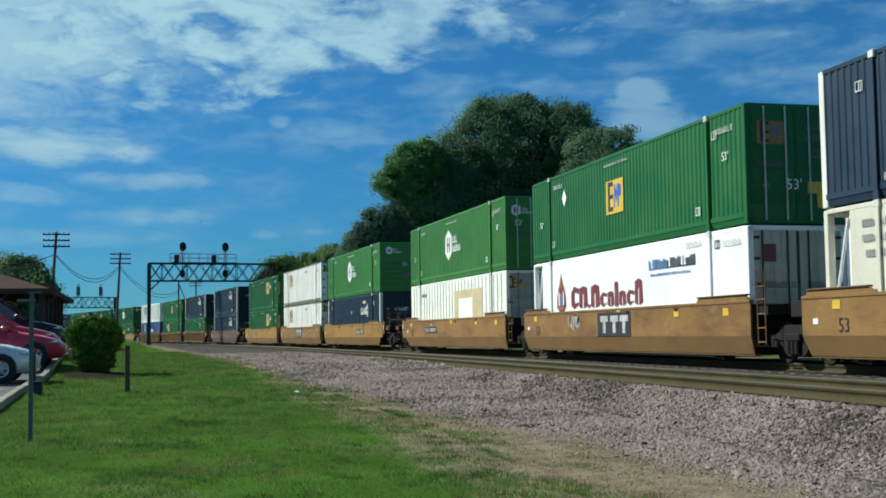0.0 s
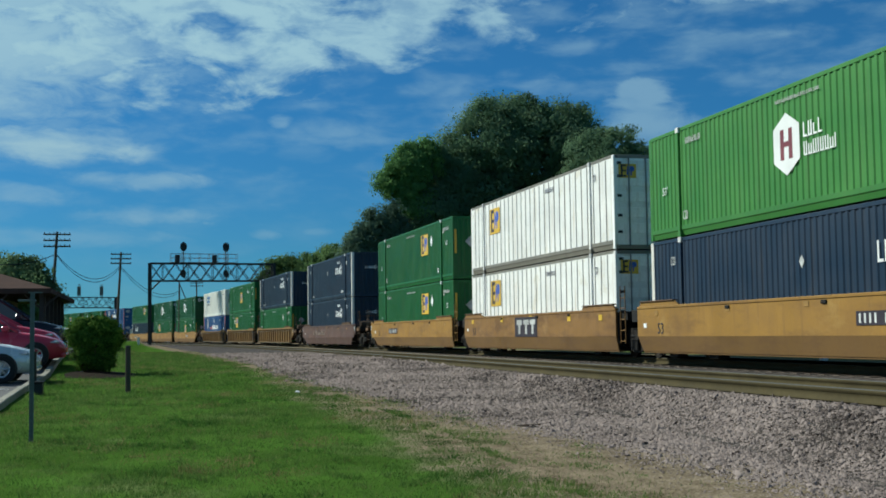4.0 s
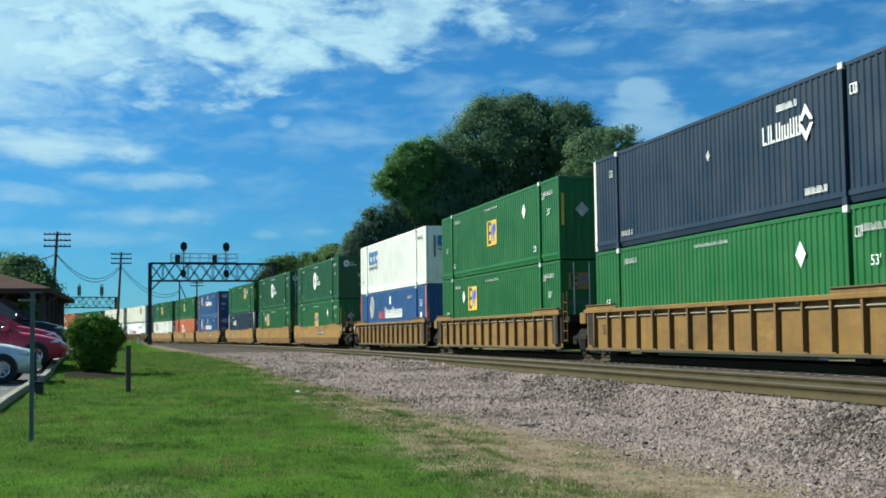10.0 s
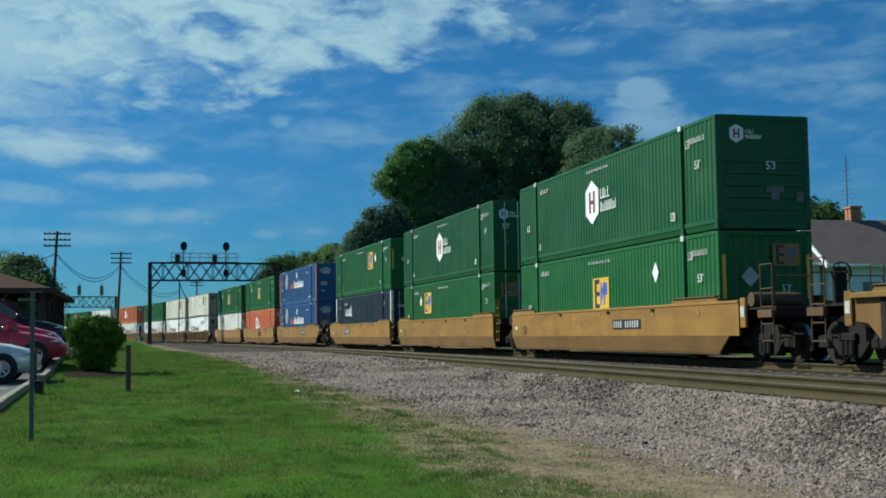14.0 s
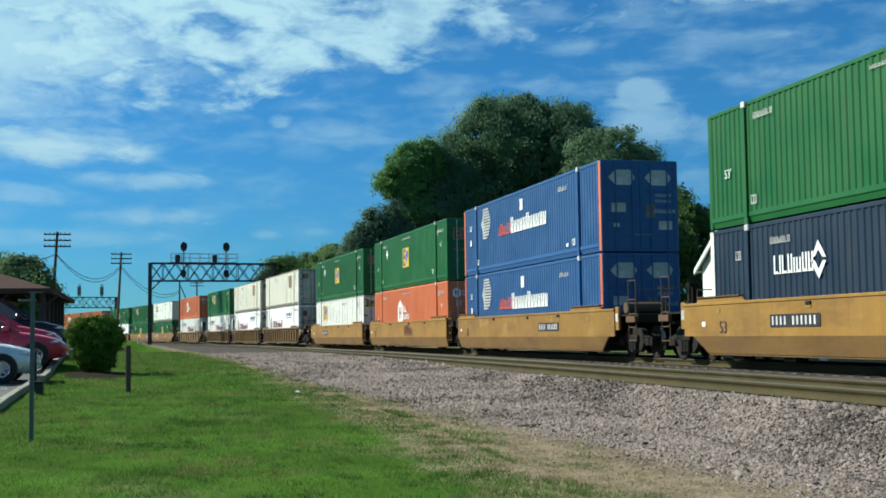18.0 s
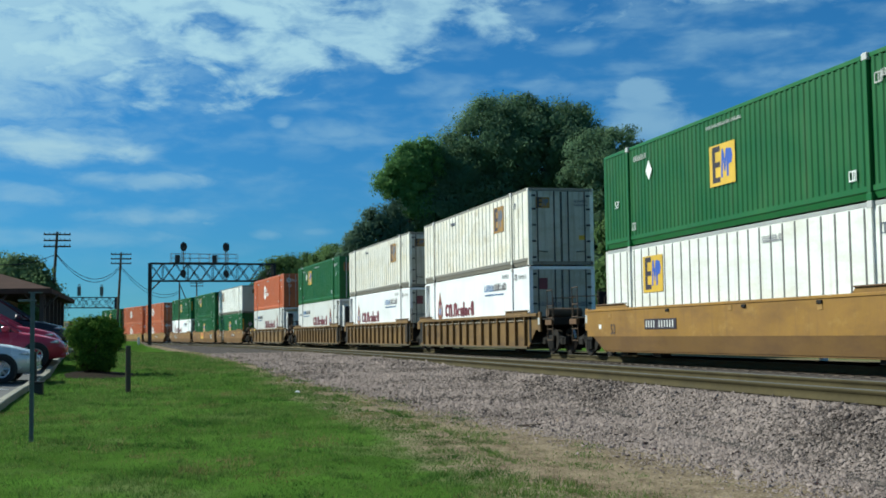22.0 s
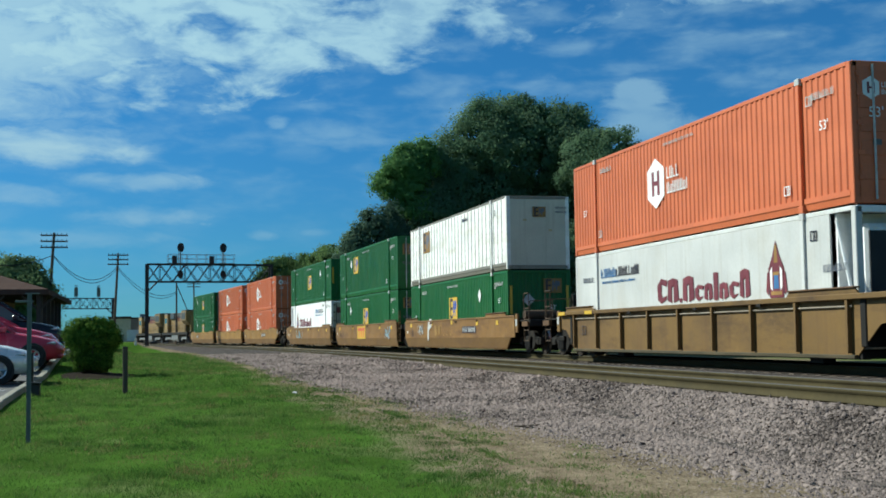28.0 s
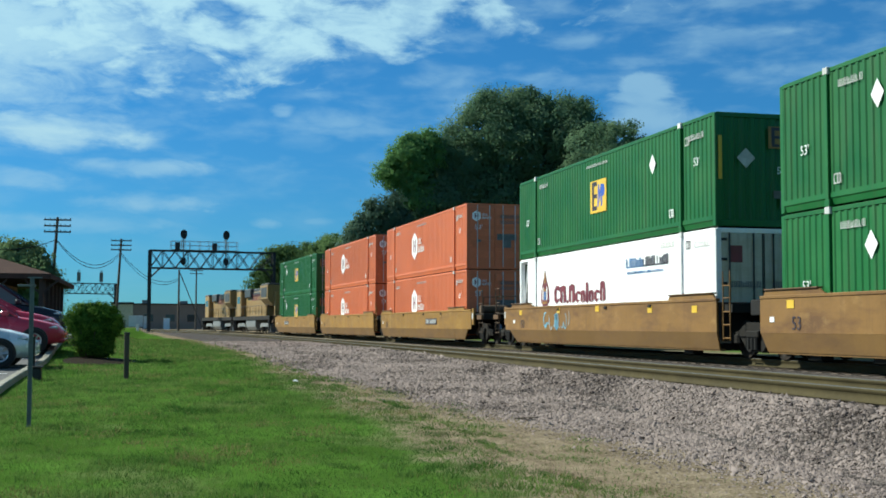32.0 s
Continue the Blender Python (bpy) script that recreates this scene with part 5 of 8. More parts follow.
def container(label, body, style="wave", posts=None, sides=((), ()), ends=((), ()), seam=None, nose="wave", doors=True, recess=False, rail=None):
    """A 53-foot box with its base at z = 0. Its nose is at +x, its doors at -x. sides: marks on the -y and on the +y side."""
    t = thing("shipping_container", label, "container", "stacked containers on the train")
    posts = posts or body
    rail = rail or body
    L0 = CL - 0.24 - (0.85 if recess else 0)
    x_mid = 0.425 if recess else 0.0
    for sgn, turn in ((-1, Matrix.Identity(4)), (1, TURN)):
        at = Matrix.Translation((x_mid, sgn * (CW / 2 - 0.012), 0)) @ turn
        wall = part("side_wall", wall_mesh(L0, 0.29, CH - 0.10, 0.24 if style == "wave" else 0.6, 0.026, body, "wave" if style == "wave" else "flat"), None, t, at=at)
        if style == "rib":
            ribs = Shape()
            n = 30
            for i in range(1, n):
                x = -L0 / 2 + L0 * i / n
                ribs.box(x - 0.028, x + 0.028, -0.010, 0.004, 0.18, CH - 0.12)
            part("rib", ribs, seam or P_GREY, wall, "grey upright seams")
        part("bottom_rail", sill_mesh(CL - 0.3, rail), None, t, at=Matrix.Translation((0, sgn * (CW / 2 - 0.012), 0)) @ turn)
        part("top_rail", box_mesh(CL - 0.3, 0.07, 0.10, rail, 0.012), None, t, at=(0, sgn * (CW / 2 - 0.040), CH - 0.055))
        for x in (-1, 1):
            part("corner_post", box_mesh(0.16 if posts is body else 0.20, 0.16, CH - 0.04, body if posts is P_OPOST else posts, 0.015), None, t, at=(x * (CL / 2 - 0.09), sgn * (CW / 2 - 0.085), CH / 2))
            if posts is P_OPOST:
                part("post_strip", box_mesh(0.17, 0.02, CH - 0.10, posts, 0.006), None, t, "orange strip on the corner post", at=(x * (CL / 2 - 0.10), sgn * (CW / 2 - 0.004), CH / 2))
            lp = part("lifting_post", box_mesh(0.13, 0.10, CH - 0.06, body, 0.008), None, t, at=(x * POST, sgn * (CW / 2 - 0.004), CH / 2))
            for z in (0.075, CH - 0.068):
                part("corner_casting", box_mesh(0.19, 0.17, 0.15, CASTING if z > 1 else rail, 0.012), None, lp, at=(0, -sgn * 0.03, z - CH / 2))
        for k, spec in enumerate(sides[0] if sgn < 0 else sides[1]):
            kind, x, z, ma = spec[:4]
            face = Matrix.Identity(4) if sgn < 0 else TURN
            pos = Matrix.Translation((x if sgn < 0 else -x, sgn * (CW / 2 + 0.006 + 0.0006 * k), z)) @ face
            mark(t, kind, ma, pos, spec[4] if len(spec) > 4 else None)
    # roof and floor
    roof = Shape()
    n = 40
    for i in range(n):
        x = -CL / 2 + 0.1 + (CL - 0.2) * i / n
        roof.box(x, x + (CL - 0.2) / n * 0.62, -CW / 2 + 0.07, CW / 2 - 0.07, CH - 0.05, CH - 0.012)
    roof.box(-CL / 2 + 0.08, CL / 2 - 0.08, -CW / 2 + 0.06, CW / 2 - 0.06, CH - 0.07, CH - 0.035)
    part("roof", roof, body, t)
    part("floor", box_mesh(CL - 0.2, CW - 0.2, 0.12, BLACK), None, t, at=(0, 0, 0.12))
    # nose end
    # Patched, worn and reefer ends get the paint with shade in its colour.
    end_paint = P_ENDSHADE if "tan patch" in label else P_CREAM if nose == "plain" else P_GRIMESHADE if body in (P_WORN, P_REEFER, P_REEFOLD) else body
    at = Matrix.Translation((CL / 2 - 0.03, 0, 0)) @ END
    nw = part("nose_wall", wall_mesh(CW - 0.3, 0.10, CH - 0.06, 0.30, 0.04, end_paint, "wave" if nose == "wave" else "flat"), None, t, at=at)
    if nose == "bars":
        for z in (0.55, 0.85, 1.15, 1.45, 1.75):
            part("nose_rib", box_mesh(CW - 0.5, 0.05, 0.10, body, 0.015), None, nw, at=(0, -0.01, z))
    if nose == "flat":      # smooth double doors with dark lock rods
        for sgn in (-1, 1):
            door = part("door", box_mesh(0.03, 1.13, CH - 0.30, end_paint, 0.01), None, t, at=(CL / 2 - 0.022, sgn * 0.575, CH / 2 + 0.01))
            for y in (-0.30, 0.36):
                part("lock_rod", Shape().tube((0.035, sgn * y, -CH / 2 + 0.14), (0.035, sgn * y, CH / 2 - 0.14), 0.022, n=6), DARKSTEEL, door, "dark lock rod")
            part("seal", box_mesh(0.012, 0.03, CH - 0.30, DARKSTEEL), None, door, "dark door seal", at=(0.014, -sgn * 0.552, 0))
            for z in (-1.15, -0.55, 0.05, 0.65, 1.15):
                part("hinge", box_mesh(0.03, 0.15, 0.07, DARKSTEEL, 0.006), None, door, at=(0.022, sgn * 0.50, z))
            part("handle", Shape().tube((0.05, sgn * 0.0, -0.95), (0.05, sgn * 0.34, -0.92), 0.016, n=6), DARKSTEEL, door)
    part("end_sill", box_mesh(0.14, CW - 0.1, 0.16, rail, 0.012), None, t, at=(CL / 2 - 0.08, 0, 0.11))
    part("end_header", box_mesh(0.12, CW - 0.1, 0.12, rail, 0.012), None, t, at=(CL / 2 - 0.07, 0, CH - 0.07))
    for k, (kind, y, z, ma, *sz) in enumerate(ends[0]):
        mark(t, kind, ma, Matrix.Translation((CL / 2 + (0.004 if nose in ('flat', 'plain') else 0.006) + 0.0006 * k, y, z)) @ END, sz[0] if sz else None)
    # door end
    if recess:
        x0 = -CL / 2 + 0.85
        part("bulkhead", box_mesh(0.06, CW - 0.2, CH - 0.2, P_REEFER), None, t, at=(x0, 0, CH / 2))
        part("cooling_unit", Shape().box(-0.30, 0.30, -0.95, 0.95, 0.75, CH - 0.35, ch=0.08).box(-0.33, -0.29, -0.9, -0.45, 0.9, CH - 0.5, 1).box(-0.33, -0.29, 0.45, 0.9, 0.9, CH - 0.5, 1).box(-0.335, -0.29, -0.22, 0.22, 1.3, 1.75, 2),
             [P_REEFER, BLACKPLASTIC, D_GREYB], t, "white cooling unit with black grilles", at=(-CL / 2 + 0.48, 0, 0))
        for sgn in (-1, 1):
            part("brace", Shape().tube((0, sgn * 1.22, 0.25), (0.75, sgn * 1.22, CH - 0.25), 0.035, slot=0), P_REEFER, t, at=(-CL / 2 + 0.06, 0, 0))
        part("end_sill", box_mesh(0.14, CW - 0.1, 0.2, P_REEFER, 0.012), None, t, at=(-CL / 2 + 0.08, 0, 0.13))
        part("end_header", box_mesh(0.12, CW - 0.1, 0.14, P_REEFER, 0.012), None, t, at=(-CL / 2 + 0.07, 0, CH - 0.08))
    else:
        for sgn in (-1, 1):
            d = Shape()
            d.box(-0.05, 0.0, -0.58, 0.58, 0.14, CH - 0.12)
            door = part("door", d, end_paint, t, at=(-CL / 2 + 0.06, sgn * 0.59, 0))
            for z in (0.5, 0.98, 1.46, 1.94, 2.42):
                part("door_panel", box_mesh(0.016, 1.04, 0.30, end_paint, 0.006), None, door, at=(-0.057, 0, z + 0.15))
            for y in (-0.34, 0.22):
                part("lock_rod", Shape().tube((-0.085, y, 0.10), (-0.085, y, CH - 0.08), 0.024, n=6), (body if posts is P_OPOST else CASTING) if style == "wave" else GALV, door, "upright lock rod")
            for z in (0.5, 1.0, 1.6, 2.2, 2.6):
                part("hinge", Shape().box(-0.075, -0.05, sgn * 0.52 - 0.07, sgn * 0.52 + 0.07, z, z + 0.08), DARKSTEEL if style == "rib" else body, door)
        part("end_sill", box_mesh(0.14, CW - 0.1, 0.14, rail, 0.012), None, t, at=(-CL / 2 + 0.08, 0, 0.09))
        part("end_header", box_mesh(0.12, CW - 0.1, 0.12, rail, 0.012), None, t, at=(-CL / 2 + 0.07, 0, CH - 0.07))
    for k, (kind, y, z, ma, *sz) in enumerate(ends[1]):
        mark(t, kind, ma, Matrix.Translation((-CL / 2 - 0.012 - 0.0006 * k, -y, z)) @ END @ TURN, sz[0] if sz else None)
    return t


def standard_marks(logo_x, dia_x, num_x=7.05, logo="yellow", dim=D_WHITE, logo_z=1.60):
    out = []
    if logo:
        out.append((logo, logo_x, logo_z, None))
    if dia_x is not None:
        out.append(("diamond", dia_x, 2.05, D_WHITE))
    out += [("#53'", num_x, 1.75, None, 0.30), ("long", 0.0, 2.60, D_DIM), ("code", 7.05 if num_x > 0 else -7.05, 2.42, D_DIM), ("small", 5.5, 0.55, dim),
            ("small", -5.75, 0.55, D_DIM), ("small", 6.5, 2.35, D_DIM), ("#53'", -7.0, 1.3, None, 0.30), ("code", -5.2, 2.50, D_DIM)]
    return tuple(out)


def build_container_kinds():
    K = {}
    # Many end marks use greyed paint that stands in for shade on the ends.
    square_end = (("yellow_old", 0.55, 2.30, None, 0.55), ("wide_diamond", -0.45, 1.75, D_DIM, 0.85), ("#53'", 0.55, 1.45, None, 0.26), ("dataplate", 0.62, 0.75, D_SHADED, 0.7),
               ("stripe", -1.16, 1.75, D_YELLOW), ("stripe", 1.16, 1.75, D_YELLOW))
    square_door = (("yellow_old", -0.62, 2.20, None, 0.55), ("#53'", -0.05, 0.95, None, 0.36), ("code", 0.75, 2.35, D_SHADED), ("code", 0.75, 2.10, D_SHADED), ("small", 0.6, 1.7, D_SHADED),
                ("tiny", -0.8, 0.95, D_SHADED), ("code", -0.55, 1.45, D_SHADED), ("dataplate", 0.75, 0.75, D_YELLOW))
    K["square_a"] = container("dark green corrugated steel container with a yellow square emblem off-centre", P_GREEN, sides=(standard_marks(2.9, 4.27, logo_z=1.95), standard_marks(-2.9, -4.3, logo_z=1.95)), ends=(square_end, square_door))
    K["square_b"] = container("dark green corrugated steel container with a yellow square emblem at mid-length", P_GREEN, sides=(standard_marks(0.1, 4.27), standard_marks(-0.12, -4.6)), ends=(square_end, square_door))
    K["square_c"] = container("plain dark green corrugated steel container with a white diamond", P_GREEN, sides=(standard_marks(0, 4.27, logo=""), standard_marks(0, -4.4, logo="")), ends=(square_end[1:], square_door))
    hexa_end = (("hexagon", -0.72, 2.42, None, 0.34), ("#53", 0.2, 1.62, None, 0.30), ("dataplate", 0.3, 0.95, D_SHADED, 0.55), ("square", 1.0, 0.85, D_SHADED, 0.6))
    hexa_door = (("hexagon", -0.85, 2.35, None, 0.34), ("#53'", -0.75, 1.85, None, 0.30), ("code", 0.7, 2.35, D_SHADED), ("code", 0.7, 2.1, D_SHADED), ("dataplate", 0.55, 1.3, D_SHADED), ("tiny", -0.75, 1.25, D_SHADED))
    hs = standard_marks(-0.5, None, logo="hexagon")
    K["hexa_light"] = container("light green corrugated steel container with a white hexagon emblem", P_LGREEN, sides=(hs, hs), ends=(hexa_end, hexa_door), nose="bars")
    K["hexa_green"] = container("deep green corrugated steel container with a white hexagon emblem", P_DGREEN, sides=(hs, hs), ends=(hexa_end, hexa_door), nose="bars")
    os_ = standard_marks(-1.5, None, logo="hexagon")
    K["hexa_orange"] = container("orange corrugated steel container with a white hexagon emblem", P_ORANGE, sides=(os_, os_), ends=(hexa_end, hexa_door), nose="bars")
    uend = (("white_word", 0.0, 1.95, None, 0.36), ("code", 0.75, 1.95, D_SHADED, 0.8), ("code", 0.75, 1.75, D_SHADED, 0.8))
    ud = (("white_word", -0.5, 2.05, None, 0.36), ("code", 0.75, 2.1, D_DIM), ("code", 0.75, 1.85, D_DIM))
    K["navy"] = container("navy blue corrugated container with white corner posts", P_NAVY, posts=P_POST,
                          sides=((("white_word", 3.9, 1.95, None), ("diamond", -0.02, 1.9, D_DIM, 0.5), ("code", 3.9, 2.45, D_WHITE), ("code", 5.0, 0.45, D_WHITE), ("code", -5.4, 0.42, D_DIM), ("small", 6.5, 2.3, D_WHITE), ("small", -6.6, 2.3, D_DIM)),
                                 (("white_word", -3.8, 1.92, None), ("code", -4.6, 2.45, D_DIM), ("small", 6.5, 2.2, D_DIM), ("small", -6.6, 2.2, D_DIM))), ends=(uend, ud))
    K["blocks"] = container("white corrugated container with a blue three-block emblem", P_WHITE, sides=((("blue_word", -4.35, 2.05, None), ("#53'", 7.0, 1.0, None, 0.4), ("code", 6.9, 2.4, D_GREYB), ("tiny", -7.2, 0.75, D_GREYB)),) * 2,
                         ends=((("blue_word", 0.15, 2.15, None, 0.7), ("stripe", -0.85, 1.9, D_GREYB), ("code", 0.0, 0.75, D_GREYB, 0.6)), ()))
    ps = (("stripes", -4.75, 2.05, None), ("square", 0.05, 2.35, D_WHITE), ("code", 4.6, 2.40, D_DIM), ("small", 5.6, 0.5, D_WHITE), ("tiny", 5.0, 0.45, D_WHITE), ("small", -5.9, 0.5, D_WHITE))
    pend = (("#53", 0.0, 1.55, None, 0.55), ("square", 0.05, 0.95, D_DIM, 0.8))
    pdoor = (("arrow_hex", -0.6, 2.35, D_DIM), ("arrow_hex", 0.62, 2.35, D_DIM), ("patch", -0.72, 1.40, D_DIM, 1.6), ("code", 0.8, 1.80, D_DIM, 0.6), ("code", 0.8, 1.62, D_DIM, 0.6), ("square", 0.35, 1.30, D_SHADED), ("code", 0.85, 1.30, D_DIM, 0.8), ("patch", 0.85, 0.85, D_DIM, 1.5), ("tiny", -0.8, 0.85, D_DIM), ("long", 0.1, 0.55, D_DIM, 0.35))
    K["globe"] = container("blue corrugated container with orange corner posts and a striped globe emblem", P_BLUE, posts=P_OPOST,
                           sides=(ps + (("#53", 7.0, 2.0, None, 0.50), ("square", 7.0, 1.35, D_WHITE)), ps + (("#53", -7.0, 2.0, None, 0.36), ("square", -7.0, 1.40, D_WHITE, 0.6))), ends=(pend, pdoor))
    wm = lambda x: (("yellow", x, 2.05, None), ("code", -2.5 if x > 0 else 2.2, 2.5, D_GREYB), ("small", 6.5, 2.35, D_GREYB))
    wend = (("yellow", -0.72, 2.35, None, 0.40), ("code", 0.80, 2.42, D_GREYB, 0.6), ("code", 0.80, 2.28, D_GREYB, 0.6), ("patch", 0.82, 1.05, D_YELLOW, 0.9))
    wdoor = (("yellow", -0.85, 2.40, None, 0.42), ("code", 0.85, 2.38, D_GREYB, 0.7), ("code", 0.85, 2.2, D_GREYB, 0.7), ("tanpatch", 0.75, 1.0, D_TAN, 0.12))
    wo = lambda x: (("yellow_old", x, 2.05, None), ("code", -2.5 if x > 0 else 2.2, 2.5, D_GREYB), ("small", 6.5, 2.35, D_GREYB))
    wend_o, wdoor_o = (("yellow_old", *wend[0][1:]),) + wend[1:], (("yellow_old", *wdoor[0][1:]),) + wdoor[1:]
    K["white"] = container("dull white ribbed container with a small yellow emblem", P_DULL, style="rib", sides=(wm(4.4), wm(-4.5)), ends=(wend, wdoor), nose="flat", rail=P_EDGE2)
    K["faded"] = container("bright white ribbed container with a smooth stained end and faded emblems", P_BRIGHT, style="rib", sides=(wo(-4.7), wo(-4.7)), ends=((("yellow_old", 0.05, 2.28, None, 0.40), ("code", 0.95, 2.45, D_GREYB, 0.5), ("code", 0.95, 2.28, D_GREYB, 0.5), ("patch", -0.55, 1.95, D_TAN, 0.5), ("patch", 0.5, 1.55, D_TAN, 0.5)), ()), nose="plain", rail=P_EDGE)
    K["worn"] = container("weathered off-white ribbed container with stains and a yellow emblem", P_WORN, style="rib", sides=(wo(4.4), wo(-4.5)), ends=(wend_o, wdoor_o), nose="flat", rail=P_EDGE)
    K["stained"] = container("bright white ribbed container with brown rust runs and a yellow emblem", P_STAINED, style="rib", sides=(wm(4.4), wm(-4.5)), ends=(wend, wdoor), nose="flat", rail=P_EDGE)
    K["patched"] = container("white ribbed container with a sun-bleached tan patch", P_WHITE, style="rib",
                             sides=((("tanpatch", 2.6, 2.0, D_TAN), ("paledpatch", 2.2, 1.75, D_WHITE), ("code", -5.2, 2.35, D_GREYB)),) * 2, ends=(wend, wdoor), nose="flat")
    cre_a = (("crest", -5.1, 1.72, None), ("cool_word", 3.8, 2.28, None), ("code", 5.2, 2.66, D_DIM), ("code", 7.3, 2.55, D_DIM), ("small", 6.5, 2.55, D_DARK))
    cre_b = (("crest_r", 4.9, 1.72, None), ("cool_word", -4.3, 2.25, None), ("code", 7.3, 1.7, D_GREYB), ("small", 6.5, 2.4, D_DARK), ("code", -6.9, 2.1, D_GREYB))
    cnose = (("square", -0.75, 2.25, D_MAROON, 1.0), ("code", -0.5, 1.5, D_GREYB), ("code", 0.7, 1.5, D_GREYB))
    K["reefer"] = container("smooth white refrigerated container with maroon crest and lettering blocks", P_REEFER, style="flat", sides=(cre_a, cre_b), ends=(cnose, ()), nose="flat", recess=True)
    K["reefer_big"] = container("smooth white refrigerated container with large maroon crest and lettering blocks", P_REEFER, style="flat", sides=((("crest_big", *cre_a[0][1:]),) + cre_a[1:], cre_b), ends=(cnose, ()), nose="flat", recess=True)
    K["reefer_old"] = container("dirty greyish white refrigerated container with maroon crest and lettering blocks", P_REEFOLD, style="flat", sides=(cre_a, cre_b), ends=(cnose, ()), nose="flat", recess=True)
    K["cream"] = container("cream refrigerated container with an open end frame", P_CREAM, style="flat", sides=((("code", -6.2, 2.5, D_GREYB), ("code", -6.2, 2.2, D_GREYB), ("code", -6.1, 1.9, D_GREYB)),) * 2, ends=((), ()), nose="flat", recess=True)
    return K


# ---- railcars ----
AXLE = 0.89
WHEEL_R = 0.46


@lru_cache(None)
def wheelset_mesh():
    sh = Shape()
    for sgn in (-1, 1):
        sh.wheel((0, sgn * 0.76, 0), [(0.09, -0.07), (0.30, -0.03), (0.38, -0.065), (0.46, -0.065), (0.46, 0.045), (0.385, 0.065), (0.28, 0.03), (0.09, 0.09)], 24, 0)
        sh.wheel((0, sgn * 0.76, 0), [(0.455, -0.05), (0.462, -0.05), (0.462, 0.04), (0.455, 0.04)], 24, 1)
        sh.tube((0, sgn * 0.85, 0), (0, sgn * 1.10, 0), 0.085, n=10)
        for i in range(3):
            a = i * 2.094
            sh.tube((0.045 * math.cos(a), sgn * 1.10, 0.045 * math.sin(a)), (0.045 * math.cos(a), sgn * 1.125, 0.045 * math.sin(a)), 0.016, n=6)
    sh.tube((0, -0.8, 0), (0, 0.8, 0), 0.085, n=12)
    return sh.mesh("wheelset", [STEEL, TREAD])


@lru_cache(None)
def sideframe_mesh():
    """Cast side frame of a freight truck with its spring nest and bearing boxes."""
    sh = Shape()
    out = [(-1.20, 0.36), (-1.20, 0.60), (-0.80, 0.66), (-0.42, 0.86), (0.42, 0.86), (0.80, 0.66), (1.20, 0.60), (1.20, 0.36), (1.02, 0.36), (1.00, 0.54),
           (0.76, 0.54), (0.42, 0.22), (0.30, 0.16), (-0.30, 0.16), (-0.42, 0.22), (-0.76, 0.54), (-1.00, 0.54), (-1.02, 0.36)]
    sh.prism(out, "y", -0.07, 0.07)
    for x in (-AXLE, AXLE):
        sh.box(x - 0.13, x + 0.13, -0.10, 0.10, 0.34, 0.58, ch=0.03)
    for x in (-0.17, 0.0, 0.17):
        sh.tube((x, -0.12, 0.22), (x, -0.12, 0.50), 0.07, n=10, slot=1)
    sh.box(-0.30, 0.30, -0.16, 0.10, 0.50, 0.66, ch=0.02)
    return sh.mesh("side_frame", [STEEL, BLACK])


def truck(parent, x, wheels):
    """A four-wheel truck under a car: bolster with side frames and two turning wheelsets."""
    b = part("truck", Shape().box(-0.22, 0.22, -1.05, 1.05, 0.50, 0.80, ch=0.03).box(-0.16, 0.16, -0.35, 0.35, 0.80, 0.98), BLACK, parent, "four-wheel truck with cast side frames", at=(x, 0, 0))
    for sgn in (-1, 1):
        part("side_frame", sideframe_mesh(), None, b, at=Matrix.Translation((0, sgn * 1.02, 0)) @ (Matrix.Identity(4) if sgn < 0 else TURN))
    for i, a in enumerate((-AXLE, AXLE)):
        wheels.append((i, WHEEL_R, part("wheelset", wheelset_mesh(), None, b, at=(a, 0, WHEEL_R))))
    return b


def side_outline(x0, x1, fc, rc, top, collar):
    """Outline (x, z) of a well car's side plate. fc, rc: the ends that carry a coupler are cut back over the truck."""
    pts = []
    if rc:
        pts += [(-8.15, 0.20), (-8.75, 0.72), (-9.35, 0.76), (-9.35, collar)]
    else:
        pts += [(-8.55, 0.20), (-8.75, 0.45), (-8.75, collar)]
    pts += [(-6.1, collar), (-5.95, top), (5.55, top), (5.70, collar)]
    if fc:
        pts += [(9.35, collar), (9.35, 0.76), (8.75, 0.72), (8.15, 0.20)]
    else:
        pts += [(8.40, collar), (8.40, 0.20)]
    return pts


@lru_cache(None)
def rib_mesh(ma):
    """Upright pressed rib, wider at the top than at the foot."""
    return Shape().prism([(-0.024, -0.55), (0.024, -0.55), (0.046, 0.52), (-0.046, 0.52)], "y", -0.065, 0.065).mesh("rib", [ma])


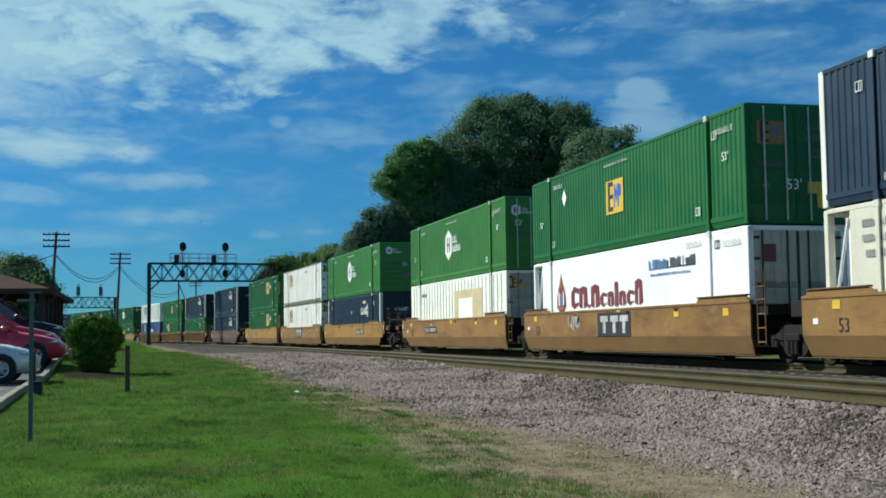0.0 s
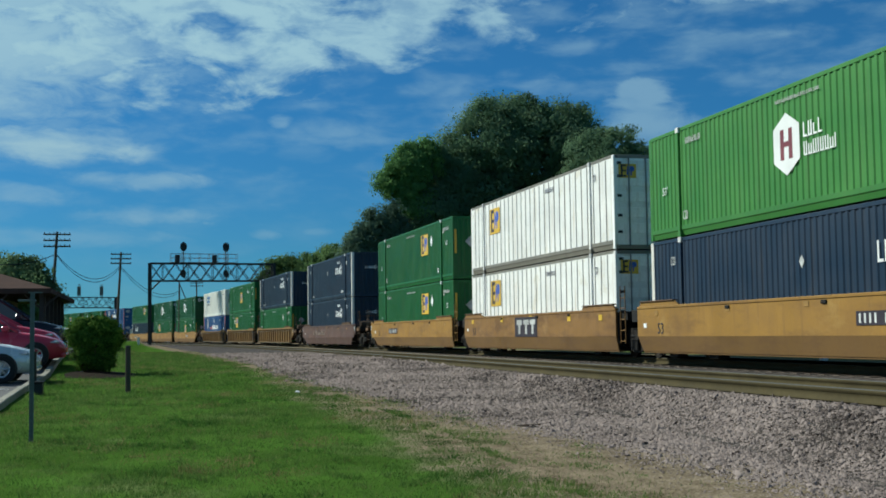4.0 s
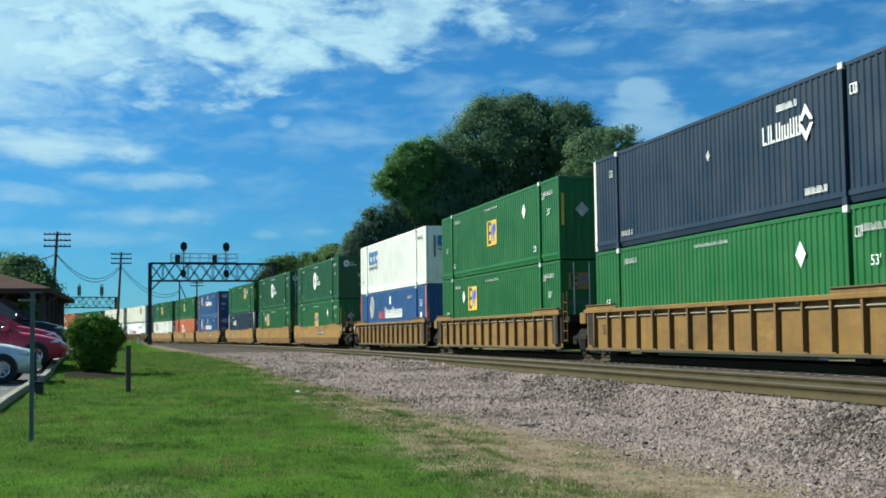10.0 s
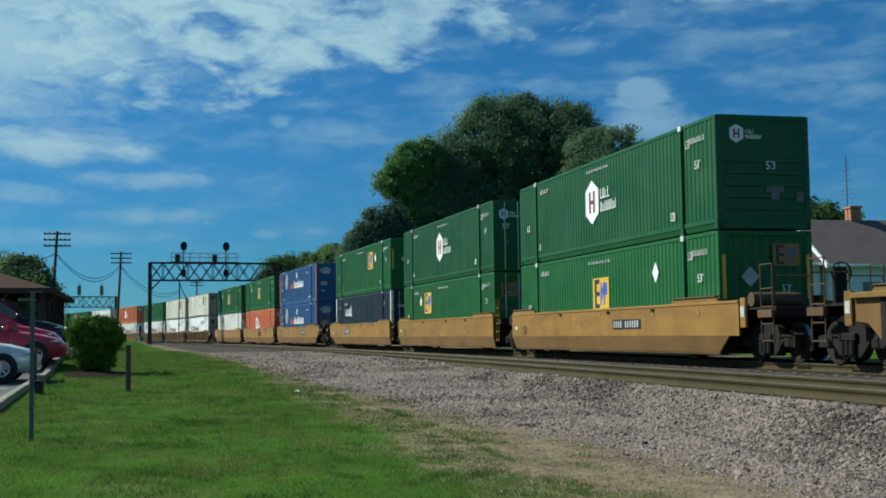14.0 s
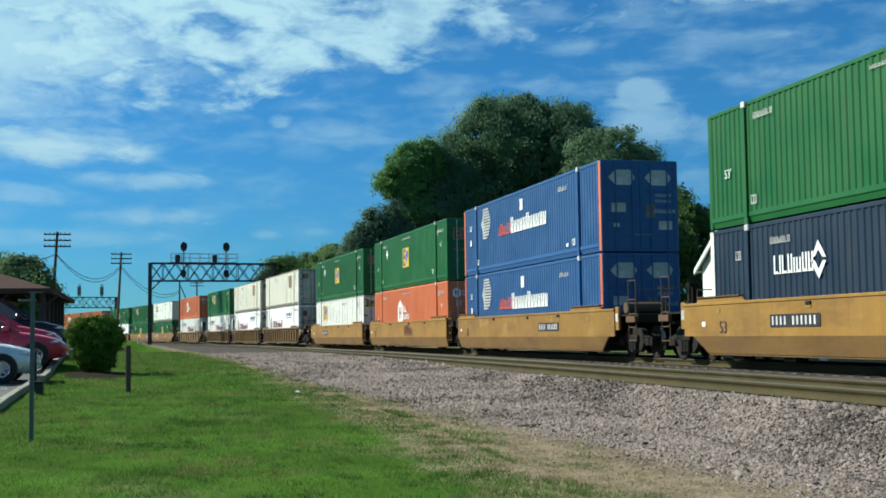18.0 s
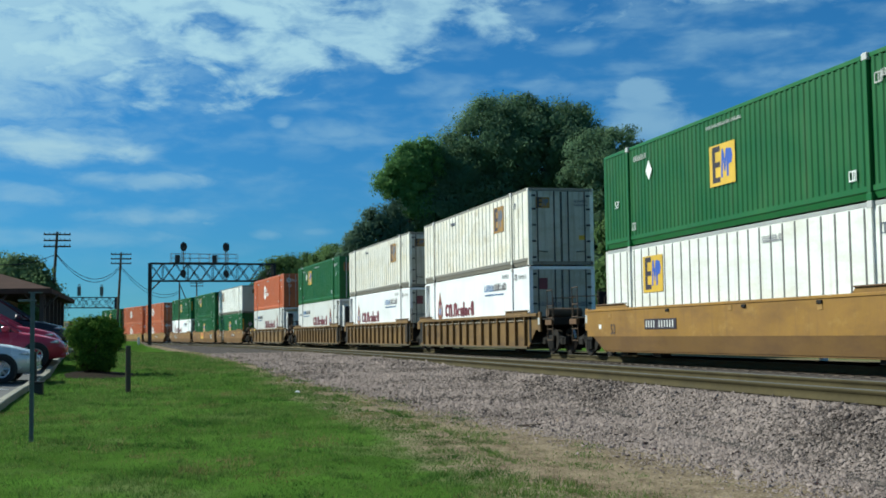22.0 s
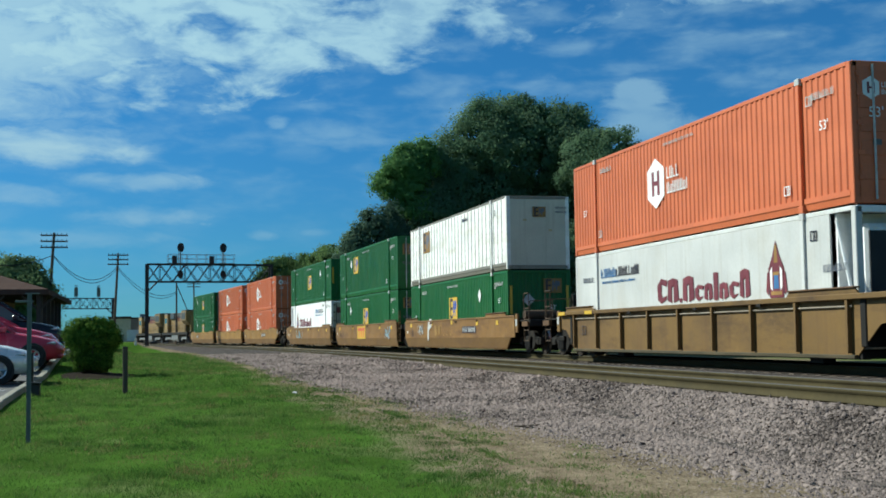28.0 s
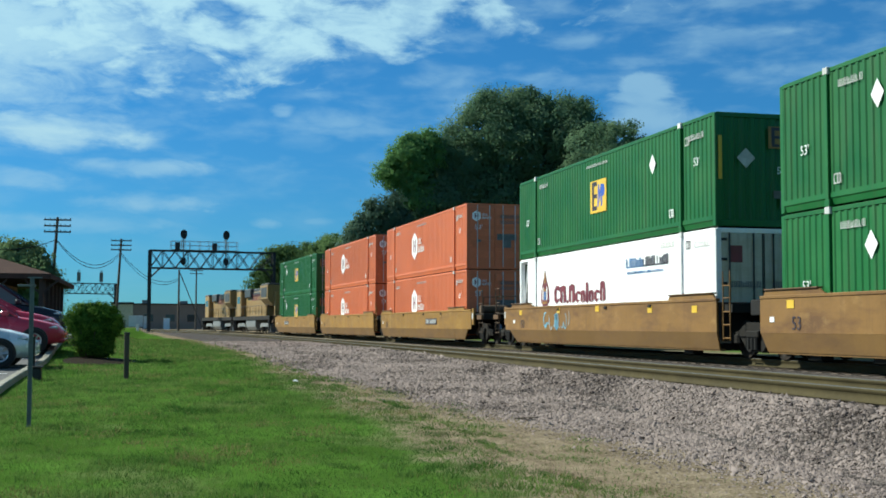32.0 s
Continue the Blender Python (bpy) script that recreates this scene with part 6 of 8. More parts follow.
def well_car(label, style, paint_, low, fc, rc, plate_x=None, plate="plate_word", extra=(), number_x=None, ribs=15, scuffed=False):
    """One well of a double-stack car. Origin at the middle of the well on the rail head, +x is the front."""
    t = thing("well_car", label, "railcar", "cars of the train")
    top, collar = 1.44, 1.60
    for sgn in (-1, 1):
        m = Matrix.Identity(4) if sgn < 0 else Matrix.Diagonal((1, -1, 1, 1))
        y = -1.47
        sh = Shape()
        rx = -9.35 if rc else -8.75
        fx = 9.35 if fc else 8.40
        if style == "smooth":
            out = side_outline(0, 0, fc, rc, top, top)
            # bent plate: upright above, leaning in below
            sh.prism([(rx, 0.62), (rx, top), (fx, top), (fx, 0.62)], "y", y, y + 0.05)
            lo0 = -8.15 if rc else -8.55
            lo1 = 8.15 if fc else 8.40
            a0, a1 = (-8.85 if rc else -8.75), (8.85 if fc else 8.40)
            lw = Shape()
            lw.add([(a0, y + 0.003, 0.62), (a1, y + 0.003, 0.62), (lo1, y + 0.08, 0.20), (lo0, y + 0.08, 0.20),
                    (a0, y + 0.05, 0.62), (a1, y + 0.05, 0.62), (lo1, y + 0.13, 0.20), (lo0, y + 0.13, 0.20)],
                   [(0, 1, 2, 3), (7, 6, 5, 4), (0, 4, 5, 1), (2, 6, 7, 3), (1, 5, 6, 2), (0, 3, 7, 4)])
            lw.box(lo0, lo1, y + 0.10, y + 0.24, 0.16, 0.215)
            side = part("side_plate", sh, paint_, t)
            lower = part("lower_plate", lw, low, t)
            sl = Shape()
            sl.box(rx, fx, y - 0.02, y + 0.10, top - 0.06, top + 0.015, ch=0.012)
            cap = part("top_chord", sl, paint_, t)
            obs = [side, lower, cap]
        else:
            sh.prism([(rx, 0.24), (rx, top), (fx, top), (fx, 0.24)], "y", y + 0.10, y + 0.13) if not (fc or rc) else sh.prism(
                [(-8.1 if rc else -8.75, 0.24), (-8.9 if rc else -8.75, 0.85), (rx, 0.9), (rx, top), (fx, top), (fx, 0.9), (8.9 if fc else 8.40, 0.85), (8.1 if fc else 8.40, 0.24)], "y", y + 0.10, y + 0.13)
            side = part("side_plate", sh, paint_, t)
            ch = Shape()
            ch.box(rx, fx, y - 0.03, y + 0.16, top - 0.10, top + 0.02, ch=0.015)
            cap = part("top_chord", ch, paint_, t)
            sill = Shape().box(-8.1 if rc else -8.75, 8.1 if fc else 8.40, y + 0.02, y + 0.16, 0.17, 0.25, ch=0.012)
            obs = [side, cap, part("side_sill", sill, W_SILL, t, "dirty olive-brown bottom sill")]
            obs.append(part("pipe", Shape().tube((-8.0, y + 0.06, 1.21), (8.0, y + 0.06, 1.21), 0.018, n=6), D_PALEPIPE, t, "pale train-line pipe"))
            rib = rib_mesh(W_RIB)
            for x in [q for q, joined in ((-8.15, rc), (7.92, fc)) if not joined]:
                obs.append(part("end_panel", box_mesh(0.55, 0.05, 0.98, BLACK, 0.012), None, t, "black end panel", at=(x, y + 0.02, 0.84)))
            for i in range(ribs):
                obs.append(part("rib", rib, None, t, at=(-7.9 + i * 15.8 / (ribs - 1), y + 0.055, 0.83)))
        # raised guards over the ends of the well
        for x0, x1, x2, x3 in ((-8.6, -8.45, -6.3, -6.0), (5.6, 5.75, 8.2, 8.35)):
            g = part("guard", Shape().prism([(x0, top), (x1, collar), (x2, collar), (x3, top)], "y", y - 0.01, y + 0.03), W_GUARD if paint_ is W_BROWN else paint_, t, "raised guard plate over the end of the well")
            part("lip", Shape().box(x1 - 0.05, x2 + 0.05, y - 0.05, y + 0.10, collar - 0.035, collar, ch=0.008), W_GUARD, g, "rust-brown folded lip")
            obs.append(g)
        if scuffed:
            for x in (-8.95, -6.45):
                obs.append(part("safety_patch", box_mesh(0.62, 0.012, 0.11, D_YELLOW, 0.003), None, t, "bright yellow safety patch", at=(x, y - 0.036, top - 0.045)))
        # small fittings on the plate
        for x in (-3.2, 1.1, 4.4):
            obs.append(part("lug", box_mesh(0.20, 0.036, 0.08, BLACK, 0.01), None, t, at=(x, y - 0.018, 1.32)))
        for x in (-6.8, -4.4, 6.4):
            obs.append(part("foot", box_mesh(0.5, 0.3, 0.10, BLACK), None, t, at=(x, y + 0.35, 0.11)))
        if sgn > 0:
            for ob in obs:
                ob.matrix_basis = m @ ob.matrix_basis
    # floor of the well
    fl = Shape()
    for x in (-7.9, -6.0, -3.0, 0, 3.0, 6.0, 7.9):
        fl.box(x - 0.25, x + 0.25, -1.3, 1.3, 0.165, 0.317)
    fl.box(-8.2, 8.2, -1.34, -1.15, 0.155, 0.314).box(-8.2, 8.2, 1.15, 1.34, 0.155, 0.314)
    part("well_floor", fl, BLACK, t, "dark cross members of the well floor")
    for d, coupled in ((1, fc), (-1, rc)):
        e = Shape()
        e.box(min(8.25 * d, 8.45 * d), max(8.25 * d, 8.45 * d), -1.4, 1.4, 0.40, 1.36, ch=0.02)
        if coupled:
            e.box(min(8.4 * d, 11.2 * d), max(8.4 * d, 11.2 * d), -0.42, 0.42, 0.92, 1.28, ch=0.03)
            e.box(min(8.4 * d, 10.9 * d), max(8.4 * d, 10.9 * d), -1.35, 1.35, 1.22, 1.27)
            e.box(min(10.8 * d, 11.0 * d), max(10.8 * d, 11.0 * d), -1.42, 1.42, 1.02, 1.27, ch=0.02)
            part("end_platform", e, BLACK, t, "black end platform over the truck")
            cp = Shape().box(min(11.0 * d, 11.62 * d), max(11.0 * d, 11.62 * d), -0.11, 0.11, 0.76, 0.98, ch=0.02)
            cp.box(min(11.50 * d, 11.86 * d), max(11.50 * d, 11.86 * d), -0.17, 0.17, 0.70, 1.03, ch=0.05)
            part("coupler", cp, STEEL, t, "rusty knuckle coupler")
            ho = Shape()
            prev = Vector((11.1 * d, -0.30, 0.80))
            for q in range(1, 7):
                nx = Vector(((11.1 + 0.72 * q / 6) * d, -0.30, 0.80 - 0.32 * math.sin(math.pi * q / 6 * 0.55)))
                ho.tube(prev, nx, 0.028, n=6)
                prev = nx
            part("air_hose", ho, BLACK, t)
            for sgn in (-1, 1):
                h = Shape()
                xa, xb = 10.35 * d, 10.88 * d
                for x in (xa, xb):
                    h.tube((x, sgn * 1.42, 0.45), (x, sgn * 1.42, 2.25), 0.018, n=6)
                for z in (0.50, 0.88, 1.27, 1.68, 2.23):
                    h.tube((xa, sgn * 1.42, z), (xb, sgn * 1.42, z), 0.016, n=6)
                part("ladder", h, W_SOOT, t)
                r = Shape()
                r.tube((10.9 * d, sgn * 1.38, 1.27), (10.9 * d, sgn * 1.38, 1.95), 0.017, n=6)
                r.tube((10.9 * d, sgn * 1.38, 1.95), (10.9 * d, sgn * 0.5, 1.95), 0.017, n=6)
                r.tube((10.9 * d, sgn * 0.5, 1.27), (10.9 * d, sgn * 0.5, 1.95), 0.017, n=6)
                part("handrail", r, W_SOOT, t)
                part("step_box", Shape().box(min(10.30 * d, 10.95 * d), max(10.30 * d, 10.95 * d), sgn * 1.40 - 0.1, sgn * 1.40 + 0.02, 1.02, 1.20, ch=0.01), W_GUARD, t)
                part("end_post", Shape().box(min(9.36 * d, 9.62 * d), max(9.36 * d, 9.62 * d), sgn * 1.40 - 0.04, sgn * 1.40 + 0.04, 0.80, 1.50, ch=0.012).box(min(9.4 * d, 9.58 * d), max(9.4 * d, 9.58 * d), sgn * 1.445 - 0.004, sgn * 1.445 + 0.004, 1.05, 1.30, 1),
                     [paint_, D_DIM], t)
            if d > 0:
                bw = Shape().wheel((0, 0, 0), [(0.24, -0.015), (0.27, -0.015), (0.27, 0.015), (0.24, 0.015)], 18)
                for q in range(4):
                    a = q * math.pi / 2 + 0.3
                    bw.tube((0, 0, 0), (0.25 * math.cos(a), 0, 0.25 * math.sin(a)), 0.014, n=5)
                part("brake_wheel", bw, BLACK, t, "black hand brake wheel", at=Matrix.Translation((10.2 * d, 0.75, 2.05)) @ Matrix.Rotation(radians(90), 4, "Z"))
                part("brake_housing", Shape().box(10.05, 10.18, 0.58, 0.92, 1.27, 2.2, ch=0.02), BLACK, t)
                part("air_tank", Shape().tube((9.0, -0.95, 1.48), (9.0, 0.35, 1.48), 0.17, n=14), W_SOOT, t)
        else:
            e.box(min(8.4 * d, 9.6 * d), max(8.4 * d, 9.6 * d), -0.36, 0.36, 0.84, 1.22, ch=0.03)
            e.box(min(8.4 * d, 8.9 * d), max(8.4 * d, 8.9 * d), -1.30, 1.30, 1.10, 1.30)
            part("end_frame", e, BLACK, t, "black end frame over the shared truck")
            if d > 0:
                for sgn in (-1, 1):
                    h = Shape()
                    for x in (8.62, 8.98):
                        h.tube((x, sgn * 1.40, 0.42), (x, sgn * 1.40, 2.1), 0.017, n=6)
                    for z in (0.48, 0.80, 1.12, 1.45, 1.75):
                        h.tube((8.62, sgn * 1.40, z), (8.98, sgn * 1.40, z), 0.015, n=6)
                    part("ladder", h, paint_, t, "painted end ladder")
            else:
                for sgn in (-1, 1):
                    part("end_box", Shape().box(-9.30, -8.78, sgn * 1.30 - 0.12, sgn * 1.30 + 0.12, 1.02, 1.38, ch=0.015), paint_ if style != "smooth" else BLACK, t)
    for y, z, x, seed in ((-1.482, 1.02, -4.4, 3),):
        if style == "smooth":
            for k, (x2, z2) in enumerate(((-7.4, 1.25), (-3.2, 1.28), (0.4, 1.30), (7.2, 1.2), (4.4, 1.22))):
                part("reflector", mark_mesh("patch" if paint_ is W_ORANGE else "tiny", D_YELLOW if paint_ is W_ORANGE else D_OCHRE), None, t, "yellow reflector patch", at=Matrix.Translation((x2, y, z2)))
            part("reflector", mark_mesh("tiny", D_WHITE), None, t, at=Matrix.Translation((-8.2, y, 0.92)))
    if number_x is not None:
        put_emblem("car_number" if paint_ is not W_BROWN else "faded_number", "number_plate", t, label="dark plate with pale bars" if paint_ is not W_BROWN else "faded pale lettering bars", at=Matrix.Translation((number_x, -1.484, 0.96)))
    if plate_x is not None:
        put_emblem(plate, "plate", t, label="stencilled plate with block shapes", at=Matrix.Translation((plate_x, -1.484, 0.98)))
    part("number", letters("53", 0.42), None, t, "dark painted number", at=Matrix.Translation((-7.15, -1.480 if style == "smooth" else -1.40, 0.82)))
    letters("53", 0.42).materials.clear()
    letters("53", 0.42).materials.append(D_DARK)
    for kind, x, z in extra:
        put_emblem(kind, "graffiti", t, label="sprayed graffiti strokes", at=Matrix.Translation((x, -1.486, z)))
    return t


# front end of each load along the line at 16 s, the load above and below (with ! turned end for end), the car under it, coupled in front / behind
TRAIN = [
    (210.48, "navy", "cream", "orange", 1, 0), (191.04, "square_b!", "reefer_big", "orange", 0, 0), (171.50, "hexa_light!", "patched!", "orange", 0, 1),
    (147.76, "hexa_light", "navy", "yellow", 1, 0), (128.93, "stained!", "stained!", "orange", 0, 0), (109.66, "square_a", "square_a", "yellow", 0, 1),
    (85.69, "navy", "navy", "brown", 1, 1),
    (62.22, "navy", "square_c", "ribbed", 1, 0), (42.68, "square_b", "square_a!", "ribbed", 0, 0), (23.40, "blocks", "globe", "ribbed", 0, 1),
    (-0.02, "hexa_green", "square_b", "yellow", 1, 0), (-19.74, "hexa_green!", "square_a!", "yellow", 0, 0), (-39.14, "square_a", "navy!", "yellow", 0, 1),
    (-62.75, "globe!", "globe!", "yellow", 1, 0), (-81.99, "square_b!", "hexa_orange!", "yellow", 0, 0), (-101.45, "square_b!", "white!", "yellow", 0, 1),
    (-125.23, "worn", "reefer", "rusty", 1, 0), (-144.67, "worn", "reefer", "rusty", 0, 0), (-164.18, "square_a!", "reefer_old!", "rusty", 0, 1),
    (-187.21, "hexa_orange!", "reefer_old!", "rusty", 1, 1),
    (-210.88, "faded", "square_b", "orange", 1, 0), (-230.08, "square_a!", "square_b!", "orange", 0, 0), (-249.43, "square_b", "reefer", "orange", 0, 1),
    (-273.07, "hexa_orange!", "hexa_orange!", "yellow", 1, 0), (-292.32, "hexa_orange!", "hexa_orange!", "yellow", 0, 0), (-311.90, "square_b!", "square_b!", "yellow", 0, 1),
]
PLATES = {1: (0.0, "plate_word"), 2: (None, ""), 4: (-0.2, "plate_word"), 14: (0.9, "red_word"), 21: (-0.6, "yellow_word")}
NUMBERS = {2: -3.3, 3: 3.3, 5: -3.6, 6: -2.2, 10: 2.5, 12: -3.8, 13: 3.4, 15: -3.7, 20: 3.2, 23: 2.6, 25: -3.6}
GRAFFITI = {1: (("graffiti_white", -3.4, 1.05),), 20: (("graffiti_white", -5.4, 1.0), ("sprayed_blob", -3.6, 1.02), ("yellow_scuffs", -2.0, 0.98)), 21: (("graffiti_tag", 6.3, 0.9),), 22: (("graffiti_blue", -3.4, 0.95),)}
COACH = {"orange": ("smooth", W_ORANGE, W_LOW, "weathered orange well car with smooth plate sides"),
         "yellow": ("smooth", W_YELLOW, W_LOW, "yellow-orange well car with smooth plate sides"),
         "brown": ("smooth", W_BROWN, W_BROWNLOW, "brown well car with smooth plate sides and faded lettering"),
         "ribbed": ("ribbed", W_RIBBED, W_LOW, "yellow well car with upright side ribs"),
         "rusty": ("ribbed", W_RUSTY, W_LOW, "rust-stained yellow well car with upright side ribs")}
SPEED, PICKUP = 13.711, 0.00982


def run(t):
    """Metres that the train has gone since 16 s."""
    return SPEED * (t - 16) + PICKUP * (t - 16) ** 2


moving = []      # (thing, front end at 16 s, length, height, turned end for end)
wheelsets = []


def build_train():
    kinds = build_container_kinds()
    used = set()
    for i, (s, up, down, coach, fc, rc) in enumerate(TRAIN):
        style, pa, low, label = COACH[coach]
        px_, pk = PLATES.get(i, (None, ""))
        car = well_car(label, style, pa, low, fc, rc, px_, pk or "plate_word", GRAFFITI.get(i, ()), NUMBERS.get(i), *((9, True) if i == 19 else ()))
        trucks = []
        if fc:
            trucks.append(10.0)
        trucks.append(-10.0 if rc else -9.72)
        for x in trucks:
            truck(car, x, wheelsets)
        moving.append((car, s, CL, 0.0, False))
        for load, z in ((down, 0.32), (up, 3.237)):
            key = load.rstrip("!")
            ob = kinds[key] if key not in used else copy_thing(kinds[key], Matrix.Identity(4))
            used.add(key)
            moving.append((ob, s, CL, z, load.endswith("!")))


# ---- locomotives ----
def locomotive(label):
    """A six-axle road diesel, long hood towards +x, origin on the rail head."""
    t = thing("locomotive", label, "locomotive", "locomotives at the tail of the train")
    part("frame", Shape().box(-11.0, 11.0, -1.5, 1.5, 1.25, 1.62, ch=0.03).box(-11.0, -10.7, -1.5, 1.5, 0.5, 1.3).box(10.7, 11.0, -1.5, 1.5, 0.5, 1.3), BLACK, t)
    part("fuel_tank", Shape().prism([(-1.2, 0.30), (-1.4, 0.6), (-1.4, 1.25), (1.4, 1.25), (1.4, 0.6), (1.2, 0.30)], "x", -2.6, 3.0), GALV, t, "grey fuel tank")
    hood = Shape().box(-5.6, 6.2, -0.95, 0.95, 1.6, 4.05, ch=0.06)
    hood_ob = part("long_hood", hood, LOCOYELLOW, t, "dirty yellow engine hood")
    for i in range(11):
        part("access_door", box_mesh(0.74, 1.95, 1.25, LOCOYELLOW, 0.01), None, hood_ob, at=(-4.65 + i * 1.0, 0, 2.48))
    part("radiator", Shape().prism([(-1.0, 2.6), (-1.52, 3.2), (-1.52, 4.45), (1.52, 4.45), (1.52, 3.2), (1.0, 2.6)], "x", 6.2, 10.1), LOCOYELLOW, t, "flared radiator section")
    part("cab_roof", Shape().box(-8.5, -5.5, -1.52, 1.52, 4.2, 4.42, ch=0.08), LOCOGREY, t, "dark cab roof")
    part("upper_band", Shape().box(-5.55, 6.15, -0.97, 0.97, 3.55, 4.02, ch=0.05), LOCOGREY, t, "dark upper hood band")
    part("radiator_grille", Shape().box(6.6, 9.7, -1.545, -1.525, 3.35, 4.25).box(6.6, 9.7, 1.525, 1.545, 3.35, 4.25), LOCOGREY, t)
    part("rear_end", Shape().box(10.05, 10.5, -0.9, 0.9, 1.6, 3.9, ch=0.05), LOCOYELLOW, t)
    part("roof", Shape().box(-5.6, 6.2, -0.9, 0.9, 4.0, 4.35, ch=0.06).box(6.2, 10.1, -1.45, 1.45, 4.44, 4.62, ch=0.05).box(-4.8, -1.2, -1.25, 1.25, 3.5, 4.4, ch=0.08), LOCOGREY, t, "dark grey roof")
    part("exhaust", Shape().box(0.6, 1.8, -0.35, 0.35, 4.3, 4.62, ch=0.04), BLACK, t)
    cab = part("cab", Shape().box(-8.4, -5.6, -1.5, 1.5, 1.6, 4.3, ch=0.10), LOCOYELLOW, t)
    for box in ((-7.9, -6.1, -1.52, -1.50, 3.0, 3.7), (-7.9, -6.1, 1.50, 1.52, 3.0, 3.7), (-8.42, -8.40, -1.2, 1.2, 3.1, 3.8)):
        part("cab_window", Shape().box(*box), CARGLASS, cab)
    part("nose", Shape().box(-10.2, -8.4, -1.1, 1.1, 1.6, 3.0, ch=0.12), LOCOYELLOW, t)
    for sgn in (-1, 1):
        r = Shape()
        for i in range(13):
            x = -10.2 + i * 1.7
            r.tube((x, sgn * 1.45, 1.6), (x, sgn * 1.45, 2.65), 0.02, n=6)
        r.tube((-10.2, sgn * 1.45, 2.62), (10.3, sgn * 1.45, 2.62), 0.02, n=6)
        part("handrail", r, LOCOGREY, t)
        for x in (-10.5, 10.5):
            part("steps", Shape().box(x - 0.3, x + 0.3, sgn * 1.35 - 0.1, sgn * 1.35 + 0.1, 0.45, 0.50).box(x - 0.3, x + 0.3, sgn * 1.35 - 0.1, sgn * 1.35 + 0.1, 0.85, 0.90).box(x - 0.32, x - 0.29, sgn * 1.35 - 0.1, sgn * 1.35 + 0.1, 0.4, 1.3).box(x + 0.29, x + 0.32, sgn * 1.35 - 0.1, sgn * 1.35 + 0.1, 0.4, 1.3), LOCOGREY, t)
        part("marking", Marks().bars(-1.8, 3.6, 3.2, 3.8, 4).mesh("marking", [D_MAROON]), None, t, at=Matrix.Translation((0, sgn * 0.985, 0)) @ (Matrix.Identity(4) if sgn < 0 else TURN))
    for x in (-7.0, 7.0):
        b = part("truck", Shape().box(-2.3, 2.3, -0.5, 0.5, 0.65, 1.1, ch=0.03), BLACK, t, "six-wheel truck", at=(x, 0, 0))
        for sgn in (-1, 1):
            part("side_frame", Shape().prism([(-2.5, 0.45), (-2.5, 0.75), (-2.0, 0.95), (2.0, 0.95), (2.5, 0.75), (2.5, 0.45), (1.6, 0.62), (-1.6, 0.62)], "y", sgn * 1.12 - 0.07, sgn * 1.12 + 0.07), GALV, b)
        for k in (-1.85, 0.0, 1.85):
            part("wheelset", wheelset_mesh(), None, b, at=Matrix.LocRotScale((k, 0, 0.53), None, (1.15, 1, 1.15)))
    part("coupler", Shape().box(11.0, 11.5, -0.12, 0.12, 0.75, 1.0, ch=0.03).box(-11.5, -11.0, -0.12, 0.12, 0.75, 1.0, ch=0.03), STEEL, t)
    part("headlight", Shape().box(10.5, 10.56, -0.22, 0.22, 3.4, 3.6, ch=0.02), LAMPGLASS, t)
    part("plow", Shape().prism([(11.0, 0.15), (11.45, 0.15), (11.1, 0.85), (11.0, 0.85)], "y", -1.4, 1.4), LOCOGREY, t)
    part("plow", Shape().prism([(-11.0, 0.15), (-11.45, 0.15), (-11.1, 0.85), (-11.0, 0.85)], "y", -1.4, 1.4), LOCOGREY, t)
    return t


def build_locomotives():
    a = locomotive("dirty yellow diesel locomotive with grey roof behind the last container car")
    b = copy_thing(a, Matrix.Identity(4))
    for ob in (*a.children_recursive, *b.children_recursive):
        if ob.name.startswith("wheelset"):
            wheelsets.append(("big%.2f" % ob.location.x, 0.53, ob))
    s = -311.90 - CL / 2 - 11.82 - 11.5
    moving.append((a, s + 11.0, 22.0, 0.0, False))
    moving.append((b, s - 23.0 + 11.0, 22.0, 0.0, False))


# ---- signal bridges, poles, wires ----
def lattice(sh, p, q, depth, rise, n, r=0.035, slot=0):
    """A box truss from p to q: depth along the track (dx, dy), rise upwards."""
    p, q = Vector(p), Vector(q)
    dv = Vector((depth[0], depth[1], 0))
    up = Vector((0, 0, rise))
    for o in (Vector(), dv):
        for u in (Vector(), up):
            sh.tube(p + o + u, q + o + u, r * 2.2, n=4, slot=slot)
    for i in range(n):
        a, b = p.lerp(q, i / n), p.lerp(q, (i + 1) / n)
        m_ = a.lerp(b, 0.5)
        for o in (Vector(), dv):
            sh.tube(a + o, m_ + o + up, r, n=4, slot=slot)
            sh.tube(m_ + o + up, b + o, r, n=4, slot=slot)
            sh.tube(m_ + o, m_ + o + up, r * 0.9, n=4, slot=slot)
            sh.tube(a + o + up, m_ + o, r * 0.9, n=4, slot=slot)
            sh.tube(m_ + o, b + o + up, r * 0.9, n=4, slot=slot)
        sh.tube(a + up, b + dv + up, r * 0.8, n=4, slot=slot)
        sh.tube(a, a + dv, r, n=4, slot=slot)


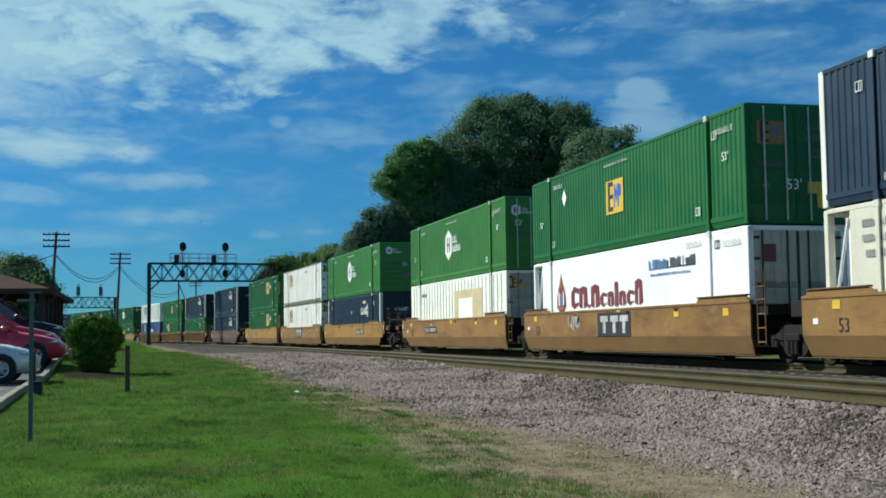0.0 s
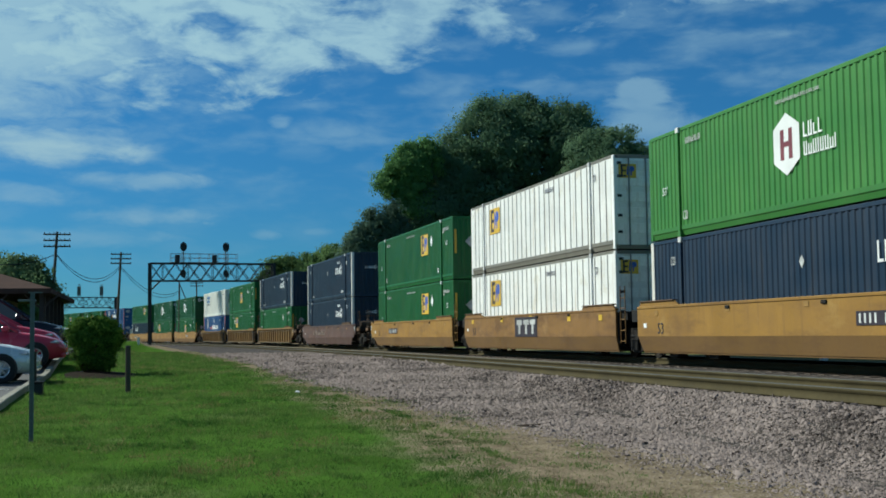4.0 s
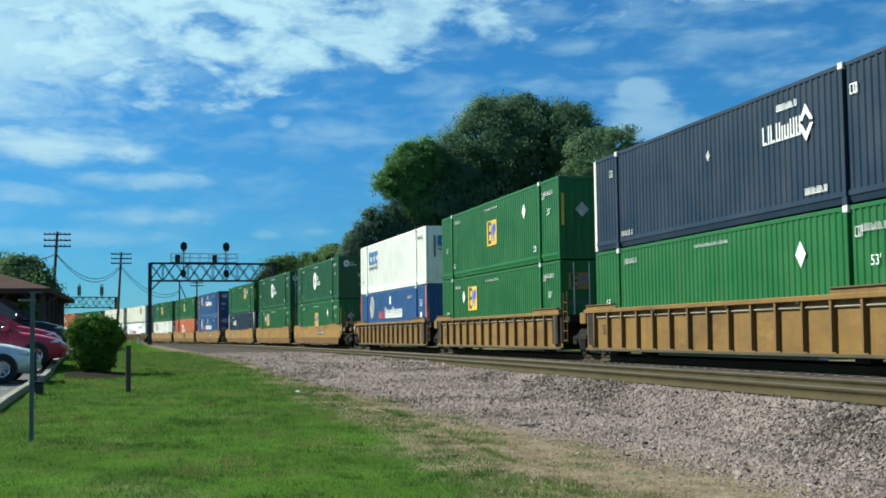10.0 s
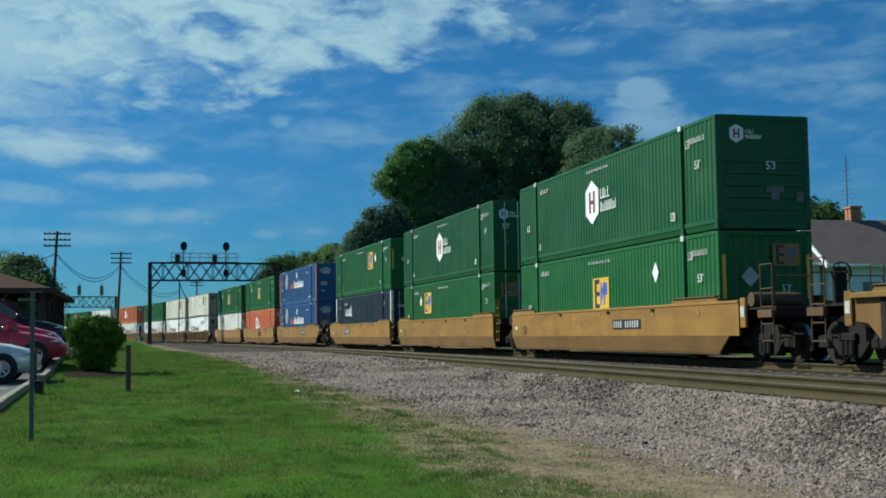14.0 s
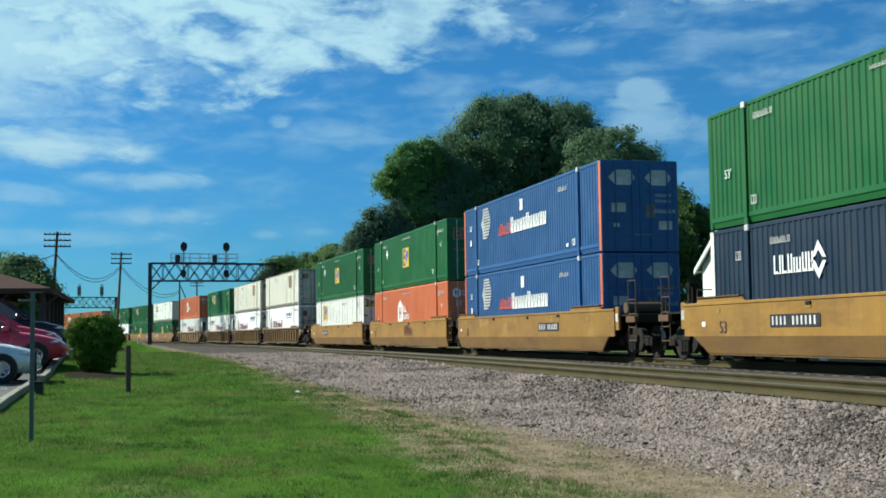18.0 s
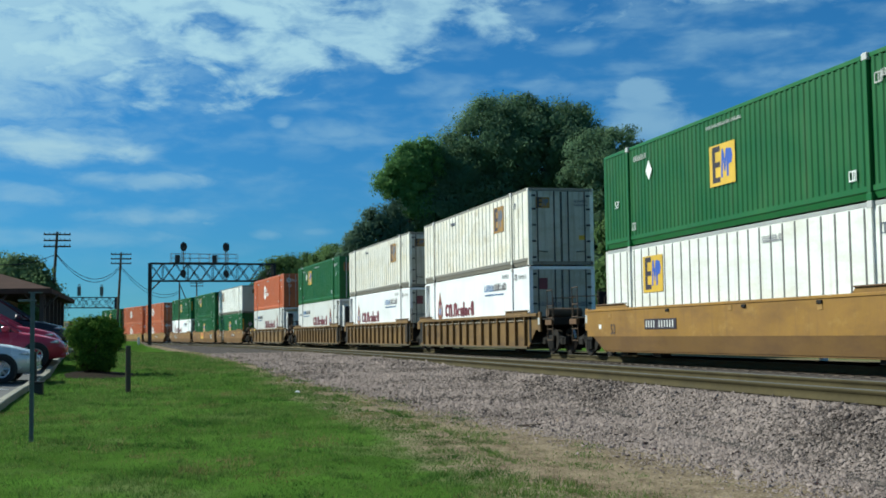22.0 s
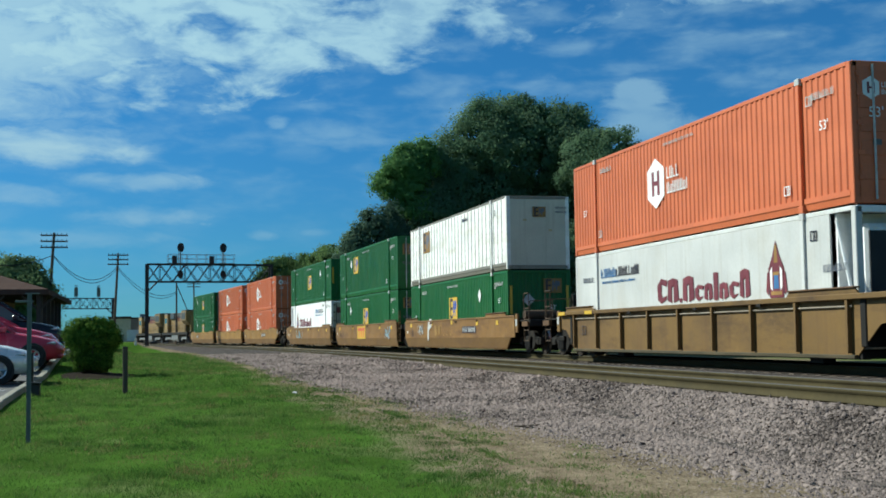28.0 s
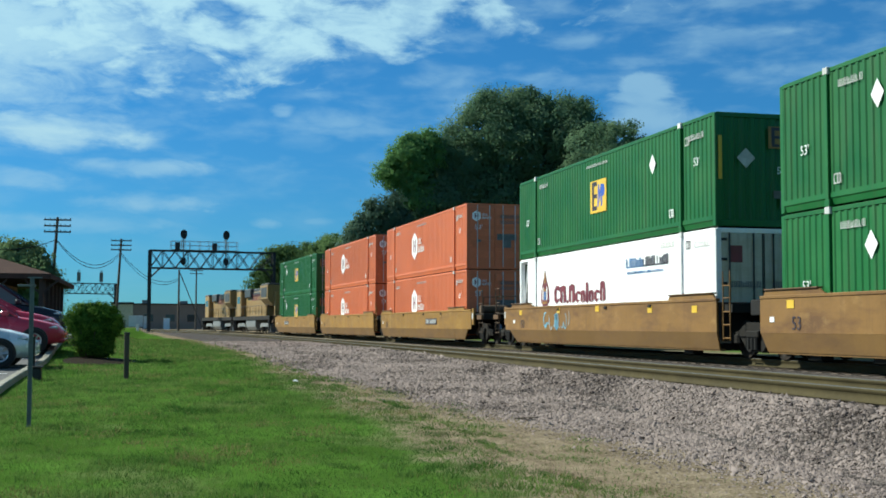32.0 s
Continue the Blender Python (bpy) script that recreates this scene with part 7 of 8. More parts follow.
def signal_head(parent, p, th, lamps=3, size=0.9):
    """Dark oval target with hooded lamps, facing the camera."""
    m4 = Matrix.LocRotScale(p, Euler((0, 0, th)), (size, size, size))
    sh = Shape()
    n = 20
    ring = [(0.44 * math.cos(2 * math.pi * i / n), 0.66 * math.sin(2 * math.pi * i / n) ) for i in range(n)]
    ring = [(y, z * (0.92 if abs(z) > 0.5 else 1)) for y, z in ring]
    sh.prism(ring, "x", -0.02, 0.02)
    sh.box(-0.32, 0.0, -0.22, 0.22, -0.5, 0.5, ch=0.03)
    head = part("signal_head", sh, DARKSTEEL, parent, "black oval signal head", at=m4)
    for k in range(lamps):
        z = 0.34 - 0.34 * k
        h = Shape()
        for a in range(9):
            t0, t1 = math.pi * (a / 9) , math.pi * ((a + 1) / 9)
            h.tube((0.02, 0.11 * math.cos(t0), z + 0.11 * math.sin(t0)), (0.26, 0.11 * math.cos(t0), z + 0.11 * math.sin(t0)), 0.02, n=4)
        part("hood", h, BLACKPLASTIC, head)


def bridge(s, left, right, z0, z1, label, with_signals):
    th = float(np.interp(s, LS, LTH))
    t = thing("signal_bridge", label, "signal bridge", "signal bridges over the tracks")
    pl, pr = Vector((*line(s, left), 0)), Vector((*line(s, right), 0))
    dv = (1.1 * math.cos(th), 1.1 * math.sin(th))
    sh = Shape()
    lattice(sh, (pl.x, pl.y, z0), (pr.x, pr.y, z0), dv, z1 - z0, 5, 0.055)
    part("truss", sh, DARKSTEEL, t, "black lattice truss")
    for p in (pl, pr):
        leg = Shape()
        zb = float(ground_z(p.x, p.y)) - 0.15
        for o in ((0, 0), dv):
            leg.box(p.x + o[0] - 0.16, p.x + o[0] + 0.16, p.y + o[1] - 0.16, p.y + o[1] + 0.16, zb, z1 + 0.05)
        for i in range(9):
            za, zc = zb + (z0 - zb) * i / 9, zb + (z0 - zb) * (i + 1) / 9
            leg.tube((p.x, p.y, za), (p.x + dv[0], p.y + dv[1], zc), 0.03, n=4)
            leg.tube((p.x + dv[0], p.y + dv[1], za), (p.x, p.y, zc), 0.03, n=4)
        part("leg", leg, DARKSTEEL, t, "black latticed leg")
        part("footing", Shape().box(p.x - 0.5, p.x + dv[0] + 0.5, p.y - 0.5, p.y + dv[1] + 0.5, zb - 0.3, zb + 0.25, ch=0.03), CONCRETE, t)
    inward = (pr - pl).normalized()
    for o in ((0, 0), dv):
        part("knee_brace", Shape().tube((pl.x + o[0], pl.y + o[1], z0 - 1.2), (pl.x + o[0] + inward.x * 1.2, pl.y + o[1] + inward.y * 1.2, z0), 0.08, n=4), DARKSTEEL, t)
        part("knee_brace", Shape().tube((pr.x + o[0], pr.y + o[1], z0 - 1.2), (pr.x + o[0] - inward.x * 1.2, pr.y + o[1] - inward.y * 1.2, z0), 0.08, n=4), DARKSTEEL, t)
    if with_signals:
        for off in (-5.15, -0.15):
            c = Vector((*line(s, off), 0)) + Vector((dv[0] * 0.5, dv[1] * 0.5, 0))
            part("mast", Shape().tube((c.x, c.y, z0 + 0.3), (c.x, c.y, z1 + 2.5), 0.07), GALV, t, "grey signal mast")
            f = Vector((math.cos(th), math.sin(th), 0)) * 0.75
            signal_head(t, c + f * 0.4 + Vector((0, 0, z1 + 2.0)), th)
            signal_head(t, c + f * 1.05 + Vector((0, -0.1, z0 + 0.85)), th, size=0.78)
            lad = Shape()
            a = Vector((-math.sin(th), math.cos(th), 0)) * 0.22
            for sg in (-1, 1):
                lad.tube(c + a * sg + Vector((0, 0, z1)), c + a * sg + Vector((0, 0, z1 + 2.0)), 0.02, n=5)
            for i in range(7):
                lad.tube(c - a + Vector((0, 0, z1 + 0.2 + i * 0.3)), c + a + Vector((0, 0, z1 + 0.2 + i * 0.3)), 0.015, n=5)
            part("ladder", lad, GALV, t)
        for off in (-5.9, -1.55):
            c = Vector((*line(s, off), 0)) + Vector((dv[0] * 0.9, dv[1] * 0.9, 0))
            part("relay_box", Shape().box(c.x - 0.25, c.x + 0.25, c.y - 0.28, c.y + 0.28, z1 + 0.02, z1 + 1.0, ch=0.03), DARKSTEEL, t, "dark equipment box on the walkway")
        wk = Shape()
        a, b = Vector((*line(s, -6.6), z1 + 0.12)), Vector((*line(s, 1.2), z1 + 0.12))
        dvv = Vector((dv[0], dv[1], 0))
        wk.add([a, b, b + dvv, a + dvv, a + Vector((0, 0, 0.04)), b + Vector((0, 0, 0.04)), b + dvv + Vector((0, 0, 0.04)), a + dvv + Vector((0, 0, 0.04))],
               [(0, 1, 2, 3), (7, 6, 5, 4), (0, 4, 5, 1), (2, 6, 7, 3), (1, 5, 6, 2), (0, 3, 7, 4)])
        for o in (Vector(), dvv):
            for i in range(8):
                q = a.lerp(b, i / 7) + o
                wk.tube(q, q + Vector((0, 0, 1.05)), 0.025, n=5)
            for h in (0.55, 1.05):
                wk.tube(a + o + Vector((0, 0, h)), b + o + Vector((0, 0, h)), 0.022, n=5)
        part("walkway", wk, GALV, t, "grey walkway with handrails")
    else:
        for off in (left + 6.0, left + 10.5):
            c = Vector((*line(s, off), 0))
            m_ = Shape()
            lattice(m_, (c.x, c.y - 0.25, z1), (c.x, c.y + 0.25, z1), (0.4, 0), 2.6, 1, 0.03)
            m_.box(c.x - 0.3, c.x + 0.3, c.y - 0.35, c.y + 0.35, z1 + 0.4, z1 + 2.2)
            part("mast", m_, GALV, t)


def build_signal_bridge():
    bridge(-147.0, -9.0, 5.6, 7.40, 9.45, "black lattice signal bridge over two tracks with signal heads", True)
    bridge(-258.0, -9.0, 4.3, 7.0, 9.1, "distant lattice signal bridge over the tracks", False)


def sag(sh, a, b, drop, r=0.032, n=14):
    a, b = Vector(a), Vector(b)
    sh.pipe([a.lerp(b, i / n) - Vector((0, 0, drop * 4 * i / n * (1 - i / n))) for i in range(n + 1)], r)


def utility_pole(x, y, top, arms, lean=0.0, label="weathered wooden utility pole with crossarms"):
    t = thing("utility_pole", label, "utility pole", "poles beside the railway", at=pose(x, y, 0))
    z0 = float(ground_z(x, y)) - 0.2
    part("pole", Shape().tube((0, 0, z0), (0, lean, top), 0.17, 0.11, 10), WOODPOLE, t)
    for i in range(arms):
        z = top - 0.22 - i * 0.50
        a = part("crossarm", Shape().box(-0.06, 0.06, lean - 1.08, lean + 1.08, z - 0.06, z + 0.06, ch=0.01), WOODPOLE, t)
        for y2 in (-1.0, -0.6, -0.25, 0.25, 0.6, 1.0):
            part("insulator", Shape().tube((0, lean + y2, z + 0.06), (0, lean + y2, z + 0.18), 0.035, 0.025, 7), DARKSTEEL, a)
    return t


def build_poles():
    utility_pole(-104.7, -23.16, 9.65, 3, 0.55)
    utility_pole(-135.0, -18.70, 10.05, 3, 0.48)
    utility_pole(-176.0, -11.2, 8.6, 0, 0.0, "thin wooden pole with a guy wire beyond the signal bridge")
    utility_pole(-210.0, -7.6, 10.2, 2, 0.0, "distant wooden utility pole with crossarms")
    g = thing("guy_wire", "slanting guy strut beside a distant pole", "wire")
    part("strut", Shape().tube((-176.0, -11.1, 8.2), (-176.0, -7.6, -0.3), 0.07, n=6), WOODPOLE, g)
    w = thing("overhead_cable", "sagging dark overhead cables between the poles", "cable")
    for a, b, d in (((-104.7, -22.66, 7.8), (-135, -18.3, 8.6), 1.75), ((-104.7, -22.66, 7.7), (-135, -18.3, 8.4), 1.9), ((-135, -18.3, 8.6), (-176, -11.2, 7.4), 1.6), ((-135, -18.3, 8.4), (-176, -11.2, 7.2), 1.8),
                    ((-104.7, -22.66, 7.8), (-72, -29.0, 7.0), 1.4)):
        sh = Shape()
        sag(sh, a, b, d)
        part("cable", sh, BLACK, w)


# ---- buildings ----
def gable_house(name, label, origin, turn, length, width, eave, ridge, chimney=None, dormers=()):
    """Ridge along local x; origin is the ridge's end on the ground line."""
    t = thing(name, label, "house", "houses beyond the railway", at=pose(*origin, 0, 0, turn))
    w = width / 2
    sh = Shape()
    sh.prism([(-w + 0.3, -0.4), (-w + 0.3, eave + 0.12), (0, ridge - 0.10), (w - 0.3, eave + 0.12), (w - 0.3, -0.4)], "x", 0.25, length - 0.25)
    walls = part("wall", sh, SIDING, t, "white horizontal siding")
    for i in range(int(eave / 0.22)):
        z = 0.2 + i * 0.22
        part("siding_board", Shape().box(0.26, length - 0.26, -w + 0.27, -w + 0.302, z, z + 0.19), SIDING, walls)
    for sgn in (-1, 1):
        k = (ridge - eave) / w
        yo = sgn * (w + 0.15)
        zo = ridge - k * (w + 0.15)
        r = Shape().add([(0, 0, ridge + 0.05), (length, 0, ridge + 0.05), (length, yo, zo + 0.05), (0, yo, zo + 0.05), (0, 0, ridge - 0.05), (length, 0, ridge - 0.05), (length, yo, zo - 0.05), (0, yo, zo - 0.05)],
                        [(0, 1, 2, 3), (7, 6, 5, 4), (0, 4, 5, 1), (2, 6, 7, 3), (1, 5, 6, 2), (0, 3, 7, 4)])
        part("roof_slope", r, ROOFGREY, t, "grey-brown shingle roof")
        tr = Shape()
        for x in (0, length):
            k = (ridge - eave) / w
            tr.add([(x - 0.05, 0, ridge - 0.16), (x + 0.05, 0, ridge - 0.16), (x + 0.05, sgn * (w + 0.2), eave - 0.2 * k - 0.16), (x - 0.05, sgn * (w + 0.2), eave - 0.2 * k - 0.16),
                    (x - 0.05, 0, ridge + 0.08), (x + 0.05, 0, ridge + 0.08), (x + 0.05, sgn * (w + 0.2), eave - 0.2 * k + 0.08), (x - 0.05, sgn * (w + 0.2), eave - 0.2 * k + 0.08)],
                   [(0, 1, 2, 3), (7, 6, 5, 4), (0, 4, 5, 1), (2, 6, 7, 3), (1, 5, 6, 2), (0, 3, 7, 4)])
        part("rake_board", tr, TRIMWHITE, t, "white rake board")
        part("gutter", Shape().box(0, length, sgn * (w + 0.16) - 0.06, sgn * (w + 0.16) + 0.06, eave - 0.22, eave - 0.08, ch=0.02), TRIMWHITE, t, "white gutter")
    for k, (x, z, ww, hh) in enumerate(dormers):
        wn = part("window", Shape().box(x - ww / 2 - 0.08, x + ww / 2 + 0.08, -w + 0.22, -w + 0.29, z - hh / 2 - 0.08, z + hh / 2 + 0.08), TRIMWHITE, t, "white framed window")
        part("pane", Shape().box(x - ww / 2, x + ww / 2, -w + 0.205, -w + 0.215, z - hh / 2, z - 0.02).box(x - ww / 2, x + ww / 2, -w + 0.205, -w + 0.215, z + 0.02, z + hh / 2), CARGLASS, wn)
    gw = part("window", Shape().box(0.20, 0.26, -0.45, 0.45, 1.3, 2.6), TRIMWHITE, t)
    part("pane", Shape().box(0.18, 0.19, -0.35, 0.35, 1.4, 2.5), CARGLASS, gw)
    if chimney:
        x, y = chimney
        c = part("chimney", Shape().box(x - 0.30, x + 0.30, y - 0.30, y + 0.30, ridge - 0.9, ridge + 0.75, ch=0.015).box(x - 0.36, x + 0.36, y - 0.36, y + 0.36, ridge + 0.68, ridge + 0.80), CHIMNEY, t, "orange-brown brick chimney")
        mast = part("antenna", Shape().tube((x - 0.3, y, ridge), (x - 0.3, y, ridge + 3.5), 0.025, n=6), DARKSTEEL, t, "tall thin television antenna")
        for i in range(9):
            z = ridge + 1.2 + i * 0.25
            part("antenna_rod", Shape().tube((x - 0.3, y - 0.75 + i * 0.06, z), (x - 0.3, y + 0.75 - i * 0.06, z), 0.012, n=4), DARKSTEEL, mast)
        part("vent", Shape().tube((x + 1.8, -1.2, ridge - 0.9), (x + 1.8, -1.2, ridge - 0.3), 0.06, n=8), DARKSTEEL, t)
    return t


def build_houses():
    gz = 0.55
    gable_house("house", "white sided house with a grey shingle roof and gable end", (-57.2, 13.6, gz), 88, 4.2, 6.4, 3.55, 5.60, None, ((1.2, 1.9, 0.8, 1.2), (3.0, 1.9, 0.8, 1.2)))
    gable_house("house", "white house with grey shingle roof, rake board and brick chimney", (-57.0, 17.5, gz), 88, 17.0, 7.0, 3.45, 5.85, (3.75, 0.2), ((2.6, 1.9, 1.0, 1.2), (6.0, 1.9, 1.4, 1.2), (9.5, 1.9, 1.0, 1.2)))


def build_station():
    """Low station house with a wide hipped roof on posts."""
    x0, x1, y0, y1 = -80.0, -62.0, -36.0, -19.7
    t = thing("station_house", "low brick station with a brown hipped roof and timber posts", "building")
    z0 = -0.2
    sh = Shape()
    e, r = 3.25, 5.05
    vs = [(x0, y0, e), (x1, y0, e), (x1, y1, e), (x0, y1, e), ((x0 + x1) / 2, y0 + 5.5, r), ((x0 + x1) / 2, y1 - 5.5, r), (x0, y0, e - 0.25), (x1, y0, e - 0.25), (x1, y1, e - 0.25), (x0, y1, e - 0.25)]
    sh.add(vs, [(0, 1, 4), (1, 2, 5, 4), (2, 3, 5), (3, 0, 4, 5), (0, 6, 7, 1), (1, 7, 8, 2), (2, 8, 9, 3), (3, 9, 6, 0), (6, 9, 8, 7)])
    part("roof", sh, ROOFBROWN, t, "brown shingle hipped roof")
    part("wall", Shape().box(x0 + 2, x1 - 2.2, y0 + 2, y1 - 3.2, z0, e - 0.24), BRICK, t, "dark red brick wall")
    for i in range(7):
        y = y1 - 0.5 - i * 2.4
        post = part("post", Shape().box(x1 - 0.62, x1 - 0.40, y - 0.11, y + 0.11, z0, e - 0.24, ch=0.02), DARKWOOD, t, "dark timber post")
        part("post_bracket", Shape().tube((x1 - 0.5, y - 0.8, e - 0.3), (x1 - 0.5, y, e - 1.0), 0.06, n=4).tube((x1 - 0.5, y + 0.8, e - 0.3), (x1 - 0.5, y, e - 1.0), 0.06, n=4), DARKWOOD, post)
    for i in range(6):
        x = x1 - 1.5 - i * 2.6
        part("post", Shape().box(x - 0.11, x + 0.11, y1 - 0.62, y1 - 0.40, z0, e - 0.24, ch=0.02), DARKWOOD, t)
    for y in (-33, -29.5, -26, -23.8):
        w = part("window", Shape().box(x1 - 2.22, x1 - 2.14, y - 0.6, y + 0.6, 0.8, 2.3), TRIMWHITE, t)
        part("pane", Shape().box(x1 - 2.135, x1 - 2.125, y - 0.5, y + 0.5, 0.9, 2.2), CARGLASS, w)


def build_far_buildings():
    t = thing("warehouse", "long low brown brick building with a tan end bay", "building")
    x, zb = -246.0, -0.4
    part("wall", Shape().box(x - 30, x, -18.5, 9.0, zb, 4.75), WARMBRICK, t, "brown brick wall")
    part("end_bay", Shape().box(x - 30, x + 0.1, -22.6, -18.5, zb, 5.0), TANWALL, t, "tan rendered end bay")
    part("parapet", Shape().box(x - 30, x + 0.25, -22.7, 9.1, 4.76, 4.98).box(x - 30, x + 0.25, -22.8, -18.4, 5.0, 5.2), DARKWOOD, t)
    for i in range(5):
        y = -15.5 + i * 4.2
        part("window", Shape().box(x - 0.1, x + 0.02, y - 0.9, y + 0.9, 1.4, 2.8), CARGLASS, t)
    part("door", Shape().box(x - 0.1, x + 0.03, -12.6, -11.4, zb, 2.1), TRIMWHITE, t)
    for i, (dx, y) in enumerate(((2, -16.0), (9, -8.5))):
        part("rooftop_unit", Shape().box(x - dx - 2, x - dx, y - 0.8, y + 0.8, 4.9, 5.7, ch=0.05), GALV, t)
    # equipment cabinets at the foot of the signal bridge
    c = thing("signal_cabinet", "small white box at the foot of the signal bridge", "cabinet", "trackside cabinets", at=pose(-139.0, -16.4, float(ground_z(-139.0, -16.4))))
    part("body", Shape().box(-0.12, 0.12, -0.13, 0.13, -0.05, 0.72, ch=0.02), TRIMWHITE, c)
    part("lid", Shape().box(-0.15, 0.15, -0.16, 0.16, 0.72, 0.77, ch=0.01), TRIMWHITE, c)
    for x, y, h, w in ((-222.0, -17.6, 2.1, 2.4), (-222.0, -15.9, 2.3, 0.8)):
        c = thing("signal_cabinet", "silver-grey metal signal cabinet beyond the tracks", "cabinet", "trackside cabinets", at=pose(x, y, float(ground_z(x, y))))
        part("body", Shape().box(-0.5, 0.5, -w / 2, w / 2, 0.12, h, ch=0.03), CABINET, c)
        part("base", Shape().box(-0.6, 0.6, -w / 2 - 0.1, w / 2 + 0.1, -0.2, 0.12), CONCRETE, c)
        part("door", Shape().box(0.5, 0.53, -w / 2 + 0.08, -0.02, 0.22, h - 0.1, ch=0.008), CABINET, c)
        part("door", Shape().box(0.5, 0.53, 0.02, w / 2 - 0.08, 0.22, h - 0.1, ch=0.008), CABINET, c)


# ---- car park ----
def car(name, label, paint_, x, y, L_, W_, H_, van=False):
    """A parked car; +x is its nose. Turned so that the nose points at the railway."""
    z = float(ground_z(x, y)) + 0.025
    t = thing(name, label, "car", "cars in the car park", at=pose(x, y, z, 0, 0, 90))
    hl = L_ / 2
    hood = 1.0 if not van else 1.12
    st = [(-hl, 0.42, 0.86, 0.70), (-hl + 0.12, 0.26, 0.98, 0.84), (-hl + 0.7, 0.20, hood + 0.06, 0.94), (-0.4, 0.18, hood + 0.03, 1.0), (hl * 0.38, 0.18, hood, 1.0), (hl - 0.75, 0.20, hood - 0.10, 0.96),
          (hl - 0.22, 0.24, hood - 0.24, 0.86), (hl, 0.34, hood - 0.42, 0.66)]
    sh = Shape()
    ring = []
    for px_, zl, zt, wf in st:
        w = W_ / 2 * wf
        ring.append([(px_, -w * 0.90, zl), (px_, -w, zl + 0.16), (px_, -w * 1.0, zl + (zt - zl) * 0.62), (px_, -w * 0.93, zt - 0.05), (px_, -w * 0.80, zt),
                     (px_, w * 0.80, zt), (px_, w * 0.93, zt - 0.05), (px_, w, zl + (zt - zl) * 0.62), (px_, w, zl + 0.16), (px_, w * 0.90, zl)])
    n = 10
    vs = [v for r in ring for v in r]
    fs = [(i * n + j, i * n + (j + 1) % n, (i + 1) * n + (j + 1) % n, (i + 1) * n + j) for i in range(len(ring) - 1) for j in range(n)]
    fs += [tuple(range(n)), tuple(range(len(vs) - 1, len(vs) - n - 1, -1))]
    sh.add(vs, fs)
    me = sh.mesh("body", [paint_])
    me.polygons.foreach_set("use_smooth", [True] * len(me.polygons))
    body = part("body", me, None, t)
    # cabin
    b0, b1 = (-hl + 0.5, hl * 0.45) if not van else (-hl + 0.15, hl * 0.55)
    t0, t1 = (-hl + 1.25, hl * 0.02) if not van else (-hl + 0.5, hl * 0.16)
    w0, w1 = W_ / 2 * 0.90, W_ / 2 * 0.72
    g = Shape()
    zb = hood - 0.03
    g.add([(b0, -w0, zb), (b1, -w0 * 0.92, zb), (b1, w0 * 0.92, zb), (b0, w0, zb), (t0, -w1, H_ - 0.05), (t1, -w1, H_ - 0.04), (t1, w1, H_ - 0.04), (t0, w1, H_ - 0.05)],
          [(0, 1, 5, 4), (1, 2, 6, 5), (2, 3, 7, 6), (3, 0, 4, 7), (4, 5, 6, 7)])
    part("window_glass", g, CARGLASS, body, "dark tinted glass")
    rf = Shape()
    rf.add([(t0 - 0.08, -w1 - 0.02, H_ - 0.055), (t1 + 0.06, -w1 - 0.02, H_ - 0.05), (t1 + 0.06, w1 + 0.02, H_ - 0.05), (t0 - 0.08, w1 + 0.02, H_ - 0.055),
            (t0 + 0.1, -w1 + 0.12, H_), (t1 - 0.1, -w1 + 0.12, H_), (t1 - 0.1, w1 - 0.12, H_), (t0 + 0.1, w1 - 0.12, H_)],
           [(0, 1, 5, 4), (1, 2, 6, 5), (2, 3, 7, 6), (3, 0, 4, 7), (4, 5, 6, 7), (3, 2, 1, 0)])
    part("roof", rf, paint_, body)
    for sgn in (-1, 1):
        for (a, b) in (((b0, w0), (t0, w1)), ((b1, w0 * 0.92), (t1, w1)), (((b0 + b1) / 2 - 0.1, w0 * 0.96), ((t0 + t1) / 2 - 0.1, w1))):
            part("pillar", Shape().tube((a[0], sgn * (a[1] + 0.006), zb), (b[0], sgn * (b[1] + 0.006), H_ - 0.05), 0.045, n=6), paint_, body)
        part("mirror", Shape().box(b1 - 0.42, b1 - 0.22, sgn * (W_ / 2 + 0.06) - 0.09, sgn * (W_ / 2 + 0.06) + 0.09, zb + 0.02, zb + 0.17, ch=0.03), paint_, body)
        part("headlight", Shape().box(hl - 0.50, hl - 0.16, sgn * W_ / 2 * 0.70 - 0.14, sgn * W_ / 2 * 0.70 + 0.13, hood - 0.37, hood - 0.26, ch=0.05), LAMPGLASS, body, "clear headlight")
        part("tail_light", Shape().box(-hl + 0.02, -hl + 0.3, sgn * W_ / 2 * 0.72 - 0.12, sgn * W_ / 2 * 0.72 + 0.12, 0.72, 0.9, ch=0.04), D_RED, body)
        part("door_seam", Shape().box(0.28, 0.295, sgn * (W_ / 2 + 0.001) - 0.003, sgn * (W_ / 2 + 0.001) + 0.003, 0.32, zb - 0.1).box(-0.82, -0.805, sgn * (W_ / 2 + 0.001) - 0.003, sgn * (W_ / 2 + 0.001) + 0.003, 0.32, zb - 0.1), BLACKPLASTIC, body)
        part("door_handle", Shape().box(-0.55, -0.35, sgn * (W_ / 2 + 0.01) - 0.015, sgn * (W_ / 2 + 0.01) + 0.015, zb - 0.17, zb - 0.13, ch=0.008), paint_, body)
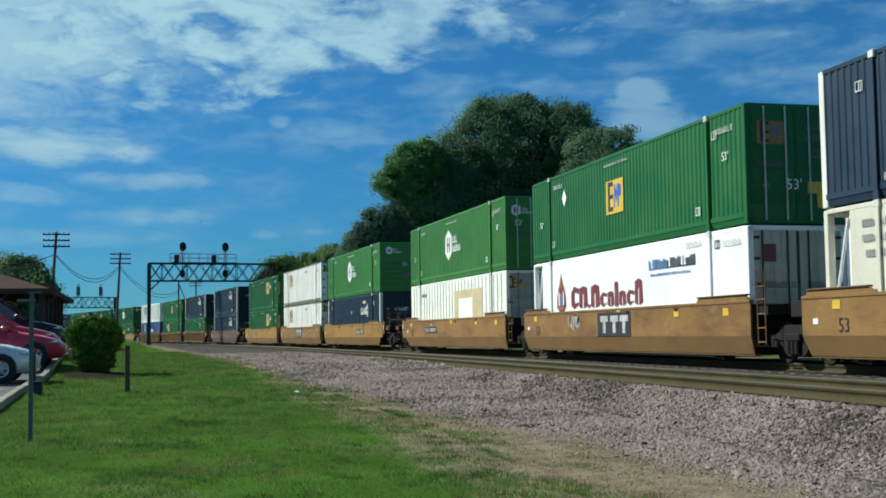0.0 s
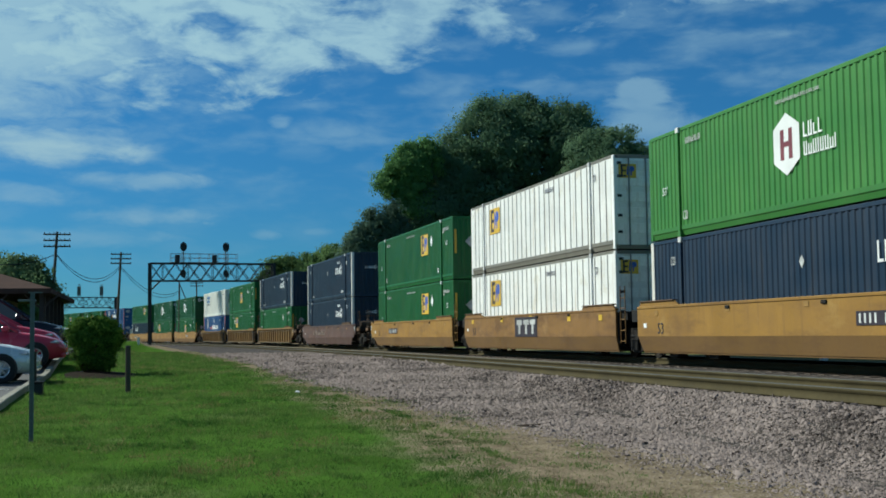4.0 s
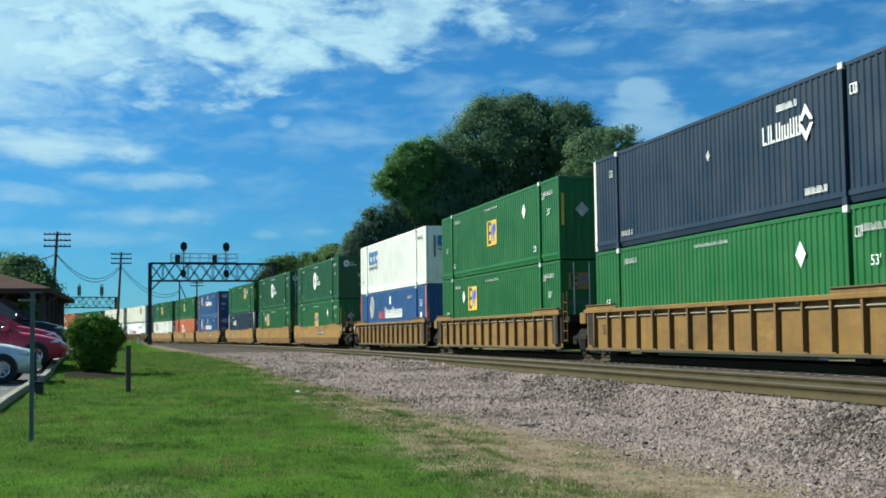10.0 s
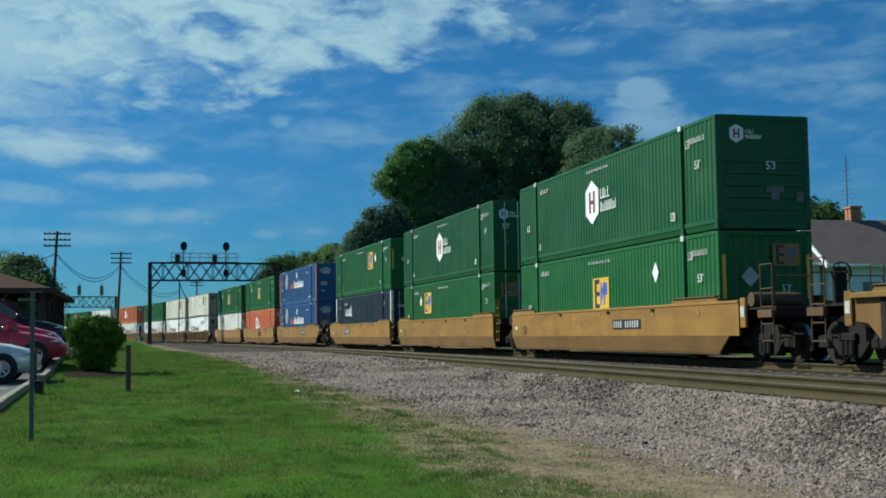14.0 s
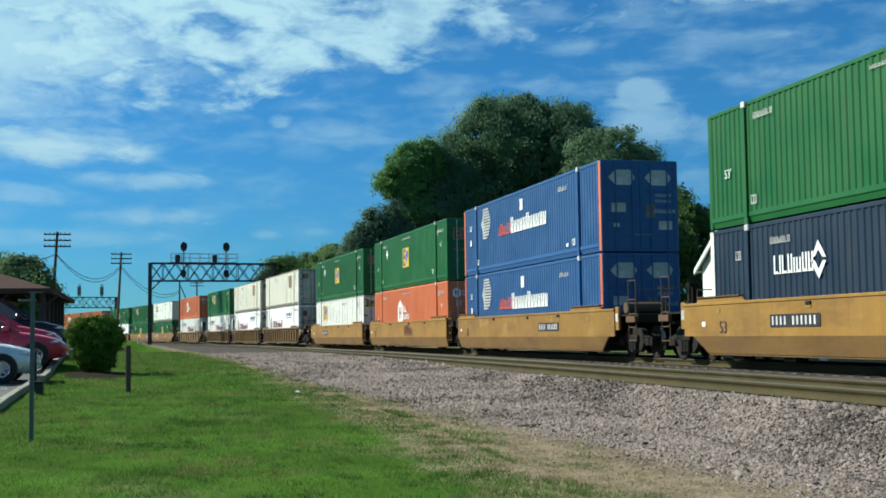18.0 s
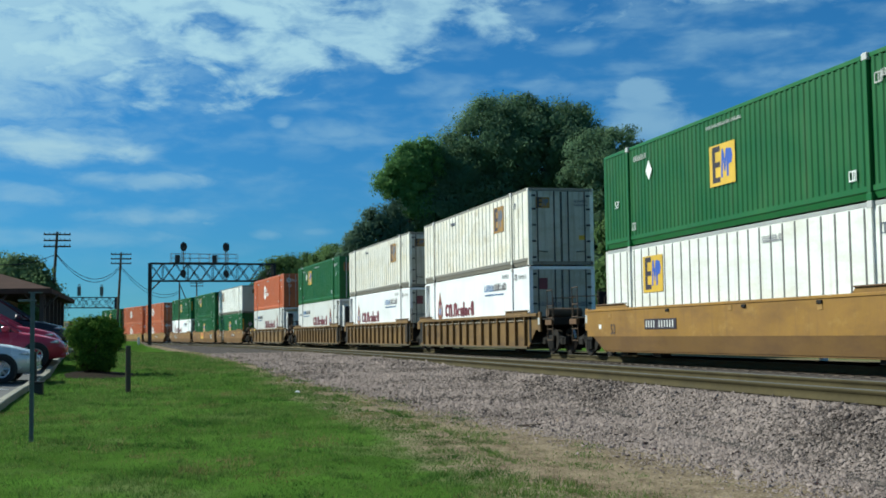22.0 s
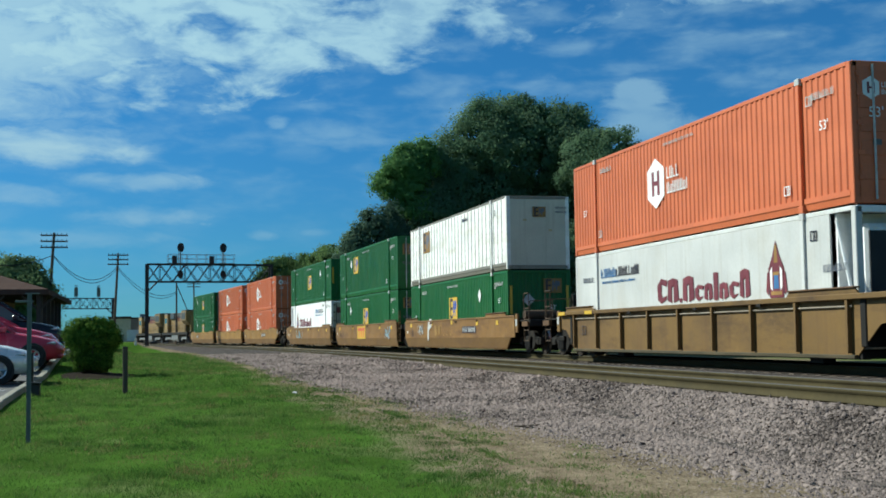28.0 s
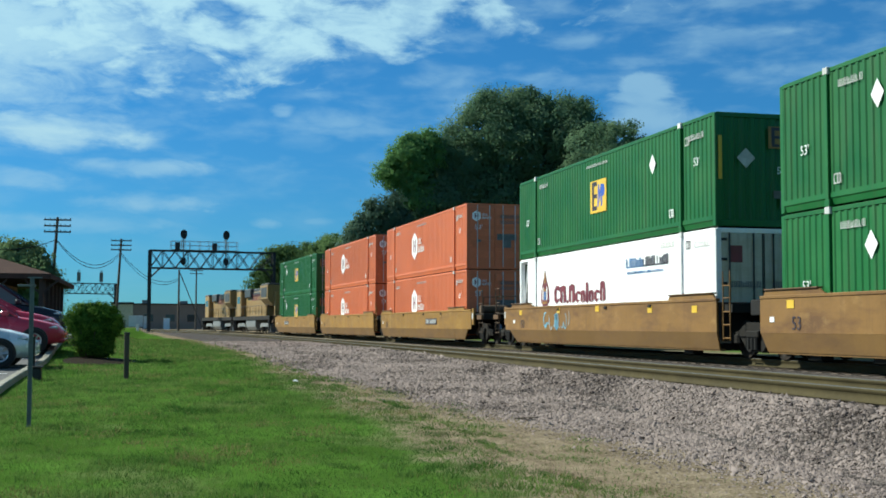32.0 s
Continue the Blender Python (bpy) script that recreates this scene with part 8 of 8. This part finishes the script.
        for wx in (-hl + 0.95, hl - 0.78):
            arch = Shape()
            arch.wheel((wx, sgn * (W_ / 2 - 0.13), 0.34), [(0.30, -0.14), (0.362, -0.14), (0.362, 0.136), (0.30, 0.136)], 20)
            part("wheel_arch", arch, BLACKPLASTIC, body)
            wh = part("wheel", Shape().wheel((0, 0, 0), [(0.20, -0.10), (0.30, -0.11), (0.33, -0.08), (0.33, 0.08), (0.30, 0.11), (0.20, 0.10)], 22), TYRE, t, at=(wx, sgn * (W_ / 2 - 0.075), 0.33))
            rim = Shape().wheel((0, 0, 0), [(0.17, -0.08), (0.215, -0.10), (0.215, 0.10), (0.17, 0.08)], 22)
            for k in range(7):
                a = k * 2 * math.pi / 7
                rim.tube((0, sgn * 0.075, 0), (0.19 * math.cos(a), sgn * 0.085, 0.19 * math.sin(a)), 0.028, 0.022, 5)
            rim.tube((0, sgn * 0.02, 0), (0, sgn * 0.095, 0), 0.05, n=8)
            part("rim", rim, ALLOY, wh, "spoked alloy rim")
    part("grille", Shape().box(hl - 0.14, hl - 0.02, -0.35, 0.35, 0.42, 0.55, ch=0.02), BLACKPLASTIC, body)
    part("bumper", Shape().box(hl - 0.25, hl + 0.02, -W_ / 2 * 0.72, W_ / 2 * 0.72, 0.26, 0.42, ch=0.06), paint_, body)
    return t


def build_car_park():
    xs, ys = np.linspace(-66, -16, 60), np.linspace(-70, -17.72, 14)
    X, Y = np.meshgrid(xs, ys, indexing="ij")
    Z = ground_z(X, Y) + 0.02
    i = np.arange(X.size).reshape(X.shape)
    me = raw_mesh("parking_lot", np.stack([X, Y, Z], -1).reshape(-1, 3), np.stack([i[:-1, :-1], i[1:, :-1], i[1:, 1:], i[:-1, 1:]], -1).reshape(-1, 4), [ASPHALT], True)
    solo("parking_lot", me, None, "grey asphalt car park", "car park", kind="structure")
    kerb = thing("kerb", "pale concrete kerb between car park and lawn", "kerb", kind="structure")
    stone = Shape().box(-0.98, 0.98, -0.085, 0.085, -0.2, 0.13, ch=0.018).mesh("kerb_stone", [CONCRETE])
    for k in range(24):
        x = -17 - k * 2.0
        a = math.atan2(float(ground_z(x + 1, -17.6) - ground_z(x - 1, -17.6)), 2)
        part("kerb_stone", stone, None, kerb, at=Matrix.LocRotScale((x, -17.62 + 0.02 * math.sin(k), float(ground_z(x, -17.6))), Euler((0, -a, 0)), None))
    for k in range(6):
        x = -28.6 - k * 2.8
        solo("bay_line", Shape().box(-0.05, 0.05, -4.6, 0, 0, 0.006), D_WHITE, "white painted parking bay line on asphalt", "road marking", "bay lines", at=pose(x, -18.0, float(ground_z(x, -19)) + 0.022))
    car("car", "silver saloon car parked nose to the kerb", SILVER, -31.4, -19.98, 4.75, 1.80, 1.50)
    car("car", "dark red crossover parked nose to the kerb", CARRED, -36.0, -19.50, 4.5, 1.80, 1.62)
    car("car", "dark red hatchback parked beside a minivan", CARRED, -39.1, -19.85, 4.4, 1.78, 1.55)
    car("car", "dark blue minivan parked nose to the kerb", CARDARK, -42.3, -20.15, 5.0, 1.95, 1.80, True)


def build_small_things():
    z = float(ground_z(-17.55, -16.5))
    p = thing("sign_post", "thin galvanised steel post standing on the lawn", "post", at=pose(-17.55, -16.5, z))
    part("post", Shape().box(-0.016, 0.016, -0.022, 0.022, -0.3, 2.05, ch=0.005).box(0.012, 0.028, -0.03, -0.018, -0.1, 2.05).box(0.012, 0.028, 0.018, 0.03, -0.1, 2.05), DARKGALV, p)
    part("bracket", Shape().box(-0.015, 0.025, -0.19, 0.05, 1.925, 1.955, ch=0.004).box(-0.012, 0.012, -0.06, 0.13, 2.04, 2.06), DARKGALV, p)
    z = float(ground_z(-27, -15.4))
    p = thing("marker_post", "short dark wooden post on the lawn", "post", at=pose(-27, -15.4, z))
    part("post", Shape().box(-0.05, 0.05, -0.055, 0.055, -0.2, 0.98, ch=0.012), WOODPOLE, p)
    part("cap", Shape().box(-0.055, 0.055, -0.06, 0.06, 0.97, 1.0, ch=0.01), DARKSTEEL, p)
    z = float(ground_z(-26.9, -17.25))
    b = thing("ground_box", "small black plastic utility box beside the kerb", "box", at=pose(-26.9, -17.26, z))
    part("body", Shape().box(-0.13, 0.13, -0.13, 0.13, -0.05, 0.25, ch=0.02), BLACKPLASTIC, b)
    part("lid", Shape().box(-0.15, 0.15, -0.15, 0.15, 0.25, 0.29, ch=0.012), BLACKPLASTIC, b)
    part("stake", Shape().tube((-0.05, -0.06, 0.28), (-0.05, -0.06, 0.88), 0.055, 0.05, 10).tube((-0.05, -0.06, 0.88), (-0.05, -0.06, 0.91), 0.062, n=10), BLACKPLASTIC, b, "black upright stake")
    # stick, litter, marker stone
    z = float(ground_z(-17.6, -9.5))
    sh = Shape().tube((-0.16, -0.10, 0.015), (0.02, 0.02, 0.03), 0.012, 0.014, 6).tube((0.02, 0.02, 0.03), (0.18, 0.16, 0.055), 0.014, 0.006, 6).tube((0.02, 0.02, 0.03), (0.10, -0.05, 0.05), 0.008, 0.004, 5)
    solo("stick", sh, BARK, "small dark broken stick on the bare earth", "stick", at=pose(-17.4, -9.45, z))
    z = float(ground_z(-25.4, -11.95))
    solo("litter", Shape().add([(-0.06, -0.05, 0.03), (0.05, -0.06, 0.045), (0.07, 0.05, 0.03), (-0.05, 0.06, 0.05), (0, 0, 0.075)], [(0, 1, 4), (1, 2, 4), (2, 3, 4), (3, 0, 4), (3, 2, 1, 0)]), D_WHITE, "scrap of white paper on the grass", "litter", at=pose(-25.4, -11.95, z))
    solo("marker_block", Shape().box(-0.1, 0.1, -0.10, 0.10, -0.1, 0.19, ch=0.02), TRIMWHITE, "small white painted block beyond the rails", "marker", at=pose(-32.6, 4.6, -0.24))
    for k, (x, y, r, n, h) in enumerate(((-15.6, -10.45, 0.16, 150, 0.045), (-12.6, -11.25, 0.30, 330, 0.05), (-11.3, -11.5, 0.36, 360, 0.05), (-17.3, -10.95, 0.26, 240, 0.045), (-14.2, -11.45, 0.42, 400, 0.05), (-12.2, -9.9, 0.14, 90, 0.04), (-19.5, -11.2, 0.42, 300, 0.05))):
        tuft(x, y, r, n, h, 80 + k, GRASS, "tuft of green weeds on bare earth")
    for k, (x, y, r, n, h) in enumerate(((-13.4, -10.2, 0.8, 700, 0.03), (-16.5, -10.5, 0.9, 700, 0.03), (-11.0, -10.2, 0.7, 700, 0.03), (-21, -10.8, 0.8, 600, 0.035), (-12.0, -10.9, 0.7, 700, 0.03))):
        tuft(x, y, r, n, h, 95 + k, STRAW, "dry straw-coloured grass on bare earth")


build_tracks()
build_train()
build_locomotives()
build_signal_bridge()
build_poles()
build_station()
build_far_buildings()
build_houses()
build_car_park()
build_small_things()
build_plants()
build_grass()
build_stones()


# ---- what moves ----
def motions():
    steps = [float(t) for t in range(0, 33)]
    for ob, s, length, z, turned in moving:
        walk(ob, [(t, chord(s + run(t), length, z) @ (TURN if turned else Matrix.Identity(4))) for t in steps])
    first = {}
    for i, r, w in wheelsets:
        if i not in first:
            x = w.location.x
            walk(w, [(k / FPS, Matrix.LocRotScale((x, 0, r), Euler((0, run(k / FPS) / r, 0)), None)) for k in range(0, int(32 * FPS) + 1)])
            first[i] = w
        else:
            src = first[i].animation_data
            w.rotation_mode = "QUATERNION"
            keys = w.animation_data_create()
            keys.action = src.action
            keys.action_slot = src.action_slot


motions()
